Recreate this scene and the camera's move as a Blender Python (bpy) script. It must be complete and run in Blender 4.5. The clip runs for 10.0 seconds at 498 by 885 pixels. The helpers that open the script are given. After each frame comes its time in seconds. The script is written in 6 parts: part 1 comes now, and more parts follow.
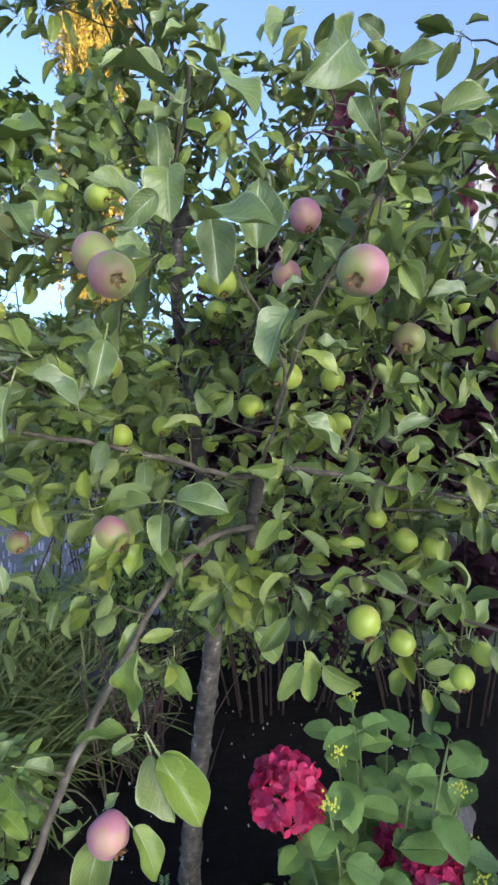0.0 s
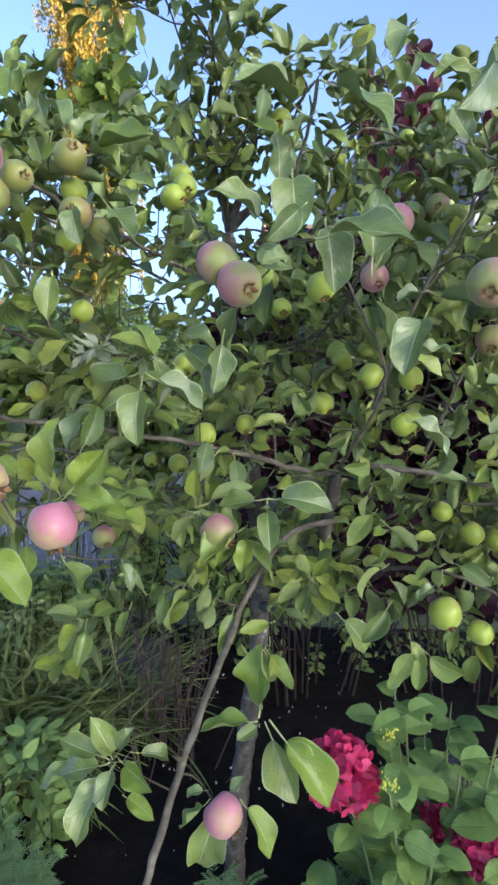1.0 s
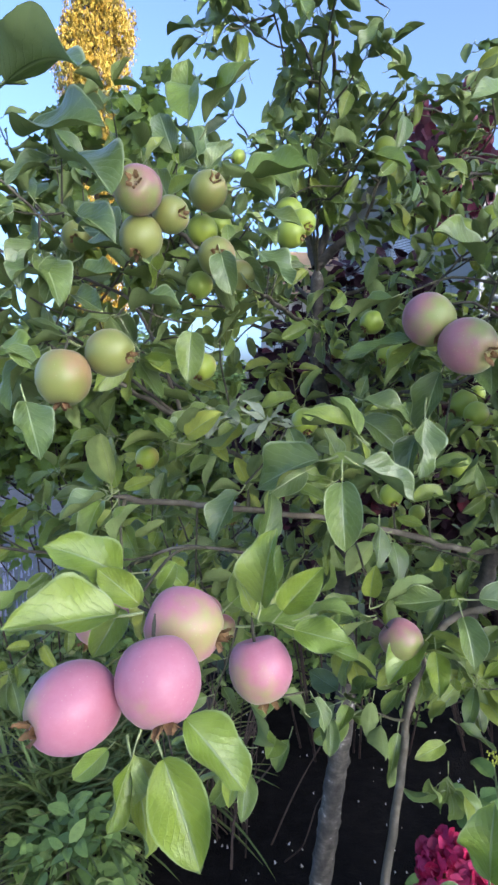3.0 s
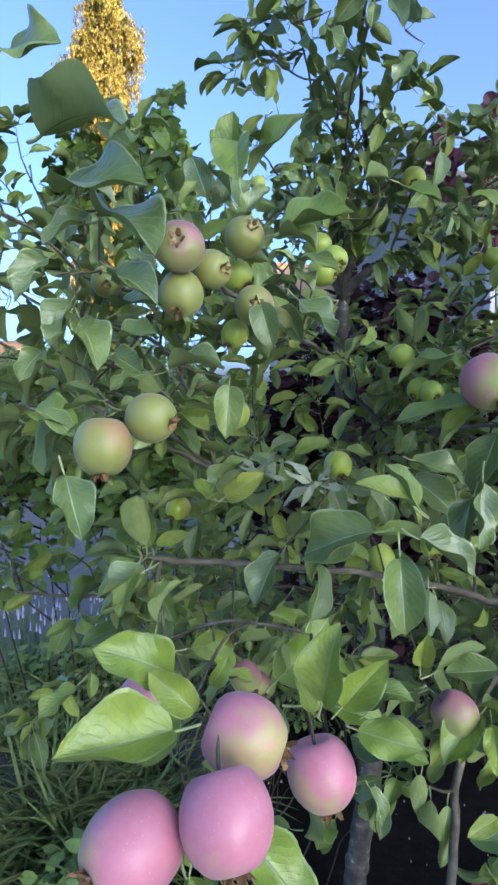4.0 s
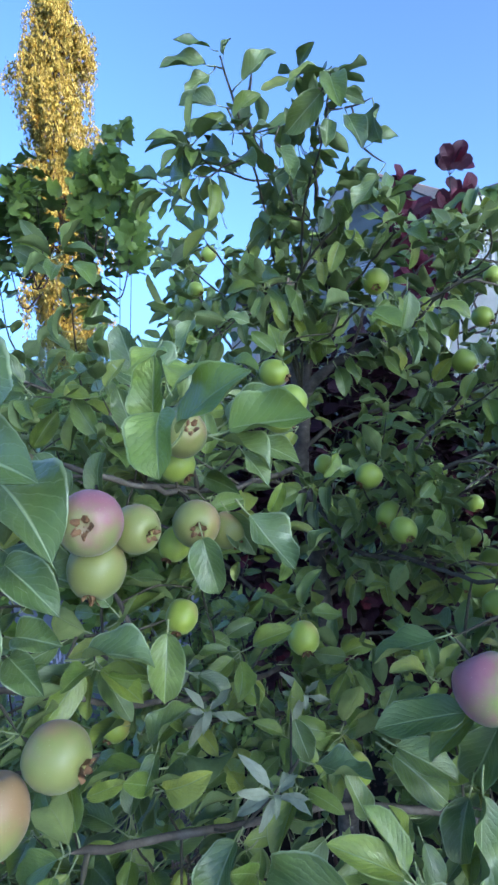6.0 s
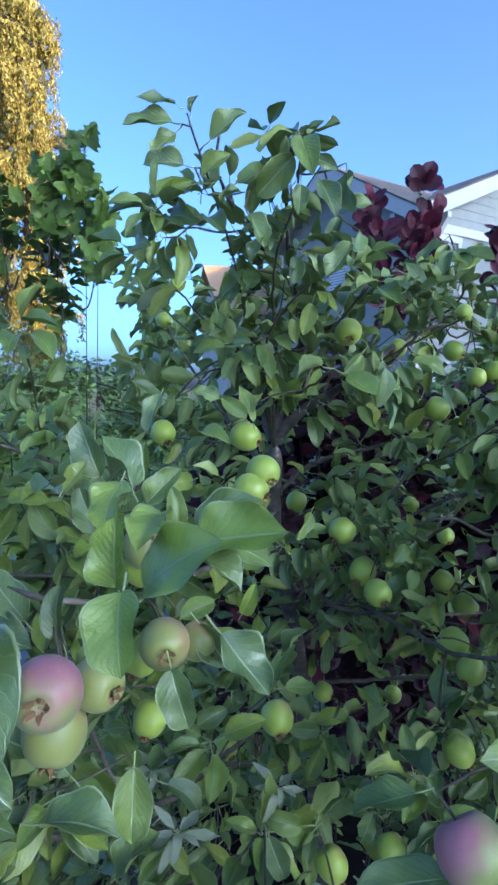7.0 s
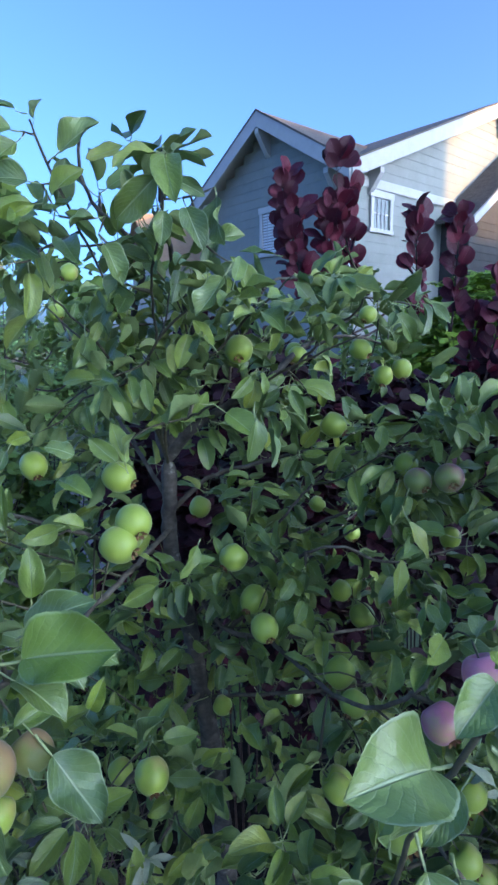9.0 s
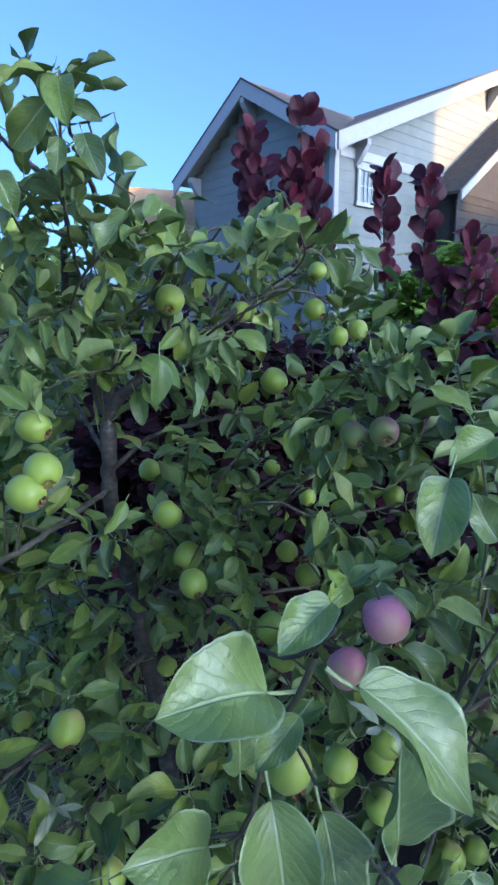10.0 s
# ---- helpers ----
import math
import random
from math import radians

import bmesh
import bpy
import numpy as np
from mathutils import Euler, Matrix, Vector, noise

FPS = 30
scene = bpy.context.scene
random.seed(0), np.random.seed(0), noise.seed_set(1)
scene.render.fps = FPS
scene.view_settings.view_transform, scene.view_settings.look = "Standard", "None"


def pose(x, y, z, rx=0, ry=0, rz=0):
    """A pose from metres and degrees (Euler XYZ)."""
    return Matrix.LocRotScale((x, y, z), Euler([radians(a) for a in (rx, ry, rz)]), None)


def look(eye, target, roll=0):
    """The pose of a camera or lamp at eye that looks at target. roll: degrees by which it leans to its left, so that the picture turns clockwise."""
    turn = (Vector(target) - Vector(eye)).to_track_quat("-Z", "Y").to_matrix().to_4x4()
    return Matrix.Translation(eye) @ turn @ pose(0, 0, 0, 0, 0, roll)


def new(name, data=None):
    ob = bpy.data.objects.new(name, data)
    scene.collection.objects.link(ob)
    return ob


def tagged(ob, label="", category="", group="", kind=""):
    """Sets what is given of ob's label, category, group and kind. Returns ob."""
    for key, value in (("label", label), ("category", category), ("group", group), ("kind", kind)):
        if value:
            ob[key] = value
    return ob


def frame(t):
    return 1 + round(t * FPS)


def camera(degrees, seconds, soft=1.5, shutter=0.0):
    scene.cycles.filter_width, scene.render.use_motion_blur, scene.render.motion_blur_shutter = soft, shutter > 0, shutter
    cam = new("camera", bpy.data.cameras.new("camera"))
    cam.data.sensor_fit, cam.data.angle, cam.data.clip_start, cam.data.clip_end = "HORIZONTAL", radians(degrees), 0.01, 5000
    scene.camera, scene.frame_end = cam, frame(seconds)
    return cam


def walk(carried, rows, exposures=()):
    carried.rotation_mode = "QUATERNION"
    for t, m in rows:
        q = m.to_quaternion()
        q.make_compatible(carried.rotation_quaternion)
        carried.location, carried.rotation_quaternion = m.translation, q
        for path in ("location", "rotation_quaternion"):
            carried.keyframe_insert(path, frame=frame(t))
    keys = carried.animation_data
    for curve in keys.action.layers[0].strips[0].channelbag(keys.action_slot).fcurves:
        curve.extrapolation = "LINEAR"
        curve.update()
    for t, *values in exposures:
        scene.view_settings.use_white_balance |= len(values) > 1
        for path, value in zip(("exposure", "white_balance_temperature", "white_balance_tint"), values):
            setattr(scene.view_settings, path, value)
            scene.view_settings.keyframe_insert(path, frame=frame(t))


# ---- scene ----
cam = camera(47.6, 10.0, 2.7)
PATH = [
    (0, (0.0525, 0.0017, 1.7757), (0.0140, 1.9840, 1.5124), 0.94),
    (0.5, (-0.0232, -0.0044, 1.7956), (-0.0704, 1.9731, 1.4999), 1.12),
    (1, (-0.1062, -0.0272, 1.7988), (-0.1239, 1.9480, 1.4850), 1.01),
    (1.5, (-0.1579, -0.0113, 1.7903), (-0.1421, 1.9644, 1.4801), 0.91),
    (2, (-0.2312, 0.0602, 1.7982), (-0.1958, 2.0383, 1.5051), 0.89),
    (2.5, (-0.2879, 0.1042, 1.8196), (-0.2703, 2.0872, 1.5596), 0.73),
    (3, (-0.3378, 0.1260, 1.8488), (-0.3560, 2.1131, 1.6231), 0.65),
    (3.2, (-0.3531, 0.1297, 1.8598), (-0.3862, 2.1172, 1.6390), 0.89),
    (4.3, (-0.3788, 0.1737, 1.9258), (-0.4270, 2.1650, 1.7456), 0.15),
    (4.5, (-0.3714, 0.1779, 1.9448), (-0.4078, 2.1697, 1.7681), 0.00),
    (5, (-0.3523, 0.2199, 2.0018), (-0.3545, 2.2127, 1.8319), -0.41),
    (6.3, (-0.3610, 0.3274, 2.1805), (-0.2553, 2.3165, 2.0009), -1.04),
    (6.5, (-0.3648, 0.3329, 2.2032), (-0.2382, 2.3205, 2.0201), -1.00),
    (7, (-0.3518, 0.3558, 2.2583), (-0.1729, 2.3374, 2.0551), -1.02),
    (7.5, (-0.3284, 0.3806, 2.3047), (-0.0886, 2.3526, 2.0730), -0.85),
    (8, (-0.3135, 0.4013, 2.3416), (-0.0216, 2.3610, 2.0692), -0.76),
    (8.5, (-0.2981, 0.4071, 2.3729), (0.0473, 2.3512, 2.0552), -0.70),
    (9, (-0.2473, 0.4200, 2.3802), (0.1437, 2.3463, 2.0110), -0.64),
    (9.5, (-0.1902, 0.4201, 2.3588), (0.2325, 2.3314, 1.9482), -0.43),
    (10, (-0.1444, 0.4139, 2.3309), (0.2774, 2.3181, 1.8881), -0.57),
]
EXPOSURES = [(0.0, 3.87, 10500, 16), (2.5, 3.92, 10000, 16), (5.0, 3.64, 7800, 12), (7.5, 3.59, 6950, 10), (10.0, 3.46, 6950, 10)]
walk(cam, [(t, look(eye, target, roll)) for t, eye, target, roll in PATH], EXPOSURES)
# ---------------------------------------------------------------- world, sun
SUN_AZ = (0.75, -0.66)
SUN_EL = 8.5
world = bpy.data.worlds.new("sky")
scene.world = world
world.use_nodes = True
wn = world.node_tree
bg = wn.nodes["Background"]
sky = wn.nodes.new("ShaderNodeTexSky")
sky.sky_type = "NISHITA"
sky.sun_disc = False
sky.sun_elevation = radians(SUN_EL)
sky.sun_rotation = math.atan2(SUN_AZ[0], SUN_AZ[1])
sky.altitude, sky.air_density, sky.dust_density, sky.ozone_density = 50, 0.4, 4.2, 4.6
wn.links.new(sky.outputs[0], bg.inputs[0])
bg.inputs[1].default_value = 0.101
sun = new("sun", bpy.data.lights.new("sun", "SUN"))
sun.data.energy, sun.data.angle, sun.data.color = 0.9, radians(0.6), (1.0, 0.60, 0.22)
sun.matrix_world = look((SUN_AZ[0] * 30, SUN_AZ[1] * 30, 30 * math.tan(radians(SUN_EL))), (0, 0, 0))


# ---------------------------------------------------------------- materials
def nodes_of(name):
    m = bpy.data.materials.new(name)
    m.use_nodes = True
    nt = m.node_tree
    return m, nt, nt.nodes["Principled BSDF"], nt.nodes["Material Output"]


def math_node(nt, op, a, b=None, c=None):
    n = nt.nodes.new("ShaderNodeMath")
    n.operation = op
    for i, s in enumerate((a, b, c)):
        if s is None:
            continue
        if isinstance(s, (int, float)):
            n.inputs[i].default_value = s
        else:
            nt.links.new(s, n.inputs[i])
    return n.outputs[0]


def mix_rgb(nt, fac, a, b, blend="MIX"):
    n = nt.nodes.new("ShaderNodeMix")
    n.data_type = "RGBA"
    n.blend_type = blend
    for i, s in ((0, fac), (6, a), (7, b)):
        if isinstance(s, (int, float)):
            n.inputs[i].default_value = s
        elif isinstance(s, tuple):
            n.inputs[i].default_value = (*s, 1) if len(s) == 3 else s
        else:
            nt.links.new(s, n.inputs[i])
    return n.outputs[2]


def ramp(nt, fac, stops):
    n = nt.nodes.new("ShaderNodeValToRGB")
    nt.links.new(fac, n.inputs[0])
    el = n.color_ramp.elements
    while len(el) < len(stops):
        el.new(0.5)
    for e, (p, c) in zip(el, stops):
        e.position, e.color = p, (*c, 1)
    return n.outputs[0]


def noise_tex(nt, scale, detail=4, rough=0.6, coord="Object", dist=0.0):
    tc = nt.nodes.new("ShaderNodeTexCoord")
    n = nt.nodes.new("ShaderNodeTexNoise")
    n.inputs["Scale"].default_value = scale
    n.inputs["Detail"].default_value = detail
    n.inputs["Roughness"].default_value = rough
    n.inputs["Distortion"].default_value = dist
    nt.links.new(tc.outputs[coord], n.inputs["Vector"])
    return n.outputs[0]


def bump(nt, bsdf, height, strength=0.3, distance=0.01):
    b = nt.nodes.new("ShaderNodeBump")
    b.inputs["Strength"].default_value = strength
    b.inputs["Distance"].default_value = distance
    nt.links.new(height, b.inputs["Height"])
    nt.links.new(b.outputs[0], bsdf.inputs["Normal"])


def chance(nt):
    """A random number for each object and each loose piece of a joined mesh."""
    oi = nt.nodes.new("ShaderNodeObjectInfo")
    ge = nt.nodes.new("ShaderNodeNewGeometry")
    return math_node(nt, "FRACT", math_node(nt, "ADD", oi.outputs["Random"], ge.outputs["Random Per Island"]))


def blade_noise(nt, scale, detail, seed):
    """Noise over the length and width of each leaf, another one for every leaf."""
    uv = nt.nodes.new("ShaderNodeUVMap")
    uv.uv_map = "UVMap"
    shape = nt.nodes.new("ShaderNodeVectorMath")
    shape.operation = "MULTIPLY"
    shape.inputs[1].default_value = (0.55, 1, 1)
    nt.links.new(uv.outputs[0], shape.inputs[0])
    n = nt.nodes.new("ShaderNodeTexNoise")
    n.noise_dimensions = "4D"
    n.inputs["Scale"].default_value = scale
    n.inputs["Detail"].default_value = detail
    nt.links.new(shape.outputs[0], n.inputs["Vector"])
    nt.links.new(math_node(nt, "MULTIPLY", seed, 90), n.inputs["W"])
    return n.outputs[0]


def leaf_material(name, stops, rough=0.45, clear=0.25, veins=0.5, vein_col=(0.22, 0.32, 0.12), spec=0.5, side=9.0, glow_col=(0.30, 0.42, 0.06)):
    """A leaf: shade by leaf, mottling, pale midrib and side veins over the blade, light let through."""
    m, nt, p, out = nodes_of(name)
    r = chance(nt)
    col = ramp(nt, r, stops)
    mott = blade_noise(nt, 6.5, 3, r)
    mott2 = blade_noise(nt, 34, 2, r)
    col = mix_rgb(nt, math_node(nt, "MULTIPLY", mott, 0.65), col, tuple(c * 0.45 for c in stops[0][1]))
    uv = nt.nodes.new("ShaderNodeUVMap")
    uv.uv_map = "UVMap"
    sep = nt.nodes.new("ShaderNodeSeparateXYZ")
    nt.links.new(uv.outputs[0], sep.inputs[0])
    off = math_node(nt, "ABSOLUTE", math_node(nt, "SUBTRACT", sep.outputs[0], 0.5))
    rib = nt.nodes.new("ShaderNodeMapRange")
    nt.links.new(off, rib.inputs[0])
    rib.inputs[1].default_value, rib.inputs[2].default_value = 0.012, 0.03
    rib.inputs[3].default_value, rib.inputs[4].default_value = 1, 0
    wave = math_node(nt, "SINE", math_node(nt, "MULTIPLY", math_node(nt, "ADD", math_node(nt, "SUBTRACT", sep.outputs[1], math_node(nt, "MULTIPLY", off, 0.85)), math_node(nt, "MULTIPLY", mott, 0.16)), side * 6.283))
    ven = nt.nodes.new("ShaderNodeMapRange")
    nt.links.new(wave, ven.inputs[0])
    ven.inputs[1].default_value, ven.inputs[2].default_value = 0.86, 1.0
    lines = math_node(nt, "MAXIMUM", rib.outputs[0], math_node(nt, "MULTIPLY", math_node(nt, "MULTIPLY", ven.outputs[0], mott), 0.34))
    rimmed = nt.nodes.new("ShaderNodeMapRange")
    nt.links.new(off, rimmed.inputs[0])
    rimmed.inputs[1].default_value, rimmed.inputs[2].default_value = 0.462, 0.49
    if veins > 0.4:
        lines = math_node(nt, "MAXIMUM", lines, math_node(nt, "MULTIPLY", rimmed.outputs[0], 0.85))
        patch = nt.nodes.new("ShaderNodeMapRange")
        nt.links.new(blade_noise(nt, 2.6, 3, r), patch.inputs[0])
        patch.inputs[1].default_value, patch.inputs[2].default_value = 0.5, 0.72
        patch.inputs[4].default_value = 0.28
        col = mix_rgb(nt, patch.outputs[0], col, (0.34, 0.44, 0.10))
    col = mix_rgb(nt, math_node(nt, "MULTIPLY", lines, veins), col, vein_col)
    nt.links.new(col, p.inputs["Base Color"])
    p.inputs["Roughness"].default_value = rough
    p.inputs["Specular IOR Level"].default_value = spec
    p.inputs["Coat Weight"].default_value = 0.35 if spec > 0.6 else 0.0
    p.inputs["Coat Roughness"].default_value = 0.3
    hgt = math_node(nt, "ADD", math_node(nt, "MULTIPLY", wave, -0.1 * veins), math_node(nt, "SUBTRACT", math_node(nt, "ADD", math_node(nt, "MULTIPLY", mott2, 0.5), math_node(nt, "MULTIPLY", mott, 1.5)), math_node(nt, "MULTIPLY", lines, 1.2)))
    bump(nt, p, hgt, 0.7, 0.0018)
    tr = nt.nodes.new("ShaderNodeBsdfTranslucent")
    glow = mix_rgb(nt, 0.5, col, glow_col, "MIX")
    nt.links.new(glow, tr.inputs[0])
    mx = nt.nodes.new("ShaderNodeMixShader")
    mx.inputs[0].default_value = clear
    nt.links.new(p.outputs[0], mx.inputs[1])
    nt.links.new(tr.outputs[0], mx.inputs[2])
    nt.links.new(mx.outputs[0], out.inputs[0])
    return m


def plain(name, stops, rough=0.8, scale=20.0, detail=5, bump_s=0.3, bump_d=0.004, spec=0.4, coord="Object", metal=0.0, per_piece=0.0):
    """A surface of mottled colour with fine relief."""
    m, nt, p, out = nodes_of(name)
    n1 = noise_tex(nt, scale, detail, 0.62, coord)
    n2 = noise_tex(nt, scale * 6.3, 3, 0.6, coord)
    f = math_node(nt, "ADD", math_node(nt, "MULTIPLY", n1, 0.7), math_node(nt, "MULTIPLY", n2, 0.3))
    if per_piece:
        f = math_node(nt, "ADD", f, math_node(nt, "MULTIPLY", math_node(nt, "SUBTRACT", chance(nt), 0.5), per_piece))
    col = ramp(nt, f, stops)
    nt.links.new(col, p.inputs["Base Color"])
    p.inputs["Roughness"].default_value = rough
    p.inputs["Specular IOR Level"].default_value = spec
    p.inputs["Metallic"].default_value = metal
    bump(nt, p, math_node(nt, "ADD", n1, math_node(nt, "MULTIPLY", n2, 0.6)), bump_s, bump_d)
    return m


G = lambda a, b, c: (a, b, c)
M_LEAF = leaf_material("apple_leaf_upper", [(0.0, G(0.08, 0.15, 0.035)), (0.25, G(0.16, 0.27, 0.048)), (0.55, G(0.26, 0.395, 0.062)), (0.85, G(0.385, 0.50, 0.072)), (0.97, G(0.48, 0.54, 0.085))], 0.36, 0.30, 0.6, (0.32, 0.44, 0.20), 0.75)
M_NEAR = leaf_material("broad_apple_leaf_upper", [(0.0, G(0.13, 0.225, 0.065)), (0.5, G(0.19, 0.30, 0.075)), (1.0, G(0.29, 0.41, 0.09))], 0.34, 0.26, 0.85, (0.48, 0.58, 0.30), 0.85, 8.0)
M_UNDER = leaf_material("apple_leaf_underside", [(0.0, G(0.21, 0.30, 0.11)), (0.6, G(0.26, 0.35, 0.13)), (1.0, G(0.32, 0.41, 0.13))], 0.7, 0.27, 0.35, (0.30, 0.36, 0.20), 0.25)
# Fresh yellow-green; on leaves open to the sky it carries their painted-in brightness.
M_FRESH_LIT = leaf_material("fresh_lit_leaf_upper", [(0.0, G(0.22, 0.36, 0.055)), (0.6, G(0.30, 0.45, 0.065)), (1.0, G(0.40, 0.53, 0.08))], 0.36, 0.34, 0.65, (0.38, 0.5, 0.24), 0.65)
M_DOWNY = leaf_material("downy_young_leaf", [(0.0, G(0.40, 0.46, 0.28)), (1.0, G(0.54, 0.58, 0.40))], 0.85, 0.25, 0.2, (0.45, 0.5, 0.38), 0.2)
M_PETIOLE = plain("petiole", [(0.3, G(0.26, 0.32, 0.12)), (0.7, G(0.36, 0.40, 0.18))], 0.5, 60, 3, 0.1, 0.001)
# Near-black purple: the shade inside the bush is put into the leaf colour.
M_SMOKE_SHADED = leaf_material("shaded_smoke_bush_leaf", [(0.0, G(0.014, 0.005, 0.009)), (0.5, G(0.024, 0.006, 0.013)), (0.9, G(0.045, 0.008, 0.017)), (1.0, G(0.11, 0.010, 0.020))], 0.6, 0.14, 0.2, (0.12, 0.03, 0.04), 0.25, 9.0, (0.25, 0.02, 0.05))
M_SMOKE_U = leaf_material("smoke_bush_leaf_underside", [(0.0, G(0.025, 0.010, 0.018)), (1.0, G(0.05, 0.014, 0.026))], 0.8, 0.14, 0.2, (0.12, 0.03, 0.04), 0.2, 9.0, (0.25, 0.02, 0.05))
# Spire leaves: young red, brightened for the light above the dark body.
M_SMOKE_YOUNG_LIT = leaf_material("young_lit_smoke_bush_leaf", [(0.0, G(0.07, 0.009, 0.022)), (0.6, G(0.13, 0.012, 0.034)), (1.0, G(0.24, 0.018, 0.046))], 0.5, 0.3, 0.2, (0.3, 0.05, 0.07), 0.45, 9.0, (0.55, 0.03, 0.09))
M_MAPLE = leaf_material("lobed_leaf_upper", [(0.0, G(0.11, 0.21, 0.05)), (0.6, G(0.20, 0.34, 0.06)), (1.0, G(0.32, 0.47, 0.085))], 0.42, 0.42, 0.35, (0.16, 0.28, 0.1), 0.4)
M_MAPLE_U = leaf_material("lobed_leaf_underside", [(0.0, G(0.11, 0.20, 0.08)), (1.0, G(0.18, 0.29, 0.10))], 0.8, 0.36, 0.3, (0.24, 0.32, 0.18), 0.2)
M_HYD = leaf_material("hydrangea_leaf_upper", [(0.0, G(0.13, 0.26, 0.075)), (0.6, G(0.19, 0.35, 0.09)), (1.0, G(0.29, 0.44, 0.10))], 0.45, 0.18, 0.4, (0.14, 0.26, 0.09), 0.35, 7)
M_SHRUB = leaf_material("shrub_leaf", [(0.0, G(0.12, 0.24, 0.07)), (0.6, G(0.20, 0.35, 0.09)), (1.0, G(0.30, 0.44, 0.11))], 0.55, 0.2, 0.3, (0.12, 0.2, 0.08), 0.4)
M_LOCUST = leaf_material("locust_leaf", [(0.0, G(0.22, 0.40, 0.04)), (0.6, G(0.3, 0.5, 0.06)), (1.0, G(0.42, 0.58, 0.08))], 0.5, 0.35, 0.2, (0.2, 0.3, 0.08), 0.4)
M_GOLD = leaf_material("drooping_birch_leaf", [(0.0, G(0.24, 0.22, 0.06)), (0.5, G(0.34, 0.31, 0.075)), (1.0, G(0.46, 0.40, 0.10))], 0.6, 0.3, 0.1, (0.3, 0.3, 0.1), 0.3)
M_GRASS = leaf_material("grass_blade", [(0.0, G(0.14, 0.23, 0.075)), (0.7, G(0.21, 0.31, 0.10)), (1.0, G(0.40, 0.40, 0.18))], 0.6, 0.2, 0.1, (0.2, 0.26, 0.1), 0.35)
M_MARI = leaf_material("marigold_leaf", [(0.0, G(0.15, 0.31, 0.12)), (1.0, G(0.26, 0.45, 0.16))], 0.55, 0.2, 0.1, (0.15, 0.25, 0.1), 0.35)
M_LAV = plain("lavender_flower", [(0.3, G(0.34, 0.36, 0.50)), (0.7, G(0.58, 0.60, 0.72))], 0.8, 80, 3, 0.2, 0.002, per_piece=0.4)
M_PETAL = leaf_material("hydrangea_petal", [(0.0, G(0.78, 0.025, 0.12)), (0.5, G(0.88, 0.06, 0.19)), (1.0, G(0.92, 0.15, 0.28))], 0.55, 0.3, 0.15, (0.9, 0.22, 0.36), 0.3, 5, (0.95, 0.08, 0.2))
M_BUD = plain("flower_bud", [(0.3, G(0.42, 0.46, 0.05)), (0.7, G(0.6, 0.6, 0.1))], 0.6, 90, 2, 0.2, 0.001)
M_TWIG = plain("brown_twig", [(0.3, G(0.036, 0.023, 0.017)), (0.7, G(0.095, 0.06, 0.045))], 0.85, 40, 4, 0.5, 0.003, per_piece=0.3)
M_SHOOT = plain("young_shoot_bark", [(0.3, G(0.045, 0.040, 0.022)), (0.7, G(0.10, 0.088, 0.048))], 0.7, 70, 4, 0.4, 0.002)
M_GREENSTEM = plain("green_stem", [(0.3, G(0.12, 0.17, 0.06)), (0.7, G(0.2, 0.26, 0.1))], 0.6, 60, 3, 0.2, 0.001)
M_REDSTEM = plain("reddish_stem", [(0.3, G(0.022, 0.013, 0.010)), (0.7, G(0.05, 0.026, 0.02))], 0.6, 60, 3, 0.2, 0.001)
M_SEPAL = plain("dry_sepals", [(0.3, G(0.10, 0.05, 0.02)), (0.7, G(0.30, 0.16, 0.07))], 0.9, 120, 3, 0.6, 0.001)


def bark_material(name, stops):
    m, nt, p, out = nodes_of(name)
    n1 = noise_tex(nt, 26, 6, 0.65)
    n2 = noise_tex(nt, 120, 4, 0.65)
    tc = nt.nodes.new("ShaderNodeTexCoord")
    mp = nt.nodes.new("ShaderNodeMapping")
    mp.inputs["Scale"].default_value = (40, 40, 110)
    nt.links.new(tc.outputs["Object"], mp.inputs[0])
    rings = nt.nodes.new("ShaderNodeTexNoise")
    rings.inputs["Scale"].default_value = 1.0
    rings.inputs["Detail"].default_value = 2
    nt.links.new(mp.outputs[0], rings.inputs["Vector"])
    f = math_node(nt, "ADD", math_node(nt, "MULTIPLY", n1, 0.8), math_node(nt, "MULTIPLY", rings.outputs[0], 0.2))
    nt.links.new(ramp(nt, f, stops), p.inputs["Base Color"])
    p.inputs["Roughness"].default_value = 0.8
    p.inputs["Specular IOR Level"].default_value = 0.3
    bump(nt, p, math_node(nt, "ADD", math_node(nt, "ADD", n1, math_node(nt, "MULTIPLY", rings.outputs[0], 0.4)), math_node(nt, "MULTIPLY", n2, 0.5)), 0.6, 0.004)
    return m


M_BARK = bark_material("apple_bark", [(0.32, G(0.026, 0.022, 0.018)), (0.48, G(0.065, 0.057, 0.046)), (0.60, G(0.12, 0.106, 0.085)), (0.67, G(0.36, 0.34, 0.29))])
M_BARK2 = bark_material("grey_branch_bark", [(0.30, G(0.045, 0.037, 0.027)), (0.5, G(0.105, 0.088, 0.062)), (0.7, G(0.21, 0.182, 0.138))])


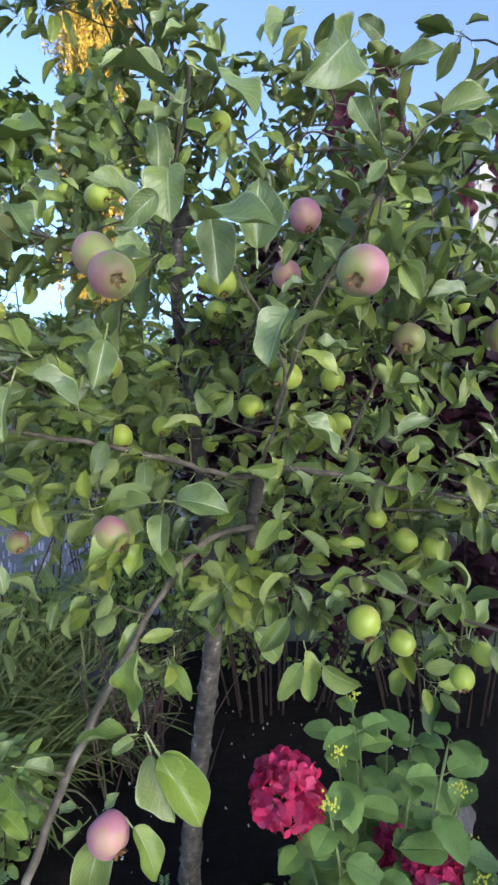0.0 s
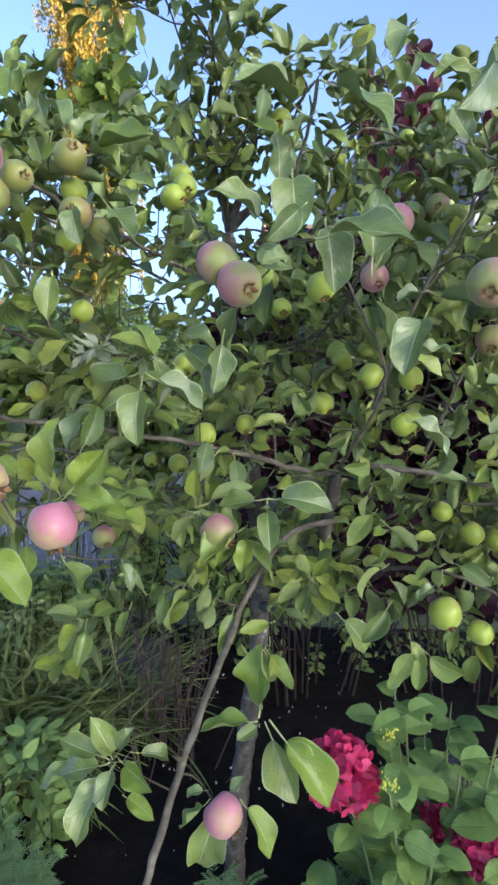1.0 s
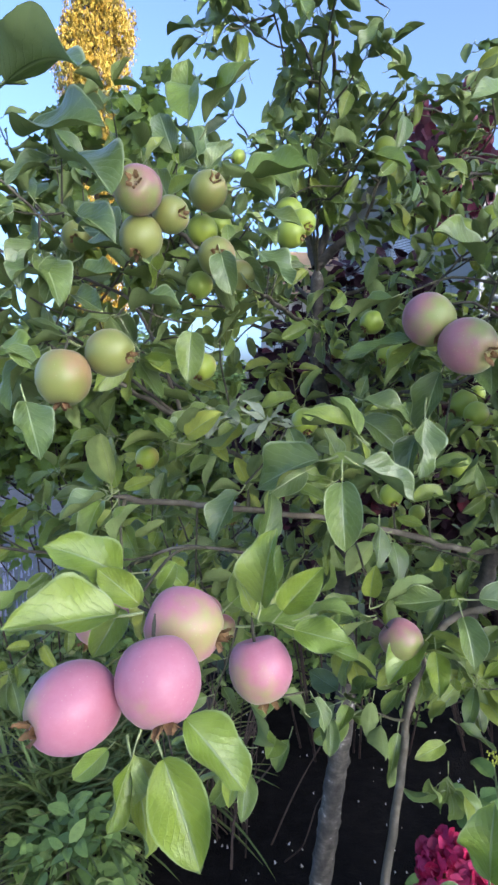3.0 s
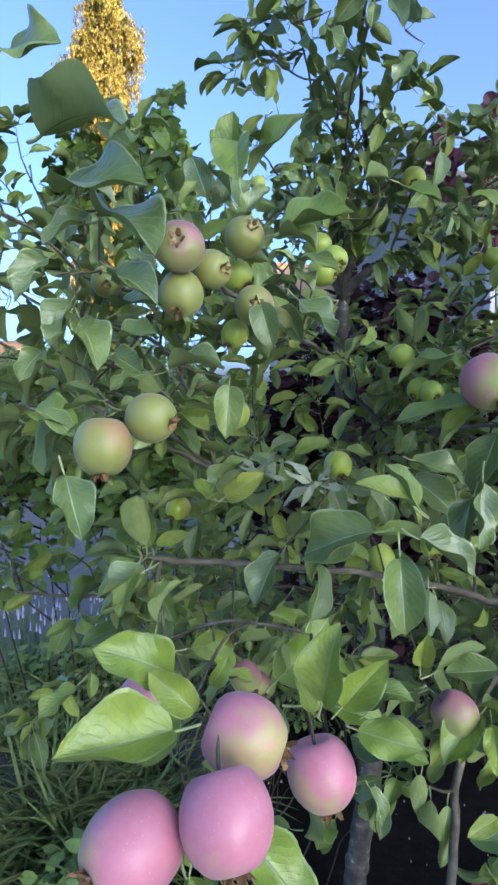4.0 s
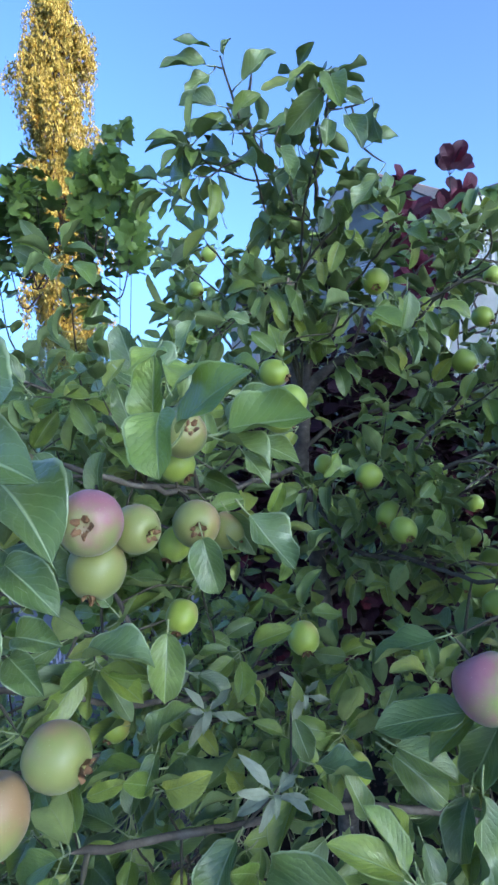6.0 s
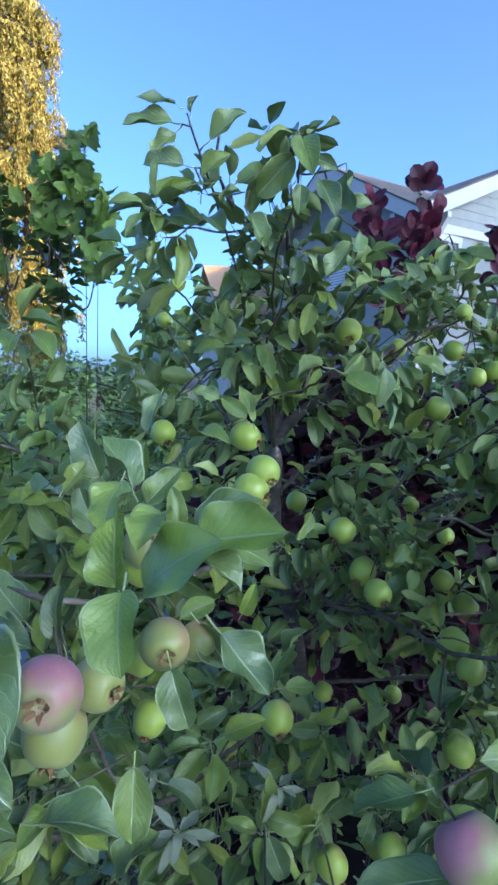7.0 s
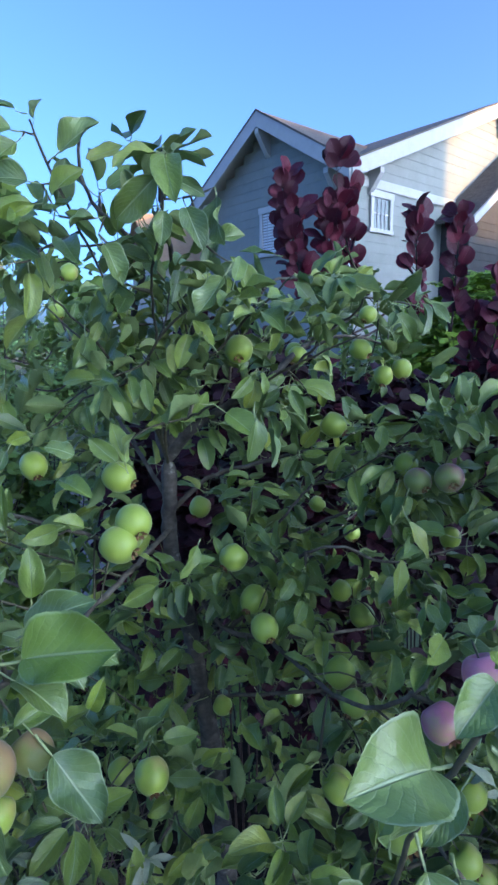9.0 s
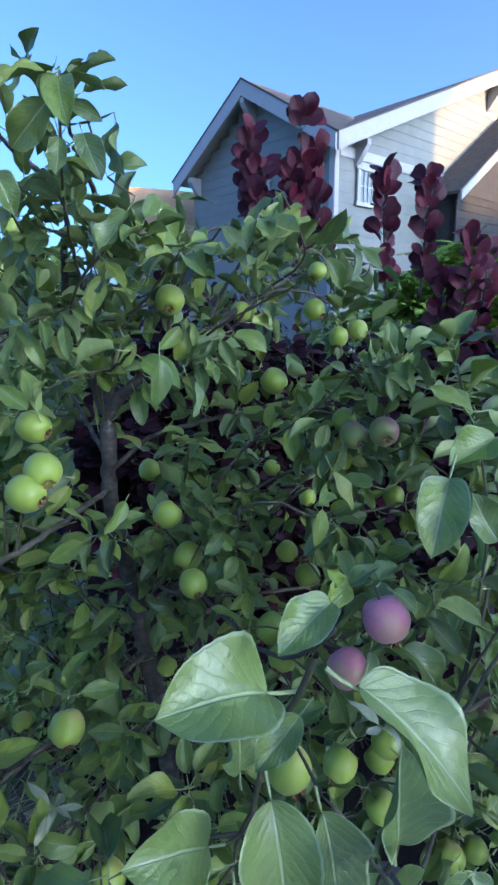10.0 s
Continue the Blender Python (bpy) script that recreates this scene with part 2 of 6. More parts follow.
def apple_material(name, ground, ground2, blush, blush2, cover, rough=0.38):
    """Apple skin: a ground colour with a cheek of blush, streaks and pale dots, and a light bloom."""
    m, nt, p, out = nodes_of(name)
    tc = nt.nodes.new("ShaderNodeTexCoord")
    sep = nt.nodes.new("ShaderNodeSeparateXYZ")
    nt.links.new(tc.outputs["Object"], sep.inputs[0])
    base = mix_rgb(nt, noise_tex(nt, 50, 3), ground, ground2)
    side = math_node(nt, "ADD", math_node(nt, "MULTIPLY", sep.outputs[0], 14.0), math_node(nt, "MULTIPLY", sep.outputs[2], 14.0))
    lump = math_node(nt, "MULTIPLY", math_node(nt, "SUBTRACT", noise_tex(nt, 34, 4, 0.6), 0.5), 1.5)
    oi = nt.nodes.new("ShaderNodeObjectInfo")
    own = math_node(nt, "MULTIPLY", math_node(nt, "SUBTRACT", oi.outputs["Random"], 0.5), 0.35)
    f = nt.nodes.new("ShaderNodeMapRange")
    f.interpolation_type = "SMOOTHSTEP"
    nt.links.new(math_node(nt, "ADD", math_node(nt, "ADD", side, lump), own), f.inputs[0])
    f.inputs[1].default_value, f.inputs[2].default_value = 0.2 - cover, 1.05 - cover
    red = mix_rgb(nt, noise_tex(nt, 120, 4, 0.7), blush, blush2)
    col = mix_rgb(nt, f.outputs[0], base, red)
    vo = nt.nodes.new("ShaderNodeTexVoronoi")
    vo.inputs["Scale"].default_value = 260
    nt.links.new(tc.outputs["Object"], vo.inputs["Vector"])
    dots = nt.nodes.new("ShaderNodeMapRange")
    nt.links.new(vo.outputs[0], dots.inputs[0])
    dots.inputs[1].default_value, dots.inputs[2].default_value = 0.07, 0.13
    dots.inputs[3].default_value, dots.inputs[4].default_value = 0.22, 0
    col = mix_rgb(nt, dots.outputs[0], col, (0.62, 0.60, 0.42))
    nt.links.new(col, p.inputs["Base Color"])
    nt.links.new(math_node(nt, "ADD", math_node(nt, "MULTIPLY", noise_tex(nt, 70, 3), 0.25), rough - 0.1), p.inputs["Roughness"])
    p.inputs["Sheen Weight"].default_value = 0.12
    p.inputs["Sheen Tint"].default_value = (0.75, 0.8, 1.0, 1)
    p.inputs["Subsurface Weight"].default_value = 0.0
    bump(nt, p, noise_tex(nt, 160, 3), 0.08, 0.001)
    return m


M_ROSY = apple_material("rosy_apple_skin", G(0.32, 0.34, 0.09), G(0.40, 0.36, 0.12), G(0.47, 0.13, 0.18), G(0.53, 0.21, 0.25), 1.15)
M_HALF = apple_material("half_blushed_apple_skin", G(0.20, 0.25, 0.06), G(0.26, 0.30, 0.08), G(0.34, 0.10, 0.12), G(0.38, 0.17, 0.16), 0.7)
M_GREENAP = apple_material("green_apple_skin", G(0.25, 0.35, 0.045), G(0.34, 0.42, 0.065), G(0.44, 0.38, 0.09), G(0.44, 0.36, 0.11), 0.2)
M_RUSSET = apple_material("yellow_green_apple_skin", G(0.20, 0.23, 0.05), G(0.26, 0.27, 0.075), G(0.36, 0.20, 0.075), G(0.34, 0.22, 0.10), 0.55)


# ---------------------------------------------------------------- geometry helpers
rng = np.random.default_rng(7)


def unit(v):
    x, y, z = v
    n = math.sqrt(x * x + y * y + z * z) + 1e-9
    return np.array((x / n, y / n, z / n))


def cross(a, b):
    ax, ay, az = a
    bx, by, bz = b
    return np.array((ay * bz - az * by, az * bx - ax * bz, ax * by - ay * bx))


def empty(name, at=(0, 0, 0)):
    ob = new(name)
    ob.location = at
    ob.empty_display_size = 0.05
    return ob


def link(name, mesh, parent=None, label="", m=None):
    """One mesh object, under a thing or a part where parent is given; m is its pose in the world."""
    ob = new(name, mesh)
    if parent is not None:
        ob.parent = parent
        ob.matrix_parent_inverse = parent_base(parent).inverted()
    if m is not None:
        ob.matrix_basis = m
    if label:
        ob["label"] = label
    return ob


def parent_base(ob):
    base = ob.matrix_basis.copy()
    while ob.parent is not None:
        base = ob.parent.matrix_basis @ ob.matrix_parent_inverse @ base
        ob = ob.parent
    return base


def quad_mesh(name, verts, faces, mats, uvs=None, idx=None, smooth=True):
    """A mesh of four-sided faces from arrays."""
    me = bpy.data.meshes.new(name)
    verts = np.asarray(verts, np.float32)
    faces = np.asarray(faces, np.int32)
    n = len(faces)
    me.vertices.add(len(verts))
    me.vertices.foreach_set("co", verts.ravel())
    me.loops.add(n * 4)
    me.loops.foreach_set("vertex_index", faces.ravel())
    me.polygons.add(n)
    me.polygons.foreach_set("loop_start", np.arange(0, n * 4, 4, dtype=np.int32))
    if idx is not None:
        me.polygons.foreach_set("material_index", np.asarray(idx, np.int32))
    me.polygons.foreach_set("use_smooth", np.full(n, smooth))
    if uvs is not None:
        lay = me.uv_layers.new(name="UVMap")
        lay.data.foreach_set("uv", np.asarray(uvs, np.float32)[faces.ravel()].ravel())
    for m in mats:
        me.materials.append(m)
    me.update(calc_edges=True)
    me.validate()
    return me


class Pile:
    """Collects pieces that end in one mesh."""

    def __init__(self):
        self.v, self.f, self.u, self.i, self.n = [], [], [], [], 0

    def add(self, verts, faces, uvs=None, idx=0):
        self.v.append(verts)
        self.f.append(np.asarray(faces) + self.n)
        self.u.append(np.zeros((len(verts), 2)) if uvs is None else uvs)
        self.i.append(np.full(len(faces), idx) if np.isscalar(idx) else idx)
        self.n += len(verts)

    def mesh(self, name, mats, smooth=True):
        return quad_mesh(name, np.concatenate(self.v), np.concatenate(self.f), mats, np.concatenate(self.u), np.concatenate(self.i), smooth)


def spline(points, step=0.02):
    """A smooth run of places through the control points."""
    p = np.asarray(points, float)
    if len(p) == 2:
        n = max(2, int(np.linalg.norm(p[1] - p[0]) / step))
        return p[0] + np.linspace(0, 1, n + 1)[:, None] * (p[1] - p[0])
    q = np.vstack([2 * p[0] - p[1], p, 2 * p[-1] - p[-2]])
    out = []
    for k in range(1, len(q) - 2):
        a, b, c, d = q[k - 1:k + 3]
        n = max(2, int(np.linalg.norm(c - b) / step))
        t = np.linspace(0, 1, n, endpoint=False)[:, None]
        out.append(0.5 * (2 * b + (c - a) * t + (2 * a - 5 * b + 4 * c - d) * t**2 + (3 * b - a - 3 * c + d) * t**3))
    out.append(p[-1:])
    return np.vstack(out)


def tube(path, r0, r1, sides=8, rough=0.0, knots=0.0, bend=1.0):
    """A tapered, slightly uneven round limb along a path, closed at its end."""
    path = np.asarray(path, float)
    n = len(path)
    tan = np.gradient(path, axis=0)
    tan /= np.linalg.norm(tan, axis=1)[:, None] + 1e-9
    ref = np.array([0.31, 0.87, 0.38])
    a = np.cross(tan, ref)
    a /= np.linalg.norm(a, axis=1)[:, None] + 1e-9
    b = np.cross(tan, a)
    rad = r1 + (r0 - r1) * np.linspace(1, 0, n) ** bend
    if knots:
        rad = rad * (1 + knots * np.clip(np.sin(np.arange(n) * 1.1 + r0 * 900) + rng.normal(0, 0.4, n), 0, 2))
    rad[-1] *= 0.25
    ang = np.linspace(0, 2 * np.pi, sides, endpoint=False)
    jit = 1 + (rng.normal(0, rough, (n, sides)) if rough else 0)
    v = path[:, None, :] + (rad[:, None, None] * (jit[..., None] if rough else 1)) * (np.cos(ang)[None, :, None] * a[:, None, :] + np.sin(ang)[None, :, None] * b[:, None, :])
    i = np.arange(n - 1)[:, None] * sides
    j = np.arange(sides)[None, :]
    k = (j + 1) % sides
    f = np.stack([i + j, i + k, i + sides + k, i + sides + j], -1).reshape(-1, 4)
    uv = np.stack([np.full(n * sides, 0.3), np.full(n * sides, 0.33)], 1)
    return v.reshape(-1, 3), f, uv


def blade(ratio=0.62, segs=8, cols=4, fold=0.25, curl=0.5, wave=0.05, twist=0.0, petiole=0.3, teeth=0.0, seed=0, shape=(0.75, 1.0), thick=0.006, tip=0.02, outline=None, bow=0.0, ripple=1.0, rim=0.0):
    """A leaf of length 1: petiole from the origin along +y, then a folded, curling blade with an upper and a lower skin."""
    rs = np.random.default_rng(seed)
    s = np.linspace(0, 1, segs + 1)
    if outline is ovate:
        s = 0.4 * s + 0.3 * (1 - np.cos(np.pi * s))
    if outline is None:
        prof = np.clip(s, 0, 1) ** shape[0] * np.clip(1 - s, 0, 1) ** shape[1]
        prof = prof / prof.max() * (1 - tip) + tip * (s > 0.5) + 0.03 * (s <= 0.5)
    else:
        prof = outline(s)
    if teeth:
        prof = prof * (1 + teeth * np.where(np.arange(segs + 1) % 2, 1, -1))
    c = np.linspace(-1, 1, cols + 1)
    X = prof[:, None] * c[None, :] * ratio / 2
    Y = np.repeat(s[:, None], cols + 1, 1)
    if teeth:
        Y = Y - 0.03 * np.abs(c)[None, :] ** 3
    ph = rs.uniform(0, 6.28, 3)
    Z = fold * np.abs(X) + wave * ripple * 0.75 * (c[None, :] ** 2) * np.sin((7 + 2 * ripple) * s[:, None] + ph[0] + 1.5 * np.sign(c)[None, :]) * np.sin(np.pi * s[:, None]) ** 0.5 + 0.4 * wave * np.sin(4 * s[:, None] + ph[1])
    Z = Z + rim * np.abs(c)[None, :] ** 5 * np.sin(np.pi * s[:, None]) ** 0.6
    X = X + bow * (s * s)[:, None] * ratio
    if twist:
        ca, sa = np.cos(twist * s)[:, None], np.sin(twist * s)[:, None]
        X, Z = X * ca - Z * sa, X * sa + Z * ca
    th = curl * s
    ds = np.diff(s)
    cy = np.concatenate([[0], np.cumsum(np.cos(curl * (s[:-1] + ds / 2)) * ds)])
    cz = np.concatenate([[0], -np.cumsum(np.sin(curl * (s[:-1] + ds / 2)) * ds)])
    Yc = cy[:, None] + (Y - s[:, None]) + Z * np.sin(th)[:, None]
    Zc = cz[:, None] + Z * np.cos(th)[:, None]
    top = np.stack([X, Yc + petiole, Zc], -1)
    low = top.copy()
    nrm = np.cross(np.gradient(top, axis=1), np.gradient(top, axis=0))
    nrm /= np.linalg.norm(nrm, axis=2)[..., None] + 1e-9
    low[1:-1, 1:-1] -= nrm[1:-1, 1:-1] * thick
    W = cols + 1
    tid = np.arange((segs + 1) * W).reshape(segs + 1, W)
    lid = tid + tid.size
    v = np.vstack([top.reshape(-1, 3), low.reshape(-1, 3)])
    uvg = np.stack([np.repeat((c * 0.5 + 0.5)[None, :], segs + 1, 0), np.repeat(s[:, None], W, 1)], -1)
    uv = np.vstack([uvg.reshape(-1, 2), uvg.reshape(-1, 2)])
    q = lambda g: np.stack([g[:-1, :-1], g[:-1, 1:], g[1:, 1:], g[1:, :-1]], -1).reshape(-1, 4)
    f = np.vstack([q(tid), q(lid)[:, [0, 3, 2, 1]]])
    idx = np.concatenate([np.zeros(segs * cols), np.ones(segs * cols)])
    if petiole:
        pv, pf, pu = tube(spline([(0, 0, 0), (0, petiole * 0.5, -0.02), (0, petiole + 0.02, -0.004)], petiole / 3), 0.017, 0.013, 4)
        f = np.vstack([f, pf + len(v)])
        v = np.vstack([v, pv])
        uv = np.vstack([uv, pu])
        idx = np.concatenate([idx, np.full(len(pf), 2)])
    return v, f, uv, idx.astype(int)


def ovate(s):
    """The half width of an apple leaf: an ellipse, round at the base, widest near the middle, with a short drawn-out point."""
    s = np.clip(s, 0, 1)
    full = s ** 0.60 * (1 - s) ** 0.76 / (0.4412 ** 0.60 * 0.5588 ** 0.76)
    point = np.clip((s - 0.80) / 0.20, 0, 1)
    return full * (1 - 0.22 * point * point) + 0.008


def lobed(s):
    """The half width of a blade with three or five pointed lobes."""
    return 0.12 + 0.9 * np.interp(s, [0, 0.08, 0.2, 0.32, 0.42, 0.52, 0.64, 0.74, 0.82, 1.0], [0.3, 0.75, 1.0, 0.55, 0.66, 0.92, 0.42, 0.30, 0.34, 0.0])


def frame_at(base, along, up, size):
    """A pose: origin at base, +y along, +z as near to up as may be, scaled."""
    y = unit(along)
    x = unit(cross(y, up))
    z = cross(x, y)
    m = np.eye(4)
    m[:3, 0], m[:3, 1], m[:3, 2], m[:3, 3] = x * size, y * size, z * size, base
    return m


def put(pile, tmpl, m, idx=None):
    v, f, uv, ix = tmpl
    pile.add(v @ m[:3, :3].T + m[:3, 3], f, uv, ix if idx is None else idx)


def box_mesh(name, size, mat, bevel=0.0, centre=(0, 0, 0)):
    bm = bmesh.new()
    bmesh.ops.create_cube(bm, size=1.0)
    bmesh.ops.scale(bm, vec=size, verts=bm.verts)
    if bevel:
        bmesh.ops.bevel(bm, geom=bm.edges[:], offset=bevel, segments=2, affect="EDGES")
    bmesh.ops.translate(bm, vec=centre, verts=bm.verts)
    return finish(name, bm, mat)


def finish(name, bm, mat, smooth=False):
    me = bpy.data.meshes.new(name)
    for f in bm.faces:
        f.smooth = smooth
    bm.to_mesh(me)
    bm.free()
    for m in (mat if isinstance(mat, (list, tuple)) else [mat]):
        me.materials.append(m)
    return me


def prism(name, outline, low, high, mat):
    """A slab: a flat outline in three dimensions, extruded from offset low to offset high (vectors)."""
    bm = bmesh.new()
    a = [bm.verts.new(Vector(p) + Vector(low)) for p in outline]
    b = [bm.verts.new(Vector(p) + Vector(high)) for p in outline]
    n = len(a)
    bm.faces.new(a[::-1])
    bm.faces.new(b)
    for i in range(n):
        bm.faces.new((a[i], a[(i + 1) % n], b[(i + 1) % n], b[i]))
    bmesh.ops.recalc_face_normals(bm, faces=bm.faces[:])
    return finish(name, bm, mat)


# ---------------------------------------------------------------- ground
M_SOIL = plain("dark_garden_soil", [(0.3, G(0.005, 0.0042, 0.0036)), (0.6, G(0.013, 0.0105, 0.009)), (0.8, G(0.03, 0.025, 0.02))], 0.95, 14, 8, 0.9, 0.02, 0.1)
M_LAWN = plain("rough_lawn", [(0.3, G(0.05, 0.07, 0.03)), (0.7, G(0.11, 0.13, 0.06))], 0.95, 3, 8, 0.8, 0.03)
M_ASPHALT = plain("grey_paving", [(0.3, G(0.11, 0.11, 0.105)), (0.7, G(0.18, 0.18, 0.17))], 0.9, 6, 8, 0.4, 0.006)
M_STONE = plain("grey_boulder", [(0.3, G(0.035, 0.035, 0.034)), (0.6, G(0.08, 0.08, 0.078)), (0.8, G(0.16, 0.16, 0.155))], 0.9, 9, 8, 0.8, 0.02)
M_PERLITE = plain("white_perlite", [(0.3, G(0.42, 0.40, 0.38)), (0.7, G(0.62, 0.60, 0.56))], 0.9, 200, 2, 0.3, 0.001)


def sheet(name, x0, x1, y0, y1, n, mat, relief, z=0.0):
    xs, ys = np.linspace(x0, x1, n + 1), np.linspace(y0, y1, n + 1)
    X, Y = np.meshgrid(xs, ys)
    Z = np.array([[relief * (noise.noise((x * 1.7, y * 1.7, 3)) + 0.6 * noise.noise((x * 7, y * 7, 1)) + 0.4 * noise.noise((x * 21, y * 21, 2))) for x in xs] for y in ys]) + z
    g = np.arange((n + 1) ** 2).reshape(n + 1, n + 1)
    f = np.stack([g[:-1, :-1], g[:-1, 1:], g[1:, 1:], g[1:, :-1]], -1).reshape(-1, 4)
    return quad_mesh(name, np.stack([X.ravel(), Y.ravel(), Z.ravel()], 1), f, [mat])


ground = link("ground", sheet("ground", -400, 400, -400, 400, 40, M_LAWN, 0.0, -0.06))
tagged(ground, "rough grassy ground that runs to the horizon", "ground", kind="structure")
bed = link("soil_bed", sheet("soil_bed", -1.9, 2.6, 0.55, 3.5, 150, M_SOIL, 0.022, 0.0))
tagged(bed, "dark garden soil with pale specks under the apple tree", "soil", kind="structure")
# Unseen pale ground, added to bounce light up onto the front leaves.
M_BOUNCE = plain("pale_bounce_ground", [(0.3, G(0.42, 0.40, 0.37)), (0.7, G(0.54, 0.52, 0.48))], 0.9, 5, 8, 0.4, 0.006)
bounce_slab = link("bounce_ground", sheet("bounce_ground", -9.0, 9.0, -9.0, 0.5, 30, M_BOUNCE, 0.002, -0.03))
tagged(bounce_slab, "unseen pale ground added to bounce sky light onto the leaves", "pavement", kind="structure")
road = link("pavement", sheet("pavement", -9.0, -0.6, 3.9, 9.5, 30, M_ASPHALT, 0.003, -0.02))
tagged(road, "pale grey paved drive beyond the flower bed", "pavement", kind="structure")


def pebble(seed, size, squash=0.7, mat=None, name="stone", sub=2):
    bm = bmesh.new()
    bmesh.ops.create_icosphere(bm, subdivisions=sub, radius=size)
    for v in bm.verts:
        d = noise.noise(v.co / size * 0.9 + Vector((seed * 3.1, 0, 0))) * 0.45 + noise.noise(v.co / size * 2.6 + Vector((0, seed, 0))) * 0.16
        v.co *= 1 + d
        v.co.z *= squash
    return finish(name, bm, mat or M_STONE, sub > 1)


specks = Pile()
for k in range(150):
    x, y = rng.uniform(-0.9, 0.9), rng.uniform(1.2, 3.3)
    s = rng.uniform(0.0015, 0.005)
    v, f, uv = tube([(x, y, 0.012), (x + s * rng.normal(), y + s, 0.012 + s * 2)], s, s * 1.4, 5, 0.3)
    specks.add(v, f, uv)
tagged(link("perlite", specks.mesh("perlite", [M_PERLITE])), "small pale perlite specks scattered on the soil", "perlite", kind="stuff")

for n, (x, y, s, q) in enumerate([(-1.12, 2.05, 0.20, 0.45), (-0.72, 2.75, 0.22, 0.8), (-1.55, 2.5, 0.26, 0.6), (0.75, 2.0, 0.15, 0.8), (-1.0, 3.2, 0.2, 0.7)]):
    st = link("boulder", pebble(n + 2, s, q, name="boulder", sub=4))
    st.location = (x, y, s * q * 0.45)
    st.rotation_euler = (0, 0, n * 1.3)
    tagged(st, "rough grey boulder edging the soil bed", "boulder", "boulders round the bed")


# ---------------------------------------------------------------- the apple tree
apple_tree = empty("apple_tree", (-0.1, 1.6, 0))
tagged(apple_tree, "young apple tree with grey bark, dense green leaves and many fruits", "apple tree")


def variants(count, heavy=0.0, **kw):
    out = []
    for k in range(count):
        rs = np.random.default_rng(100 + k)
        args = dict(ratio=rs.uniform(0.40, 0.52), fold=rs.uniform(0.1, 0.95), curl=rs.uniform(-0.2, 1.0), wave=rs.uniform(0.03, 0.08), twist=rs.uniform(-0.8, 0.8), petiole=rs.uniform(0.22, 0.42), seed=k, bow=rs.uniform(-0.3, 0.3))
        if heavy:
            args.update(ratio=rs.uniform(0.46, 0.57), fold=rs.uniform(0.2, 0.85), wave=rs.uniform(0.05, 0.10), curl=rs.uniform(0.0, 0.8), twist=rs.uniform(-0.4, 0.4), bow=rs.uniform(-0.15, 0.15))
        args.update(kw)
        out.append(blade(**args))
    return out


LEAVES = variants(18, segs=9, cols=4, teeth=0.0, outline=ovate, ripple=1.2, rim=0.03)
FINE = variants(8, segs=30, cols=8, teeth=0.009, outline=ovate, thick=0.005, ripple=1.6, rim=0.06, heavy=1.0)
LEAF_MESH = [quad_mesh("leaf", *t[:2], [M_LEAF, M_UNDER, M_PETIOLE], t[2], t[3]) for t in LEAVES]
FINE_MESH = [quad_mesh("leaf", *t[:2], [M_NEAR, M_UNDER, M_PETIOLE], t[2], t[3]) for t in FINE]
FRESH_LIT_MESH = [quad_mesh("leaf", *t[:2], [M_FRESH_LIT, M_UNDER, M_PETIOLE], t[2], t[3]) for t in FINE]

limbs = []


def limb(points, r0, r1, name="limb", mat=None, rough=0.05, knots=0.06, sides=9):
    r0 *= 1.0 if name == "trunk" else 0.72 if r0 > 0.0115 else 0.6
    path = spline(points, 0.018)
    path[1:-1] += rng.normal(0, 0.0012, (len(path) - 2, 3))
    v, f, uv = tube(path, r0, r1, sides, rough, knots, 1.0 if name == "trunk" else 1.5)
    link(name, quad_mesh(name, v, f, [mat or M_BARK2], uv), apple_tree)
    limbs.append((path, r0))
    return path


limb([(-0.145, 1.6, -0.05), (-0.140, 1.6, 0.300), (-0.108, 1.6, 0.640), (-0.077, 1.6, 0.970), (-0.088, 1.6, 1.230), (-0.100, 1.6, 1.370), (-0.151, 1.6, 1.745), (-0.184, 1.6, 1.930), (-0.182, 1.6, 2.060), (-0.185, 1.6, 2.130)], 0.036, 0.0145, "trunk", M_BARK, 0.06, 0.08, 14)
limb([(-0.038, 0.710, 2.124), (-0.043, 0.728, 2.084), (-0.057, 0.740, 2.042), (-0.083, 0.760, 1.918)], 0.0040, 0.0020, mat=M_SHOOT)
limb([(-0.184, 1.600, 2.120), (-0.240, 1.480, 2.330), (-0.285, 1.330, 2.470), (-0.325, 1.230, 2.560), (-0.355, 1.197, 2.640)], 0.0070, 0.0016, mat=M_SHOOT)
limb([(-0.184, 1.600, 2.110), (-0.205, 1.450, 2.370), (-0.212, 1.330, 2.470), (-0.204, 1.200, 2.520), (-0.196, 1.164, 2.600)], 0.0070, 0.0016, mat=M_SHOOT)
limb([(-0.185, 1.600, 2.130), (-0.206, 1.635, 2.216), (-0.243, 1.639, 2.279), (-0.241, 1.574, 2.422), (-0.224, 1.428, 2.513), (-0.302, 1.342, 2.593), (-0.303, 1.298, 2.675)], 0.0185, 0.0022, mat=M_BARK)
limb([(-0.185, 1.600, 2.130), (-0.149, 1.631, 2.266), (-0.120, 1.571, 2.356), (-0.172, 1.452, 2.522), (-0.197, 1.289, 2.585), (-0.197, 1.198, 2.618)], 0.0185, 0.0022, mat=M_BARK)
limb([(-0.185, 1.600, 2.130), (-0.119, 1.608, 2.197), (-0.022, 1.601, 2.252), (0.038, 1.596, 2.296), (0.177, 1.681, 2.381), (0.382, 1.861, 2.452)], 0.0185, 0.003, mat=M_BARK)
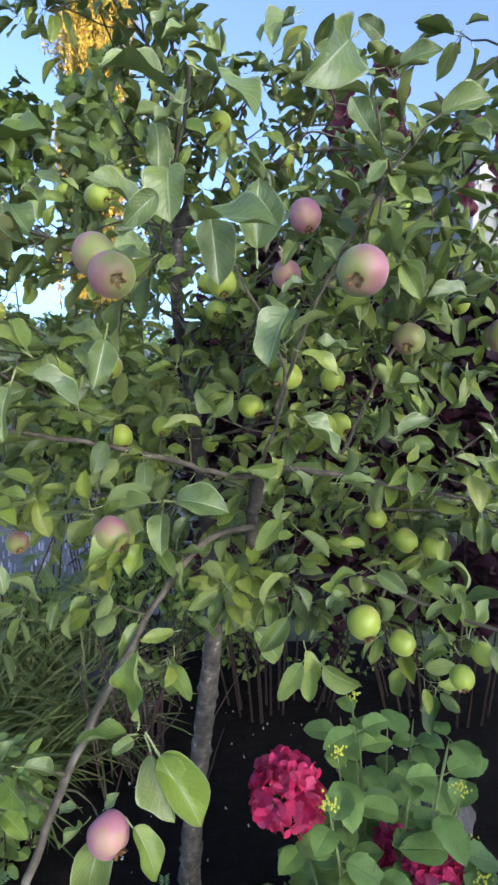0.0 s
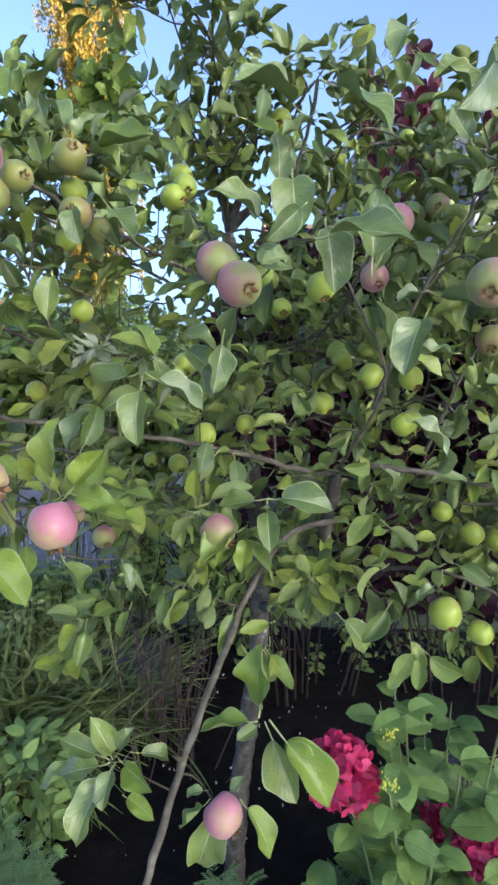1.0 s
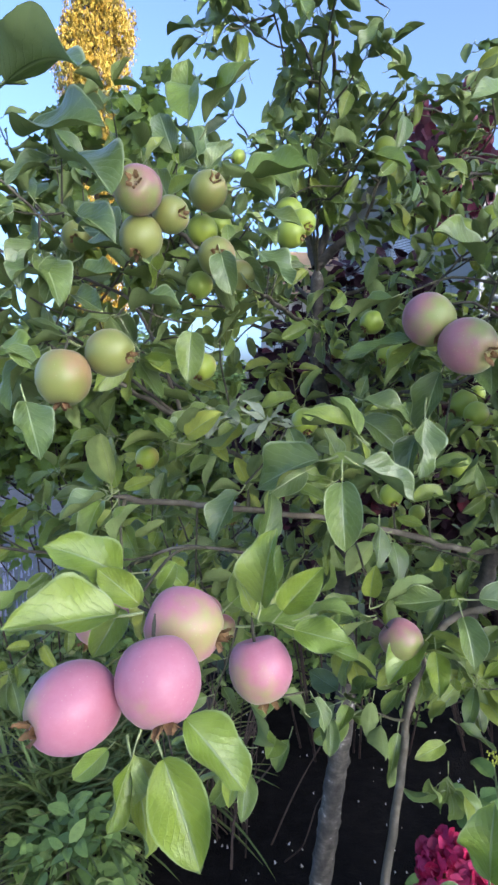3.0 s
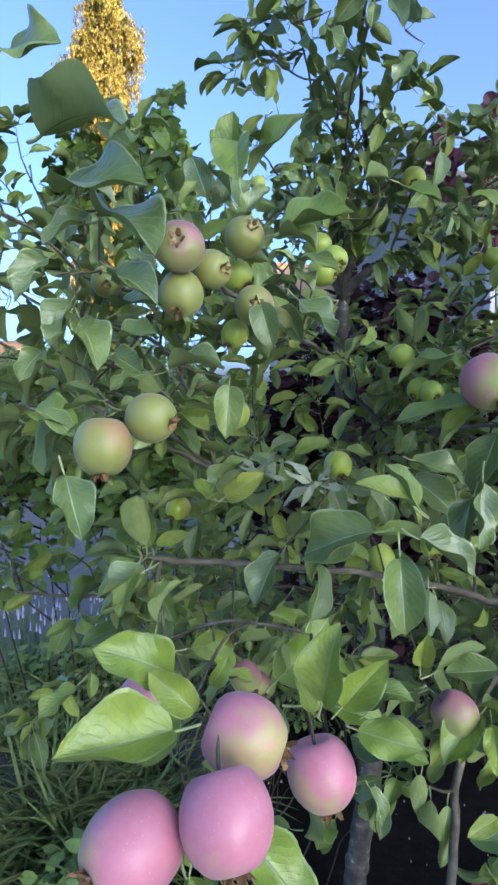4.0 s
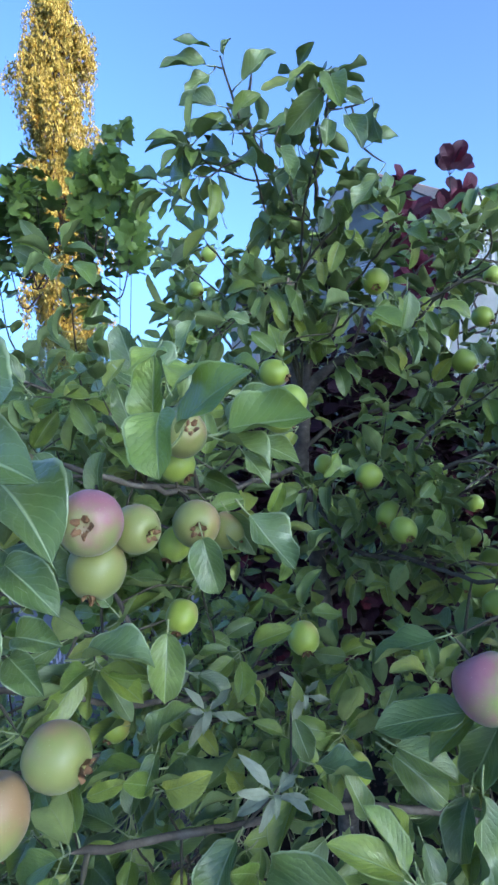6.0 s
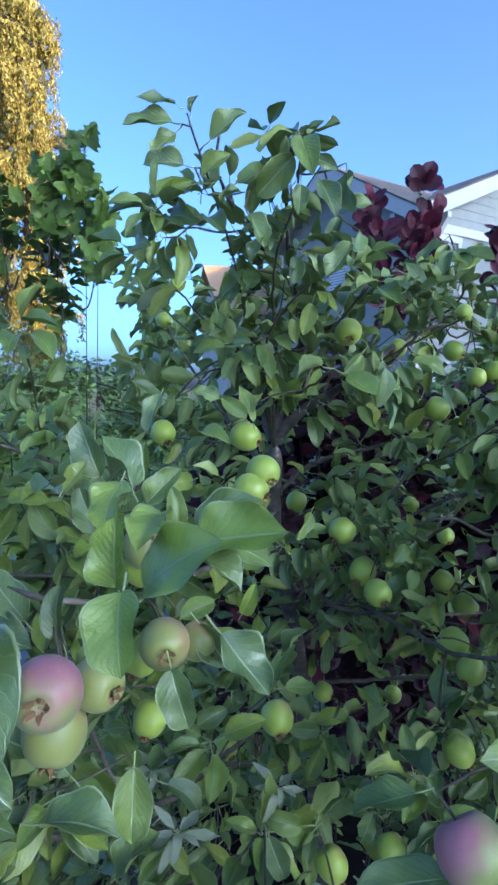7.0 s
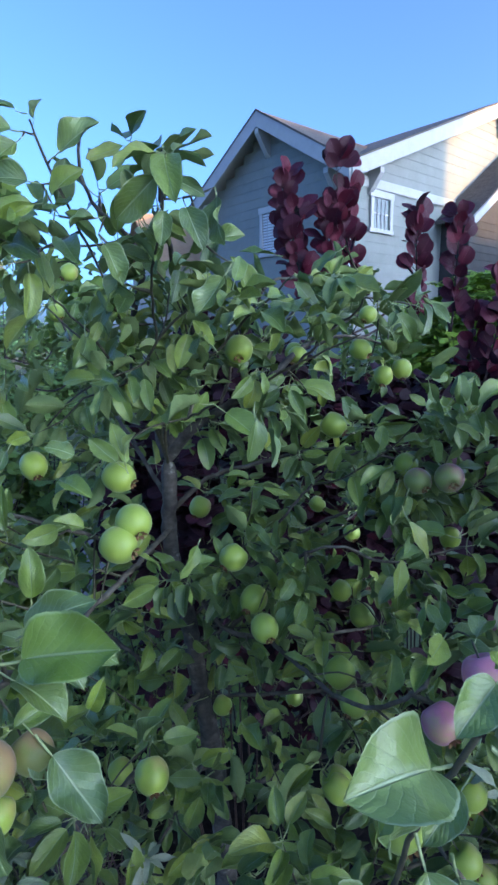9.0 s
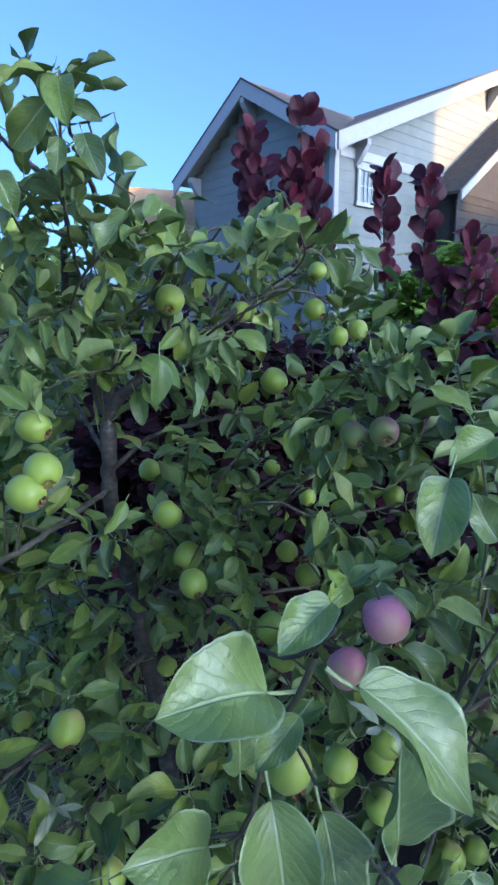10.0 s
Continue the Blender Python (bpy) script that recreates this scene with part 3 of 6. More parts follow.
limb([(-0.183, 1.600, 2.011), (-0.094, 1.634, 2.072), (-0.006, 1.628, 2.096), (0.142, 1.568, 2.137), (0.300, 1.414, 2.159), (0.446, 1.290, 2.169)], 0.009, 0.003)
limb([(-0.182, 1.600, 1.916), (-0.129, 1.482, 1.853), (-0.083, 1.429, 1.810), (0.054, 1.392, 1.804), (0.247, 1.461, 1.768)], 0.011, 0.003)
limb([(-0.079, 1.600, 1.029), (-0.025, 1.454, 1.110), (0.035, 1.261, 1.271), (0.039, 1.073, 1.448), (0.050, 1.006, 1.582)], 0.019, 0.013, mat=M_BARK)
limb([(0.046, 0.994, 1.491), (-0.035, 0.973, 1.472), (-0.107, 0.893, 1.399), (-0.163, 0.755, 1.303), (-0.202, 0.677, 1.217), (-0.230, 0.630, 1.128), (-0.259, 0.577, 1.036)], 0.0100, 0.0052)
limb([(0.050, 1.006, 1.582), (-0.017, 0.976, 1.591), (-0.122, 0.966, 1.620), (-0.243, 0.946, 1.644), (-0.364, 0.891, 1.671), (-0.518, 0.834, 1.697)], 0.0095, 0.004)
limb([(0.050, 1.006, 1.582), (0.094, 0.926, 1.611), (0.202, 0.925, 1.600), (0.290, 0.932, 1.581), (0.486, 1.062, 1.532), (0.637, 1.023, 1.529)], 0.009, 0.003)
limb([(-0.183, 1.600, 1.973), (-0.280, 1.316, 1.990), (-0.384, 1.023, 2.019), (-0.471, 0.882, 2.055), (-0.528, 0.871, 2.080)], 0.010, 0.003)
limb([(-0.128, 1.600, 1.576), (-0.287, 1.280, 1.645), (-0.436, 0.946, 1.783), (-0.586, 0.800, 1.888)], 0.010, 0.003)
limb([(-0.106, 1.600, 1.415), (-0.329, 1.181, 1.469), (-0.530, 0.877, 1.542), (-0.491, 0.754, 1.625), (-0.410, 0.715, 1.667), (-0.329, 0.698, 1.663)], 0.0055, 0.0018)
limb([(0.050, 1.006, 1.582), (0.088, 0.820, 1.753), (0.044, 0.797, 1.856), (-0.001, 0.792, 1.933)], 0.006, 0.0018)
limb([(0.076, 0.848, 1.716), (0.141, 0.842, 1.896), (0.259, 0.847, 2.088), (0.346, 0.811, 2.176), (0.461, 0.834, 2.254)], 0.005, 0.002, mat=M_SHOOT)
limb([(0.025, 1.290, 1.244), (0.134, 1.115, 1.349), (0.235, 0.937, 1.418), (0.347, 0.912, 1.379), (0.474, 0.802, 1.375)], 0.009, 0.003)
limb([(0.025, 1.290, 1.244), (0.194, 1.206, 1.438), (0.369, 1.122, 1.496), (0.601, 1.116, 1.451)], 0.007, 0.003)
limb([(-0.142, 1.600, 1.677), (0.034, 1.669, 1.756), (0.213, 1.681, 1.873), (0.372, 1.610, 1.998)], 0.008, 0.003)
limb([(-0.152, 1.600, 1.753), (0.018, 1.594, 1.891), (0.216, 1.563, 1.997), (0.411, 1.494, 2.042)], 0.008, 0.003)
limb([(-0.126, 1.600, 1.559), (0.058, 1.467, 1.632), (0.252, 1.409, 1.670), (0.446, 1.338, 1.766)], 0.008, 0.003)
limb([(-0.138, 1.600, 1.652), (0.133, 1.715, 1.806), (0.389, 1.871, 1.909)], 0.010, 0.003)
limb([(-0.182, 1.600, 2.032), (-0.305, 1.847, 2.215), (-0.433, 2.051, 2.430), (-0.471, 2.149, 2.587)], 0.009, 0.003)
limb([(-0.119, 1.600, 1.508), (-0.384, 1.737, 1.710), (-0.692, 1.726, 1.910), (-0.906, 1.653, 2.012)], 0.010, 0.003)
limb([(-0.092, 1.600, 1.276), (0.243, 1.555, 1.388), (0.530, 1.330, 1.447), (0.779, 1.156, 1.451)], 0.010, 0.003)
limb([(-0.179, 1.600, 1.904), (-0.485, 1.516, 2.052), (-0.763, 1.369, 2.182), (-0.916, 1.175, 2.244)], 0.009, 0.003)
limb([(-0.384, 1.023, 2.019), (-0.500, 1.010, 2.040), (-0.623, 1.000, 2.055), (-0.690, 0.950, 2.115), (-0.747, 0.900, 2.139)], 0.0050, 0.002)
limb([(-0.436, 0.946, 1.783), (-0.500, 0.960, 1.930), (-0.559, 1.000, 1.982), (-0.671, 0.950, 2.010), (-0.744, 0.900, 2.056)], 0.0050, 0.002)
limb([(-0.436, 0.946, 1.783), (-0.586, 0.980, 1.892), (-0.666, 0.950, 1.926), (-0.740, 0.900, 1.970)], 0.0050, 0.002)
limb([(-0.034, 1.426, 1.815), (0.035, 1.125, 1.852), (0.075, 1.000, 1.940), (0.105, 0.985, 2.020)], 0.007, 0.003)
limb([(0.177, 1.681, 2.381), (0.227, 1.558, 2.446), (0.152, 1.464, 2.547)], 0.005, 0.002, mat=M_SHOOT)
limb([(0.141, 0.842, 1.896), (0.386, 1.052, 2.094), (0.570, 1.060, 2.273), (0.682, 1.102, 2.423)], 0.0045, 0.0015, mat=M_SHOOT)
limb([(0.189, 0.934, 1.636), (0.299, 0.971, 1.845), (0.530, 1.077, 2.039), (0.695, 1.153, 2.127)], 0.005, 0.0015)
limb([(-0.185, 1.600, 2.130), (-0.222, 1.404, 2.333), (-0.136, 1.262, 2.453)], 0.006, 0.002, mat=M_SHOOT)
limb([(-0.100, 1.600, 1.373), (-0.368, 1.523, 1.415), (-0.688, 1.307, 1.466), (-0.931, 1.134, 1.547)], 0.009, 0.003)
limb([(0.000, 1.640, 2.230), (0.139, 1.720, 2.452), (0.348, 1.800, 2.473), (0.500, 1.840, 2.455)], 0.0075, 0.0025)
limb([(-0.080, 1.620, 2.200), (0.016, 1.550, 2.471), (0.145, 1.600, 2.489), (0.306, 1.660, 2.486)], 0.0065, 0.0025)
limb([(0.060, 1.660, 2.260), (0.155, 1.550, 2.374), (0.334, 1.620, 2.356)], 0.0060, 0.0025)
limb([(-0.120, 1.600, 1.750), (0.126, 1.450, 2.126), (0.268, 1.400, 2.140)], 0.0060, 0.0025)
limb([(-0.130, 1.600, 1.700), (0.055, 1.350, 1.995), (0.195, 1.320, 1.972), (0.369, 1.350, 1.978)], 0.0060, 0.0025)

for end, mid in (((-0.397, 1.541, 2.469), (-0.284, 1.604, 2.299)), ((0.054, 1.476, 2.491), (-0.070, 1.567, 2.334)), ((-0.315, 1.336, 2.398), (-0.244, 1.502, 2.253)), ((-0.046, 1.330, 2.429), (-0.111, 1.491, 2.271)), ((0.169, 1.417, 2.383), (-0.011, 1.532, 2.290)), ((-0.436, 1.793, 2.455), (-0.305, 1.702, 2.282)), ((-0.130, 1.247, 2.283), (-0.164, 1.445, 2.188)), ((0.052, 1.768, 2.479), (-0.091, 1.685, 2.307))):
    wood = np.vstack([p[len(p) // 3:] for p, r in limbs[1:] if p[-1][2] > 2.2])
    root = wood[np.argmin(np.linalg.norm(wood - np.array(mid), axis=1))]
    limb([tuple(root), tuple((root + np.array(mid) + np.array(end)) / 3), end], 0.0050, 0.002, mat=M_SHOOT)


class Twigs(Pile):
    """Wood held back until the fruit hang; the first twigs are parts of their own, the rest one mass."""

    waiting = []

    def add(self, verts, faces, uvs=None, idx=0, keep=False):
        self.waiting.append((verts, faces, uvs, keep))

    def settle(self):
        made = 0
        for verts, faces, uvs, keep in self.waiting:
            if not keep and not all(stays_open(p) for p in verts[::9]):
                continue
            made += 1
            if made <= 260:
                link("twig", quad_mesh("twig", verts, faces, [M_SHOOT], uvs), apple_tree)
            else:
                Pile.add(self, verts, faces, uvs)


twigs = Twigs()
foliage = Pile()
near_leaves = []
ALL = np.vstack([p for p, r in limbs[1:]])


def clear_of_view(p):
    """Keeps the loose leaves out of the open space in which the bed's front and the path lie."""
    x, y, z = p
    if y < 0.68 + 0.62 * max(0.0, z - 1.85):
        return False
    if z < 1.18 and -0.75 < x < 0.16:
        return False
    if z < 1.0:
        return False
    if z > 2.66 or (z > 2.42 and x < -0.62) or (z > 2.5 and x > 0.28):
        return False
    return True


open_spots = []


def keep_open(x, y, z, r, deep=0.9, side=None):
    """A place that no loose leaf may cover on the open side of the tree."""
    if side is None:
        side = np.array((-0.2, 0.08, 1.82)) if y < 1.05 or z < 1.5 else np.array((-0.26, 0.44, 2.26))
    d = side - np.array((x, y, z))
    open_spots.append((np.array((x, y, z)), d / np.linalg.norm(d), r, deep))


def stays_open(p):
    c = np.array([q[0] for q in open_spots])
    d = np.array([q[1] for q in open_spots])
    w = p - c
    run = (w * d).sum(1)
    off = np.linalg.norm(w - run[:, None] * d, axis=1)
    return not np.any((run > -0.01) & (run < np.array([q[3] for q in open_spots])) & (off < np.array([q[2] for q in open_spots])))


def leaf_out(base, along, up, size, limit=True):
    tip = np.asarray(base) + unit(along) * size
    if limit and not (clear_of_view(tip) and clear_of_view(base)):
        return
    near_leaves.append((tip[1] + 0.3 * abs(tip[0] + 0.1), frame_at(base, along, up, size), np.asarray(base) + unit(along) * size * 0.85))


def rosette(at, axis, count, size, limit=True):
    """A spur's whorl of leaves."""
    axis = unit(axis)
    a = unit(cross(axis, (0.3, 0.2, 0.9)))
    b = cross(axis, a)
    start = rng.uniform(0, 6.28)
    for k in range(count):
        g = start + k * 2.4
        out = np.cos(g) * a + np.sin(g) * b
        d = unit(out + axis * rng.uniform(0.1, 0.9) + np.array((0, -0.15, rng.uniform(-0.55, 0.25))))
        up = unit(np.array((0, -0.45, 0.9)) + 0.5 * axis + rng.normal(0, 0.6, 3))
        leaf_out(at + axis * rng.uniform(-0.01, 0.01), d, up, size * rng.uniform(0.7, 1.15), limit)


def twig(start, heading, length, r=0.0022):
    d = unit(heading)
    pts = [start]
    for k in range(4):
        d = unit(d + rng.normal(0, 0.18, 3) + np.array((0, 0, 0.06)))
        pts.append(pts[-1] + d * length / 4)
    path = spline(pts, 0.02)
    if not clear_of_view(path[-1]) or (path[-1][2] > 2.5 and rng.random() < 0.45) or path[-1][2] > 2.6:
        return
    v, f, uv = tube(path, r, 0.0011, 5, 0.05, 0.1)
    twigs.add(v, f, uv)
    g = rng.uniform(0, 6.28)
    for k in range(1, len(path) - 1, 1):
        t = unit(path[k + 1] - path[k - 1])
        a = unit(cross(t, (0.2, 0.3, 0.9)))
        b = cross(t, a)
        g += 2.4
        dd = unit(np.cos(g) * a + np.sin(g) * b + 0.5 * t + np.array((0, -0.1, rng.uniform(-0.5, 0.15))))
        leaf_out(path[k], dd, unit(np.array((0, -0.4, 0.9)) + rng.normal(0, 0.6, 3)), rng.uniform(0.038, 0.068))
    rosette(path[-1], d, 7, 0.056)


for path, r0 in limbs[1:]:
    span = len(path)
    for k in range(4, span, 3):
        t = unit(path[min(k + 1, span - 1)] - path[k - 1])
        out = rng.normal(0, 1, 3)
        out = unit(out - t * (out @ t) + np.array((0, -0.1, 0.25)))
        if rng.random() < 0.7:
            twig(path[k], out + 0.6 * t, rng.uniform(0.10, 0.36))
        else:
            tipp = path[k] + out * rng.uniform(0.015, 0.05)
            v, f, uv = tube([path[k], (path[k] + tipp) / 2, tipp], 0.0035, 0.0028, 6, 0.1)
            twigs.add(v, f, uv)
            rosette(tipp, out, 6, 0.060)
    rosette(path[-1], path[-1] - path[-3], 6, 0.07)


# ---------------------------------------------------------------- apples
def apple_body(name, seed, mat, long=1.0):
    rs = np.random.default_rng(seed)
    n, sides = 18, 26
    th = np.linspace(0.02, np.pi - 0.02, n)
    r = np.sin(th) * (1 + 0.10 * np.cos(th) + 0.03 * np.cos(3 * th)) * 0.5
    z = -np.cos(th) * 0.5 * long
    z = -z
    z -= 0.16 * np.exp(-((th / 0.38) ** 2))
    z += 0.10 * np.exp(-(((np.pi - th) / 0.34) ** 2))
    ang = np.linspace(0, 2 * np.pi, sides, endpoint=False)
    rib = 1 + 0.022 * np.cos(5 * ang + rs.uniform(0, 6))[None, :] * (th / np.pi)[:, None] ** 2 + 0.03 * np.cos(ang + rs.uniform(0, 6))[None, :]
    v = np.stack([r[:, None] * np.cos(ang)[None, :] * rib, r[:, None] * np.sin(ang)[None, :] * rib, np.repeat(z[:, None], sides, 1) + 0.025 * np.cos(ang + rs.uniform(0, 6))[None, :] * r[:, None]], -1).reshape(-1, 3)
    i = np.arange(n - 1)[:, None] * sides
    j = np.arange(sides)[None, :]
    k = (j + 1) % sides
    f = np.stack([i + j, i + sides + j, i + sides + k, i + k], -1).reshape(-1, 4)
    return v * 0.056, f


SKINS = {"rosy": (M_ROSY, 1.0), "half": (M_HALF, 0.97), "green": (M_GREENAP, 1.02), "russet": (M_RUSSET, 0.98)}
BODY = {k: [quad_mesh("fruit", *apple_body("fruit", s, m, lg * q), [m]) for s, q in ((1, 1.03), (2, 1.09), (3, 1.14))] for k, (m, lg) in SKINS.items()}


def calyx_mesh():
    """A shrivelled crown of five sepals on one ring."""
    rs = np.random.default_rng(4)
    cols, rows = 30, 6
    ang = np.linspace(0, 2 * np.pi, cols, endpoint=False)
    lobe = np.abs(np.cos(2.5 * ang)) ** 1.4
    v = np.zeros((rows, cols, 3))
    for r in range(rows):
        k = r / (rows - 1)
        rad = 0.0018 + 0.0032 * k + 0.0030 * k * k * lobe * np.repeat(rs.uniform(0.3, 1.6, 5), 6)
        v[r, :, 0], v[r, :, 1] = rad * np.cos(ang), rad * np.sin(ang)
        v[r, :, 2] = 0.002 - k * (0.0015 + 0.0075 * lobe * np.repeat(rs.uniform(0.5, 1.2, 5), 6))
    v += rs.normal(0, 0.0004, v.shape)
    g = np.arange(rows * cols).reshape(rows, cols)
    n = np.roll(g, -1, 1)
    f = np.stack([g[:-1], n[:-1], n[1:], g[1:]], -1).reshape(-1, 4)
    f = np.vstack([f, [[0, 7, 15, 22]]])
    return quad_mesh("calyx", v.reshape(-1, 3), f, [M_SEPAL])


CALYX = calyx_mesh()
STALK_V = tube(spline([(0, 0, 0), (0.001, 0, 0.012), (0.004, 0.001, 0.026)], 0.006), 0.0013, 0.0017, 6)
STALK = quad_mesh("stalk", *STALK_V[:2], [M_SHOOT], STALK_V[2])
LABELS = {
    "rosy": "rosy pink apple with a bluish bloom hanging on its stalk",
    "half": "green apple with a dull red cheek on a leafy spur",
    "green": "small unripe green apple among the leaves",
    "russet": "yellow-green apple with a brown dried calyx",
}


fruits = []


def runs_clear(path, own=None):
    """True where a shoot passes through no fruit."""
    return all(np.min(np.linalg.norm(path - c, axis=1)) > 0.031 for c in fruits if c is not own)


def apple(x, y, z, dia, kind, eye=(0.1, -0.5, -0.85), turn=0.0, leaves=5):
    """An apple whose calyx points along eye; turn sets where its cheek lies."""
    if eye == UP:
        eye = (0.75 * math.sin(x * 913 + y * 517), -0.55 - 0.3 * math.sin(z * 731), -0.6)
    down = unit(eye)
    zax = -down
    ref = unit(np.array((math.cos(turn), math.sin(turn), 0.25)))
    xax = unit(ref - zax * (ref @ zax))
    yax = cross(zax, xax)
    m = np.eye(4)
    s = dia / 0.056
    m[:3, 0], m[:3, 1], m[:3, 2], m[:3, 3] = xax, yax, zax, (x, y, z)
    own = np.array((x, y, z))
    fruits.append(own)
    keep_open(x, y, z, dia * 0.5 + 0.022)
    if y > 1.1 and z > 1.4:
        keep_open(x, y, z, dia * 0.5 + 0.02, 1.0, np.array((-0.2, 0.42, 2.37)))
    if y < 1.1 and z > 1.89:
        keep_open(x, y, z, dia * 0.5 + 0.015, 0.9, np.array((-0.1, 0.45, 2.38)))
    top = empty("apple")
    top.matrix_basis = Matrix(m.tolist())
    tagged(top, LABELS[kind], "apple", "apples on the tree")
    pick = int(abs(x * 977 + y * 531)) % 3
    body = BODY[kind][pick]
    tail = 0.056 * (0.5 * SKINS[kind][1] * (1.03, 1.09, 1.14)[pick] - 0.10) + 0.0012
    link("fruit", body, top, "", Matrix(m.tolist()) @ Matrix.Scale(s, 4))
    link("calyx", CALYX, top, "dried brown calyx", Matrix(m.tolist()) @ Matrix.Translation((0, 0, -tail * s)) @ Matrix.Scale(1.2 * s, 4))
    foot = Matrix(m.tolist()) @ Matrix.Translation((0, 0, 0.0185 * s))
    link("stalk", STALK, top, "", foot @ Matrix.Scale(min(1.0, s), 4))
    end = np.array((foot @ Vector((0.004, 0.001, 0.026)))[:])
    near = ALL[np.argmin(np.linalg.norm(ALL - end, axis=1) + 0.35 * (ALL[:, 2] < end[2]) * 0.1)]
    if np.linalg.norm(near - end) > 0.012 and (leaves or z < 1.5):
        mid = (near + end) / 2 + np.array((0, 0, 0.004 + 0.08 * np.linalg.norm(near - end)))
        run = spline([near, mid, end], 0.015)
        if runs_clear(run, own):
            v, f, uv = tube(run, 0.0017, 0.0012, 6, 0.06, 0.12)
            twigs.add(v, f, uv, 0, True)
    if leaves:
        rosette(end, unit(zax + np.array((0, 0.3, 0.2))), leaves, 0.064)
    return end


UP = (0.15, -0.35, -0.9)
FRONT = (0.15, -0.9, -0.35)
RIGHT = (0.8, -0.5, -0.3)
# rosy ones that hang towards the path
apple(-0.139, 0.674, 1.156, 0.056, "rosy", UP, 2.0, 0)
apple(-0.330, 0.582, 1.603, 0.054, "rosy", (0.25, -0.3, -0.9), 0.6)
apple(-0.389, 0.535, 1.662, 0.056, "rosy", (0.9, -0.2, -0.25), 2.2, 4)
apple(-0.397, 0.468, 1.655, 0.055, "rosy", (0.25, -0.6, -0.75), 0.2, 0)
apple(-0.490, 0.670, 1.606, 0.052, "rosy", UP, 1.0)
apple(-0.157, 0.779, 1.536, 0.050, "half", UP, 1.0)
apple(-0.384, 0.984, 1.454, 0.042, "half", UP, 1.0)
apple(0.161, 0.638, 1.881, 0.056, "half", (-0.4, -0.8, -0.45), 0.0)
apple(0.298, 0.961, 1.827, 0.053, "half", (-0.3, -0.8, -0.5), 1.5)
apple(0.464, 0.986, 1.836, 0.058, "half", (-0.2, -0.7, -0.6), 1.5)
apple(0.116, 0.919, 2.010, 0.050, "rosy", UP, 1.2)
apple(-0.158, 0.723, 1.911, 0.054, "half", (0.3, -0.6, -0.7), 2.6)
apple(-0.128, 0.691, 1.883, 0.056, "half", (0.45, -0.8, -0.3), 2.2)
apple(0.091, 0.958, 1.928, 0.048, "rosy", UP, 1.0, 2)
# russet cluster
apple(-0.464, 0.745, 2.044, 0.052, "half", (0.05, -0.95, 0.1), 1.5)
apple(-0.434, 0.781, 2.030, 0.042, "russet", (0.7, -0.6, -0.1), 1.5, 3)
apple(-0.466, 0.768, 2.001, 0.048, "russet", (-0.1, -0.6, -0.8), 1.5, 2)
apple(-0.403, 0.919, 2.099, 0.052, "russet", (0.35, -0.8, 0.3), 1.5)
apple(-0.390, 0.891, 2.007, 0.050, "russet", (0.1, -0.95, 0.0), 0.5)
apple(-0.530, 0.694, 1.847, 0.055, "russet", (0.05, -0.3, -0.95), 0.5)
apple(-0.488, 0.719, 1.873, 0.050, "russet", (0.9, -0.4, -0.15), 0.5, 3)
apple(-0.277, 1.167, 2.104, 0.050, "green", RIGHT, 0.5)
apple(-0.603, 0.987, 2.054, 0.046, "russet", FRONT, 0.5)
# greens on the low right limbs
apple(0.231, 0.898, 1.358, 0.056, "green", UP, 0.5)
apple(0.299, 0.907, 1.319, 0.042, "green", RIGHT, 0.5)
apple(0.376, 0.837, 1.299, 0.038, "green", UP, 0.5)
apple(0.416, 0.861, 1.327, 0.036, "green", UP, 0.5)
apple(0.345, 1.094, 1.440, 0.046, "green", UP, 0.5)
apple(0.402, 1.108, 1.423, 0.044, "green", RIGHT, 0.5)
apple(0.292, 1.128, 1.476, 0.040, "green", UP, 0.5)
apple(0.082, 1.200, 1.787, 0.046, "green", UP, 0.5)
apple(-0.248, 1.131, 1.772, 0.048, "green", UP, 0.5)
apple(-0.312, 1.479, 1.497, 0.052, "green", UP, 0.5)
apple(-0.395, 1.525, 1.498, 0.040, "green", UP, 0.5)
apple(0.030, 1.130, 1.698, 0.044, "green", UP, 0.5)
apple(-0.122, 0.999, 1.669, 0.036, "green", UP, 0.5)
# the crown
apple(-0.057, 1.444, 2.357, 0.052, "green", UP, 0.5)
apple(-0.049, 1.371, 1.903, 0.050, "green", UP, 0.5)
apple(-0.051, 1.273, 1.897, 0.046, "green", FRONT, 0.5)
apple(-0.080, 1.402, 1.975, 0.052, "green", UP, 0.5)
apple(-0.256, 1.185, 2.128, 0.050, "green", (0.3, -0.8, -0.4), 0.5)
apple(-0.275, 1.268, 2.174, 0.047, "green", RIGHT, 0.5)
apple(-0.085, 1.552, 1.563, 0.044, "green", RIGHT, 0.5)
apple(-0.197, 1.005, 1.649, 0.040, "green", UP, 0.5)
apple(0.080, 1.265, 1.803, 0.052, "green", UP, 0.5)
apple(0.235, 1.530, 1.755, 0.056, "green", UP, 0.5)
apple(0.196, 1.564, 1.805, 0.048, "green", UP, 0.5)
apple(0.149, 1.502, 2.200, 0.052, "green", UP, 0.5)
apple(0.258, 1.397, 2.134, 0.046, "green", UP, 0.5)
apple(0.252, 1.337, 2.117, 0.048, "half", FRONT, 0.5)
apple(0.292, 1.300, 2.130, 0.052, "half", (-0.2, -0.9, -0.3), 0.5)
apple(0.364, 1.887, 2.341, 0.058, "green", UP, 0.5)
apple(0.443, 1.910, 2.267, 0.054, "green", UP, 0.5)
apple(0.503, 1.919, 2.284, 0.056, "green", UP, 0.5)
apple(0.178, 1.886, 2.338, 0.050, "green", RIGHT, 0.5)
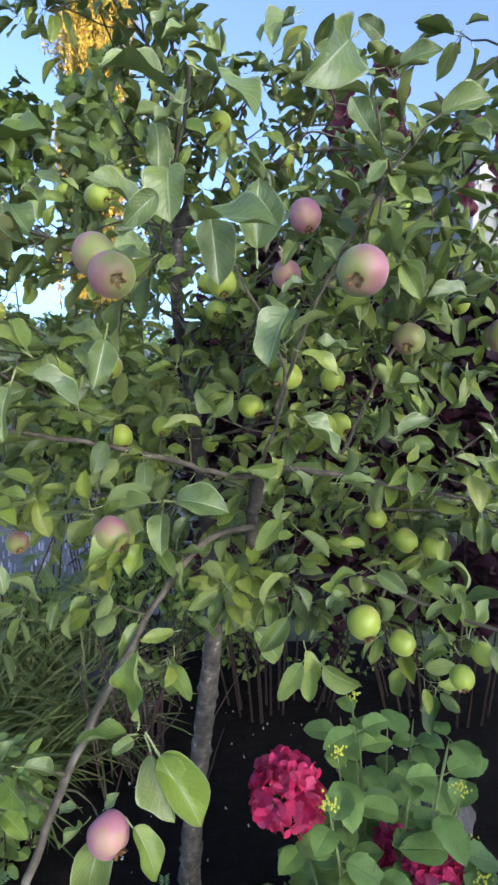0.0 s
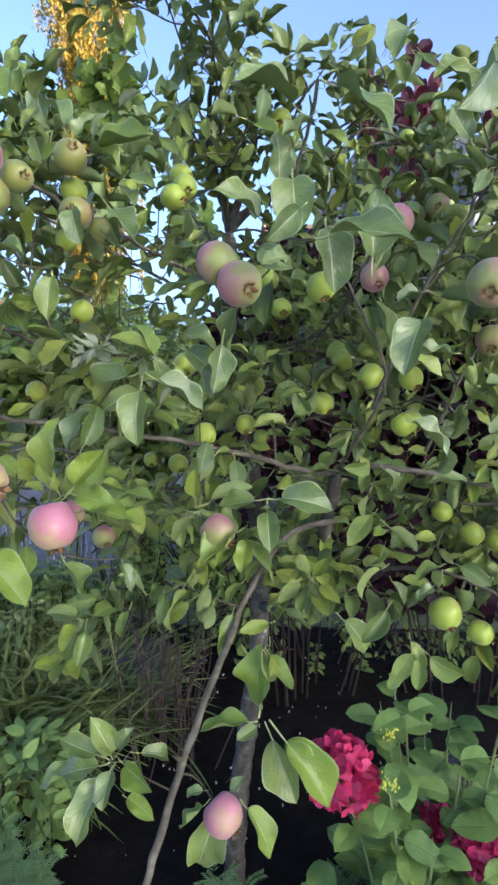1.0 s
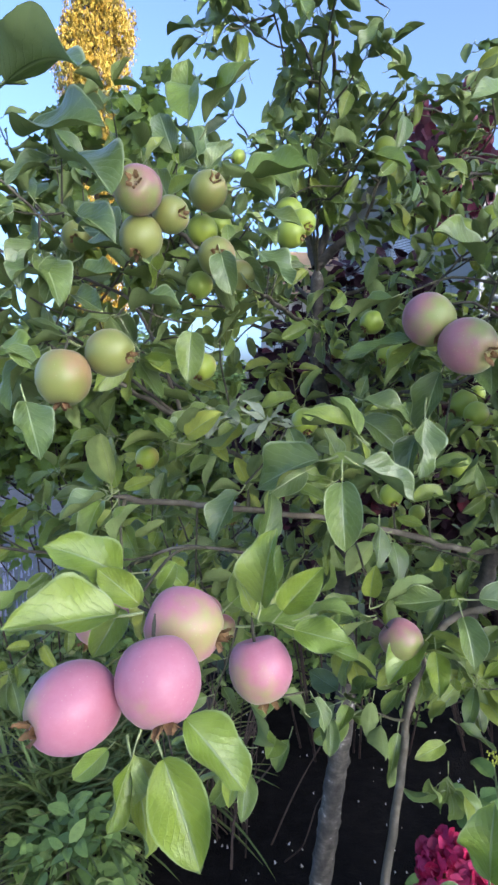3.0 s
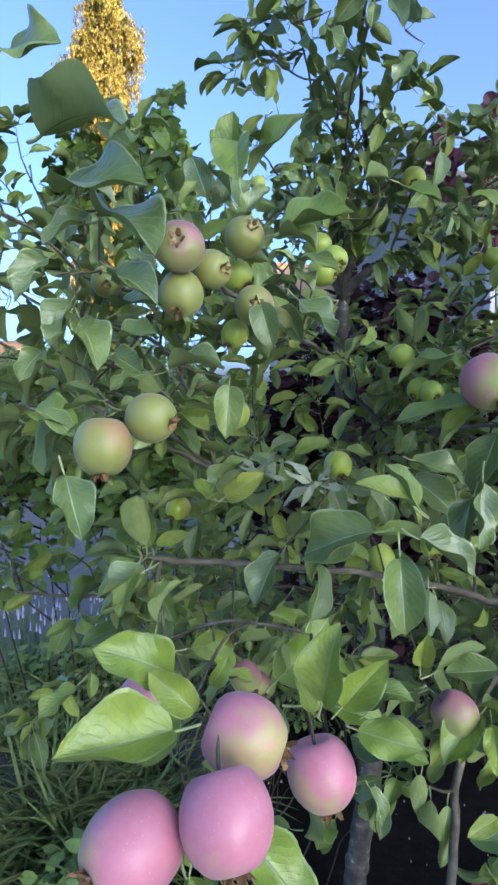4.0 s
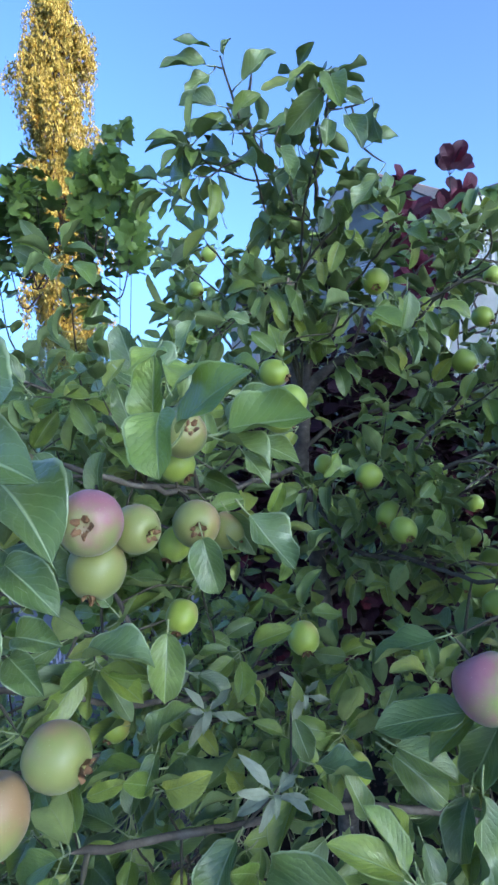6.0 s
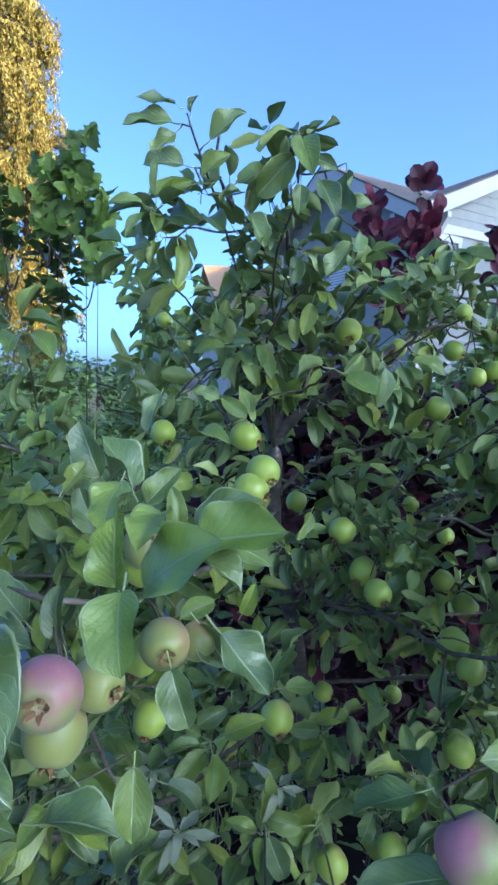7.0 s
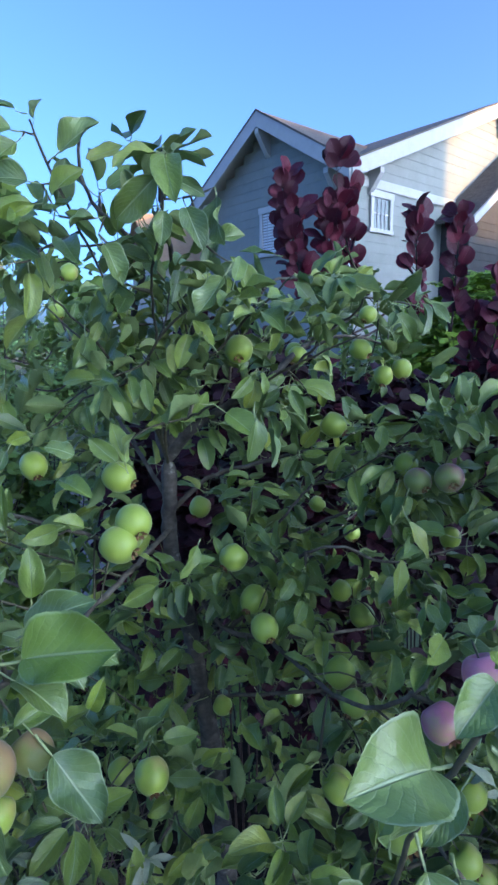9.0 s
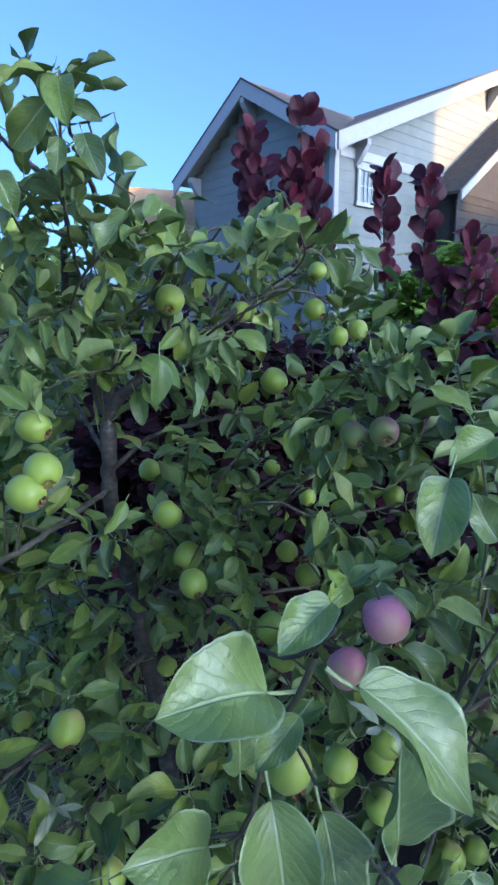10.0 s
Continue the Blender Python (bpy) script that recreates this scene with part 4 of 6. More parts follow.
apple(-0.091, 1.849, 1.940, 0.056, "green", UP, 0.5)
apple(0.360, 1.910, 1.809, 0.050, "green", UP, 0.5)
apple(0.204, 1.088, 1.669, 0.046, "green", UP, 0.5)
apple(0.166, 1.000, 1.674, 0.044, "green", UP, 0.5)
apple(-0.400, 2.017, 2.549, 0.046, "green", UP, 0.5)
apple(-0.451, 2.134, 2.462, 0.044, "green", UP, 0.5)
apple(0.035, 1.144, 1.698, 0.044, "green", UP, 0.5)
apple(0.322, 1.748, 2.429, 0.044, "green", UP, 0.5)
apple(0.249, 1.897, 1.909, 0.044, "green", UP, 0.5)
apple(0.111, 1.650, 1.487, 0.044, "green", UP, 0.5)
apple(0.111, 1.638, 2.336, 0.044, "green", UP, 0.5)
apple(-0.438, 2.003, 2.445, 0.044, "green", UP, 0.5)
apple(-0.414, 1.376, 2.175, 0.044, "green", UP, 0.5)
apple(0.101, 0.997, 1.761, 0.044, "green", UP, 0.5)
apple(0.180, 1.020, 1.758, 0.044, "green", UP, 0.5)
apple(0.394, 1.450, 1.956, 0.044, "green", UP, 0.5)
apple(0.526, 1.400, 1.933, 0.044, "green", UP, 0.5)
apple(-0.009, 0.860, 1.899, 0.044, "green", UP, 0.5)
apple(-0.452, 0.466, 1.637, 0.056, "rosy", (-0.7, -0.7, -0.1), 0.2, 0)
apple(-0.416, 0.970, 2.060, 0.044, "green", UP, 0.5, 2)
apple(-0.417, 0.930, 1.976, 0.036, "green", UP, 0.5, 2)
apple(-0.359, 0.930, 1.990, 0.040, "russet", UP, 0.5, 2)
apple(-0.418, 1.000, 1.865, 0.040, "green", UP, 0.5, 2)
apple(-0.505, 1.000, 1.723, 0.036, "green", UP, 0.5, 2)
apple(-0.398, 0.850, 1.538, 0.040, "half", UP, 0.5, 2)


def spur(end):
    """A thin shoot from the nearest wood to the place where a leaf sits."""
    global ALL
    gap = np.linalg.norm(ALL - end, axis=1)
    k = int(np.argmin(gap))
    if gap[k] < 0.006 or gap[k] > 0.10:
        return
    mid = (ALL[k] + end) / 2 + np.array((0, 0, -0.05 * gap[k]))
    path = spline([ALL[k], mid, end], 0.012)
    if not runs_clear(path):
        return
    v, f, uv = tube(path, 0.0014, 0.0011, 6, 0.06, 0.12)
    twigs.add(v, f, uv)
    ALL = np.vstack([ALL, path])


def hero(base, tip, up, mesh=0, fresh_lit=False, wide=1.05):
    """One well seen leaf from where its petiole leaves the spur to its tip; up is the way its upper side faces."""
    base, tip = np.array(base), np.array(tip)
    t = FINE[mesh % 8][0]
    reach = t[(30 + 1) * 9 - 5]
    s = np.linalg.norm(tip - base) / np.linalg.norm(reach)
    m = frame_at(base, tip - base, up, s)
    fix = math.atan2(reach[2], reach[1])
    ms = Matrix(m.tolist()) @ Matrix.Rotation(-fix, 4, "X") @ Matrix.Diagonal((wide, 1, 1, 1))
    spur(base)
    link("leaf", (FRESH_LIT_MESH if fresh_lit else FINE_MESH)[mesh % 8], apple_tree, "", ms)


hero((-0.596, 0.760, 2.040), (-0.625, 0.725, 1.997), (0.20, -0.85, 0.45), 0)
hero((-0.569, 0.760, 2.008), (-0.583, 0.725, 1.938), (-0.25, -0.80, 0.45), 1)
hero((-0.551, 0.760, 1.981), (-0.558, 0.725, 1.923), (0.30, -0.75, 0.50), 3)
hero((-0.630, 0.760, 1.883), (-0.564, 0.725, 1.859), (0.00, -0.75, 0.60), 5, True)
hero((-0.543, 0.760, 1.939), (-0.496, 0.725, 1.918), (-0.20, -0.60, 0.75), 2)
hero((-0.549, 0.760, 2.034), (-0.481, 0.725, 1.990), (-0.10, -0.60, 0.80), 4)
hero((-0.548, 0.760, 2.084), (-0.593, 0.725, 2.039), (0.10, -0.70, 0.70), 6)
hero((-0.605, 0.760, 1.948), (-0.625, 0.725, 1.909), (0.10, -0.80, 0.50), 7)
hero((-0.249, 0.692, 1.768), (-0.249, 0.655, 1.683), (-0.21, -0.84, 0.50), 1)
hero((-0.246, 0.692, 1.772), (-0.171, 0.699, 1.724), (0.06, -0.45, 0.89), 2)
hero((-0.253, 0.692, 1.772), (-0.333, 0.755, 1.727), (-0.11, -0.72, 0.69), 3)
hero((-0.149, 0.750, 1.830), (-0.159, 0.721, 1.743), (0.47, -0.81, 0.35), 4)
hero((-0.222, 0.793, 1.829), (-0.163, 0.766, 1.800), (-0.46, -0.29, 0.84), 5)
hero((-0.128, 0.755, 1.874), (-0.140, 0.783, 1.786), (-0.65, -0.72, 0.24), 6)
hero((-0.111, 0.641, 1.922), (-0.069, 0.625, 1.889), (-0.44, -0.85, 0.29), 7)
hero((-0.085, 0.795, 1.583), (0.012, 0.777, 1.574), (-0.06, -0.71, 0.71), 0)
hero((-0.085, 0.795, 1.581), (-0.080, 0.747, 1.516), (-0.12, -0.72, 0.69), 1)
hero((-0.087, 0.795, 1.583), (-0.158, 0.817, 1.563), (-0.18, -0.76, 0.63), 2)
hero((-0.118, 0.789, 1.540), (-0.181, 0.743, 1.499), (-0.43, -0.52, 0.74), 3, True)
hero((-0.114, 0.789, 1.536), (-0.119, 0.738, 1.486), (-0.20, -0.75, 0.63), 4, True)
hero((-0.017, 0.892, 1.699), (-0.044, 0.861, 1.742), (-0.38, -0.76, 0.53), 5)
hero((-0.094, 0.651, 1.319), (-0.169, 0.634, 1.311), (-0.24, -0.16, 0.96), 6, True)
hero((-0.093, 0.651, 1.324), (-0.088, 0.645, 1.430), (-0.60, -0.50, 0.63), 7, True)
hero((-0.091, 0.650, 1.316), (-0.121, 0.632, 1.304), (0.02, -0.79, 0.61), 0)
hero((-0.080, 0.632, 1.335), (-0.006, 0.582, 1.254), (-0.08, -0.42, 0.90), 1, True)
hero((-0.085, 0.650, 1.319), (-0.039, 0.619, 1.227), (-0.45, -0.37, 0.82), 2)
hero((-0.065, 0.613, 1.327), (-0.023, 0.586, 1.280), (-0.09, -0.47, 0.88), 3, True)
hero((-0.157, 0.658, 1.196), (-0.198, 0.652, 1.152), (0.18, 0.17, 0.97), 4, True)
hero((-0.141, 0.696, 1.167), (-0.181, 0.701, 1.051), (0.30, -0.25, 0.92), 5)
hero((-0.116, 0.677, 1.180), (-0.070, 0.662, 1.105), (-0.03, -0.09, 1.00), 6, True)
hero((-0.131, 0.622, 1.236), (-0.110, 0.625, 1.257), (0.05, -0.39, 0.92), 7)
hero((-0.156, 0.622, 1.240), (-0.185, 0.622, 1.231), (-0.04, -0.44, 0.90), 0)
hero((-0.293, 0.689, 1.232), (-0.265, 0.691, 1.278), (0.11, -0.52, 0.85), 1)
hero((-0.289, 0.688, 1.228), (-0.232, 0.642, 1.220), (-0.23, -0.78, 0.58), 2, True)
hero((-0.297, 0.688, 1.228), (-0.328, 0.690, 1.293), (0.43, -0.60, 0.68), 3)
hero((-0.301, 0.688, 1.228), (-0.379, 0.704, 1.244), (-0.19, -0.48, 0.85), 4)
hero((-0.297, 0.687, 1.220), (-0.338, 0.635, 1.140), (-0.27, -0.39, 0.88), 5)
hero((-0.278, 0.662, 1.195), (-0.228, 0.637, 1.183), (0.02, -0.47, 0.88), 6, True)
hero((-0.301, 0.687, 1.224), (-0.400, 0.683, 1.190), (0.19, -0.12, 0.97), 7)
hero((-0.293, 0.688, 1.224), (-0.301, 0.641, 1.187), (-0.15, -0.72, 0.67), 0)
hero((-0.273, 0.689, 1.240), (-0.220, 0.704, 1.216), (0.01, -0.45, 0.89), 1)
hero((-0.414, 0.536, 1.577), (-0.369, 0.490, 1.500), (0.01, -0.68, 0.74), 2, True, wide=1.08)
hero((-0.401, 0.551, 1.587), (-0.341, 0.527, 1.532), (0.14, -0.57, 0.81), 3, True, wide=1.08)
hero((-0.423, 0.537, 1.576), (-0.439, 0.498, 1.519), (0.77, -0.40, 0.50), 4, True, wide=1.08)
hero((-0.436, 0.545, 1.566), (-0.419, 0.516, 1.482), (0.65, -0.40, 0.65), 5, True, wide=1.08)
hero((-0.445, 0.544, 1.561), (-0.475, 0.534, 1.532), (0.47, -0.51, 0.72), 6, True, wide=1.08)
hero((-0.433, 0.571, 1.683), (-0.497, 0.546, 1.724), (0.05, -0.77, 0.64), 7, True)
hero((-0.444, 0.587, 1.663), (-0.463, 0.549, 1.627), (0.42, -0.54, 0.73), 0, True)
hero((-0.423, 0.590, 1.661), (-0.404, 0.597, 1.691), (0.48, -0.66, 0.57), 1, True)
hero((-0.320, 0.604, 1.634), (-0.277, 0.603, 1.689), (-0.06, -0.89, 0.46), 2, True)
hero((-0.302, 0.605, 1.620), (-0.246, 0.582, 1.612), (-0.01, -0.59, 0.81), 3, True)
hero((-0.328, 0.605, 1.631), (-0.349, 0.603, 1.664), (0.09, -0.43, 0.90), 4, True)
hero((-0.340, 0.634, 1.550), (-0.335, 0.665, 1.474), (0.26, -0.38, 0.89), 5)
hero((-0.277, 0.675, 1.530), (-0.261, 0.667, 1.490), (0.45, -0.36, 0.82), 6)
hero((-0.373, 0.722, 1.590), (-0.302, 0.739, 1.660), (0.35, -0.77, 0.54), 7, True)
hero((-0.356, 0.717, 1.579), (-0.253, 0.695, 1.571), (0.30, -0.33, 0.90), 0, True)
hero((-0.421, 0.704, 1.618), (-0.385, 0.706, 1.609), (0.15, -0.62, 0.77), 1, True)
hero((-0.419, 0.528, 1.675), (-0.500, 0.472, 1.683), (0.27, -0.48, 0.84), 2, True, wide=1.08)
hero((-0.419, 0.547, 1.667), (-0.459, 0.550, 1.701), (0.08, -0.78, 0.62), 3, True, wide=1.08)
hero((-0.507, 0.565, 1.690), (-0.537, 0.541, 1.664), (0.09, -0.07, 0.99), 4, True, wide=1.08)
hero((-0.333, 0.588, 1.645), (-0.315, 0.579, 1.726), (-0.14, -0.60, 0.79), 5, True, wide=1.08)
hero((-0.335, 0.588, 1.645), (-0.353, 0.595, 1.678), (-0.22, -0.34, 0.91), 6, True, wide=1.08)
hero((-0.311, 0.586, 1.640), (-0.257, 0.565, 1.631), (0.05, -0.76, 0.65), 7, True, wide=1.08)
hero((-0.399, 0.668, 1.635), (-0.430, 0.675, 1.662), (0.07, -0.72, 0.69), 0, True)
hero((-0.481, 0.678, 1.666), (-0.453, 0.688, 1.720), (-0.31, -0.02, 0.95), 1, True)
hero((-0.481, 0.713, 1.729), (-0.534, 0.681, 1.703), (-0.10, -0.26, 0.96), 2)
hero((-0.348, 0.838, 1.714), (-0.387, 0.801, 1.648), (-0.55, -0.61, 0.57), 3)
hero((-0.564, 0.671, 1.841), (-0.528, 0.630, 1.773), (0.40, -0.62, 0.67), 4, wide=1.08)
hero((-0.629, 0.782, 2.161), (-0.507, 0.670, 2.131), (0.20, -0.09, 0.98), 5, wide=1.08)
hero((-0.606, 0.774, 2.095), (-0.478, 0.695, 2.089), (0.03, -0.61, 0.79), 6, wide=1.08)
hero((-0.648, 0.768, 2.246), (-0.572, 0.719, 2.219), (-0.05, -0.93, 0.36), 7, wide=1.08)
hero((-0.571, 0.789, 2.081), (-0.478, 0.703, 2.026), (0.42, -0.49, 0.76), 0)
hero((-0.545, 0.754, 2.023), (-0.480, 0.714, 1.982), (-0.11, -0.67, 0.74), 1)
hero((-0.584, 0.716, 2.014), (-0.613, 0.699, 1.982), (-0.08, -0.51, 0.86), 3, wide=1.08)
hero((-0.567, 0.739, 1.990), (-0.580, 0.701, 1.941), (-0.35, -0.77, 0.53), 4, wide=1.08)
hero((-0.574, 0.760, 1.986), (-0.543, 0.716, 1.919), (0.42, -0.71, 0.57), 5)
hero((-0.608, 0.731, 1.880), (-0.561, 0.718, 1.855), (0.42, -0.73, 0.54), 6)
hero((-0.503, 0.811, 1.924), (-0.551, 0.791, 1.901), (0.61, -0.15, 0.78), 7)
hero((-0.416, 0.940, 2.140), (-0.458, 0.975, 2.208), (0.70, -0.47, 0.54), 3)
hero((-0.446, 0.757, 1.964), (-0.476, 0.765, 1.998), (0.30, -0.88, 0.37), 4)
hero((-0.265, 0.789, 1.746), (-0.323, 0.770, 1.717), (0.11, -0.94, 0.33), 5)
hero((-0.232, 0.796, 1.742), (-0.257, 0.805, 1.790), (0.19, -0.83, 0.52), 6)
hero((-0.208, 0.842, 1.821), (-0.195, 0.838, 1.854), (-0.23, -0.66, 0.72), 7)
hero((-0.220, 0.823, 1.806), (-0.159, 0.796, 1.762), (-0.07, -0.79, 0.61), 0)
hero((-0.144, 0.777, 1.804), (-0.162, 0.760, 1.732), (-0.27, -0.25, 0.93), 1)
hero((-0.456, 0.960, 2.082), (-0.487, 0.984, 2.151), (-0.12, -0.85, 0.51), 4)
hero((-0.340, 0.983, 2.083), (-0.272, 0.950, 2.063), (0.01, -0.52, 0.86), 6)
hero((-0.343, 0.983, 2.080), (-0.313, 0.950, 2.034), (0.21, -0.28, 0.94), 7)
hero((-0.554, 0.807, 1.982), (-0.475, 0.765, 1.987), (0.08, -0.52, 0.85), 0, wide=1.08)
hero((-0.499, 0.783, 1.917), (-0.418, 0.754, 1.922), (0.01, -0.30, 0.95), 1, wide=1.08)
hero((-0.537, 0.755, 1.952), (-0.481, 0.725, 1.958), (-0.03, -0.65, 0.76), 2, wide=1.08)
hero((-0.419, 0.863, 1.918), (-0.423, 0.840, 1.842), (0.08, -0.57, 0.82), 3)
hero((-0.295, 0.823, 1.791), (-0.231, 0.778, 1.802), (0.34, -0.27, 0.90), 4)
hero((-0.292, 0.911, 1.790), (-0.275, 0.897, 1.737), (-0.18, -0.47, 0.87), 5)
hero((-0.511, 0.884, 2.030), (-0.563, 0.911, 2.080), (0.07, -0.66, 0.75), 6)
hero((-0.578, 0.892, 2.041), (-0.510, 0.861, 2.020), (0.18, -0.59, 0.79), 7, wide=1.08)
hero((-0.465, 1.098, 2.143), (-0.519, 1.117, 2.176), (0.35, -0.88, 0.34), 2)
hero((-0.451, 0.887, 1.763), (-0.400, 0.886, 1.813), (-0.15, -0.38, 0.91), 3)
hero((-0.429, 0.840, 1.805), (-0.440, 0.799, 1.775), (-0.07, -0.58, 0.81), 4)
hero((-0.452, 0.967, 2.151), (-0.479, 0.977, 2.224), (-0.33, -0.57, 0.75), 3)
hero((-0.462, 0.989, 2.144), (-0.412, 0.992, 2.199), (0.39, -0.44, 0.81), 4)
hero((-0.265, 0.982, 1.937), (-0.233, 0.965, 1.978), (0.38, -0.36, 0.85), 5)
hero((-0.398, 1.143, 2.255), (-0.417, 1.114, 2.196), (-0.31, -0.79, 0.53), 6)
hero((-0.315, 1.119, 2.238), (-0.357, 1.132, 2.253), (-0.17, -0.80, 0.58), 7)
hero((0.097, 0.783, 2.226), (0.059, 0.746, 2.162), (-0.33, -0.57, 0.75), 1, wide=1.15)
hero((-0.334, 1.200, 2.597), (-0.271, 1.180, 2.634), (0.27, -0.85, 0.46), 5)
hero((-0.362, 1.200, 2.627), (-0.446, 1.196, 2.619), (-0.66, -0.71, 0.25), 6)
hero((-0.365, 1.200, 2.621), (-0.410, 1.198, 2.582), (0.25, -0.80, 0.54), 7)
hero((-0.346, 1.200, 2.568), (-0.419, 1.198, 2.569), (0.33, -0.90, 0.26), 0)
hero((-0.352, 1.200, 2.633), (-0.338, 1.191, 2.661), (-0.21, -0.68, 0.70), 1)
hero((-0.328, 1.200, 2.531), (-0.371, 1.211, 2.544), (-0.14, -0.46, 0.88), 2)
hero((-0.199, 1.160, 2.582), (-0.260, 1.196, 2.528), (0.29, -0.95, 0.13), 3)
hero((-0.200, 1.160, 2.547), (-0.205, 1.149, 2.488), (-0.01, -0.75, 0.66), 4)
hero((-0.177, 1.160, 2.549), (-0.158, 1.142, 2.483), (-0.16, -0.87, 0.48), 5)
hero((-0.191, 1.160, 2.570), (-0.149, 1.148, 2.551), (-0.83, -0.33, 0.44), 6)
hero((-0.137, 1.160, 2.563), (-0.131, 1.141, 2.488), (-0.68, -0.14, 0.72), 7)
hero((-0.149, 1.160, 2.493), (-0.101, 1.151, 2.506), (-0.05, -0.86, 0.50), 0)
hero((-0.272, 1.160, 2.524), (-0.314, 1.168, 2.511), (-0.13, -0.58, 0.81), 1)
hero((-0.280, 1.160, 2.504), (-0.252, 1.144, 2.442), (0.30, -0.87, 0.39), 2)
hero((-0.242, 1.160, 2.469), (-0.273, 1.160, 2.424), (-0.13, -0.38, 0.91), 3)
hero((-0.117, 1.160, 2.472), (-0.164, 1.160, 2.404), (-0.23, -0.69, 0.69), 4)
hero((0.145, 0.624, 2.114), (0.082, 0.564, 2.039), (0.37, -0.90, -0.22), 5)
hero((0.186, 0.652, 2.092), (0.235, 0.637, 2.107), (-0.26, -0.88, 0.39), 6)
hero((0.180, 0.654, 2.120), (0.148, 0.649, 2.144), (-0.80, -0.36, 0.49), 7)
hero((0.199, 0.548, 1.997), (0.250, 0.539, 2.016), (-0.04, -0.95, 0.31), 0)
hero((0.222, 0.554, 1.993), (0.250, 0.531, 1.972), (0.17, -0.91, 0.37), 1)
hero((0.091, 0.663, 2.124), (0.142, 0.667, 2.092), (0.17, -0.84, 0.52), 2)
hero((-0.052, 0.627, 1.964), (-0.098, 0.619, 1.922), (0.47, -0.86, 0.20), 5)
hero((-0.038, 0.688, 1.937), (0.072, 0.632, 1.928), (0.47, -0.62, 0.63), 6)
hero((-0.069, 0.618, 1.906), (-0.103, 0.595, 1.895), (0.35, -0.82, 0.45), 7)
hero((0.093, 0.646, 1.851), (0.061, 0.608, 1.775), (-0.41, -0.75, 0.53), 0)
hero((0.119, 0.742, 1.883), (0.076, 0.731, 1.867), (-0.16, -0.54, 0.83), 1)
hero((0.094, 0.732, 1.717), (0.152, 0.715, 1.667), (-0.20, -0.21, 0.96), 3)
hero((0.184, 0.779, 1.803), (0.121, 0.781, 1.809), (-0.03, -0.48, 0.88), 4)
hero((0.361, 0.844, 1.884), (0.286, 0.835, 1.881), (0.01, -0.66, 0.75), 5)
hero((0.250, 0.842, 1.672), (0.314, 0.866, 1.704), (-0.39, -0.59, 0.71), 6)
hero((0.193, 0.839, 1.437), (0.158, 0.832, 1.412), (0.15, -0.40, 0.90), 7)
hero((0.035, 0.857, 1.376), (0.090, 0.857, 1.311), (-0.17, -0.60, 0.78), 0)
hero((-0.044, 0.728, 2.087), (-0.139, 0.690, 2.112), (-0.35, -0.55, 0.75), 1, wide=1.54)
hero((-0.020, 0.715, 2.160), (-0.068, 0.690, 2.141), (-0.5, -0.6, 0.6), 3, wide=1.14)
hero((-0.034, 0.702, 2.120), (0.046, 0.660, 2.045), (0.45, -0.35, 0.8), 6, wide=1.32)
hero((-0.037, 0.715, 2.091), (-0.078, 0.700, 2.055), (-0.6, -0.7, 0.3), 4, wide=1.10)
hero((-0.065, 0.735, 2.030), (-0.057, 0.700, 1.944), (-0.1, -0.95, 0.3), 0, wide=1.32)
hero((0.045, 0.745, 1.901), (0.041, 0.745, 2.012), (0.1, -0.85, 0.5), 2, wide=1.28)
hero((-0.093, 0.740, 1.962), (-0.164, 0.710, 1.999), (-0.2, -0.6, 0.75), 5, wide=1.32)
hero((-0.080, 0.742, 2.004), (-0.082, 0.750, 2.080), (0.3, -0.8, 0.5), 7, wide=1.00)
hero((-0.018, 0.760, 1.976), (-0.004, 0.740, 1.877), (0.1, -0.9, 0.4), 3, wide=1.14)
hero((0.206, 0.870, 2.221), (0.143, 0.860, 2.192), (-0.2, -0.7, 0.7), 2, True, wide=1.32)
hero((0.212, 0.860, 2.098), (0.171, 0.870, 2.162), (-0.3, -0.8, 0.4), 4, wide=1.23)
hero((0.126, 0.930, 1.981), (0.174, 0.900, 1.927), (0.1, -0.6, 0.8), 0, wide=1.06)
hero((0.108, 0.930, 1.983), (0.082, 0.910, 1.932), (0.1, -0.8, 0.5), 1, wide=0.90)
hero((0.122, 0.930, 2.040), (0.149, 0.910, 2.020), (0.1, -0.7, 0.7), 6, wide=1.14)
hero((-0.015, 0.725, 2.159), (0.006, 0.715, 2.176), (0.2, -0.6, 0.75), 5, wide=0.90)
hero((-0.016, 0.725, 2.158), (-0.027, 0.720, 2.177), (-0.2, -0.6, 0.75), 7, True, wide=1.00)
hero((-0.400, 0.760, 2.101), (-0.337, 0.720, 2.162), (-0.2, -0.5, 0.85), 6, True, wide=1.50)
hero((-0.401, 0.720, 2.138), (-0.400, 0.680, 2.086), (-0.3, -0.9, 0.3), 0, True, wide=1.36)
hero((-0.349, 0.900, 2.031), (-0.289, 0.860, 1.967), (0.3, -0.6, 0.7), 4, wide=1.28)
hero((-0.375, 0.900, 2.098), (-0.315, 0.860, 2.067), (0.3, -0.55, 0.75), 1, wide=1.06)
hero((-0.377, 0.910, 2.097), (-0.268, 0.880, 2.121), (0.0, -0.6, 0.8), 2, True, wide=1.41)
hero((-0.375, 0.800, 2.163), (-0.399, 0.740, 2.145), (-0.3, -0.6, 0.7), 5, True, wide=1.14)
hero((-0.411, 0.750, 2.109), (-0.409, 0.740, 2.172), (-0.2, -0.8, 0.5), 3, True, wide=1.14)
hero((-0.412, 0.820, 2.190), (-0.429, 0.780, 2.148), (-0.3, -0.7, 0.6), 7, True, wide=1.23)
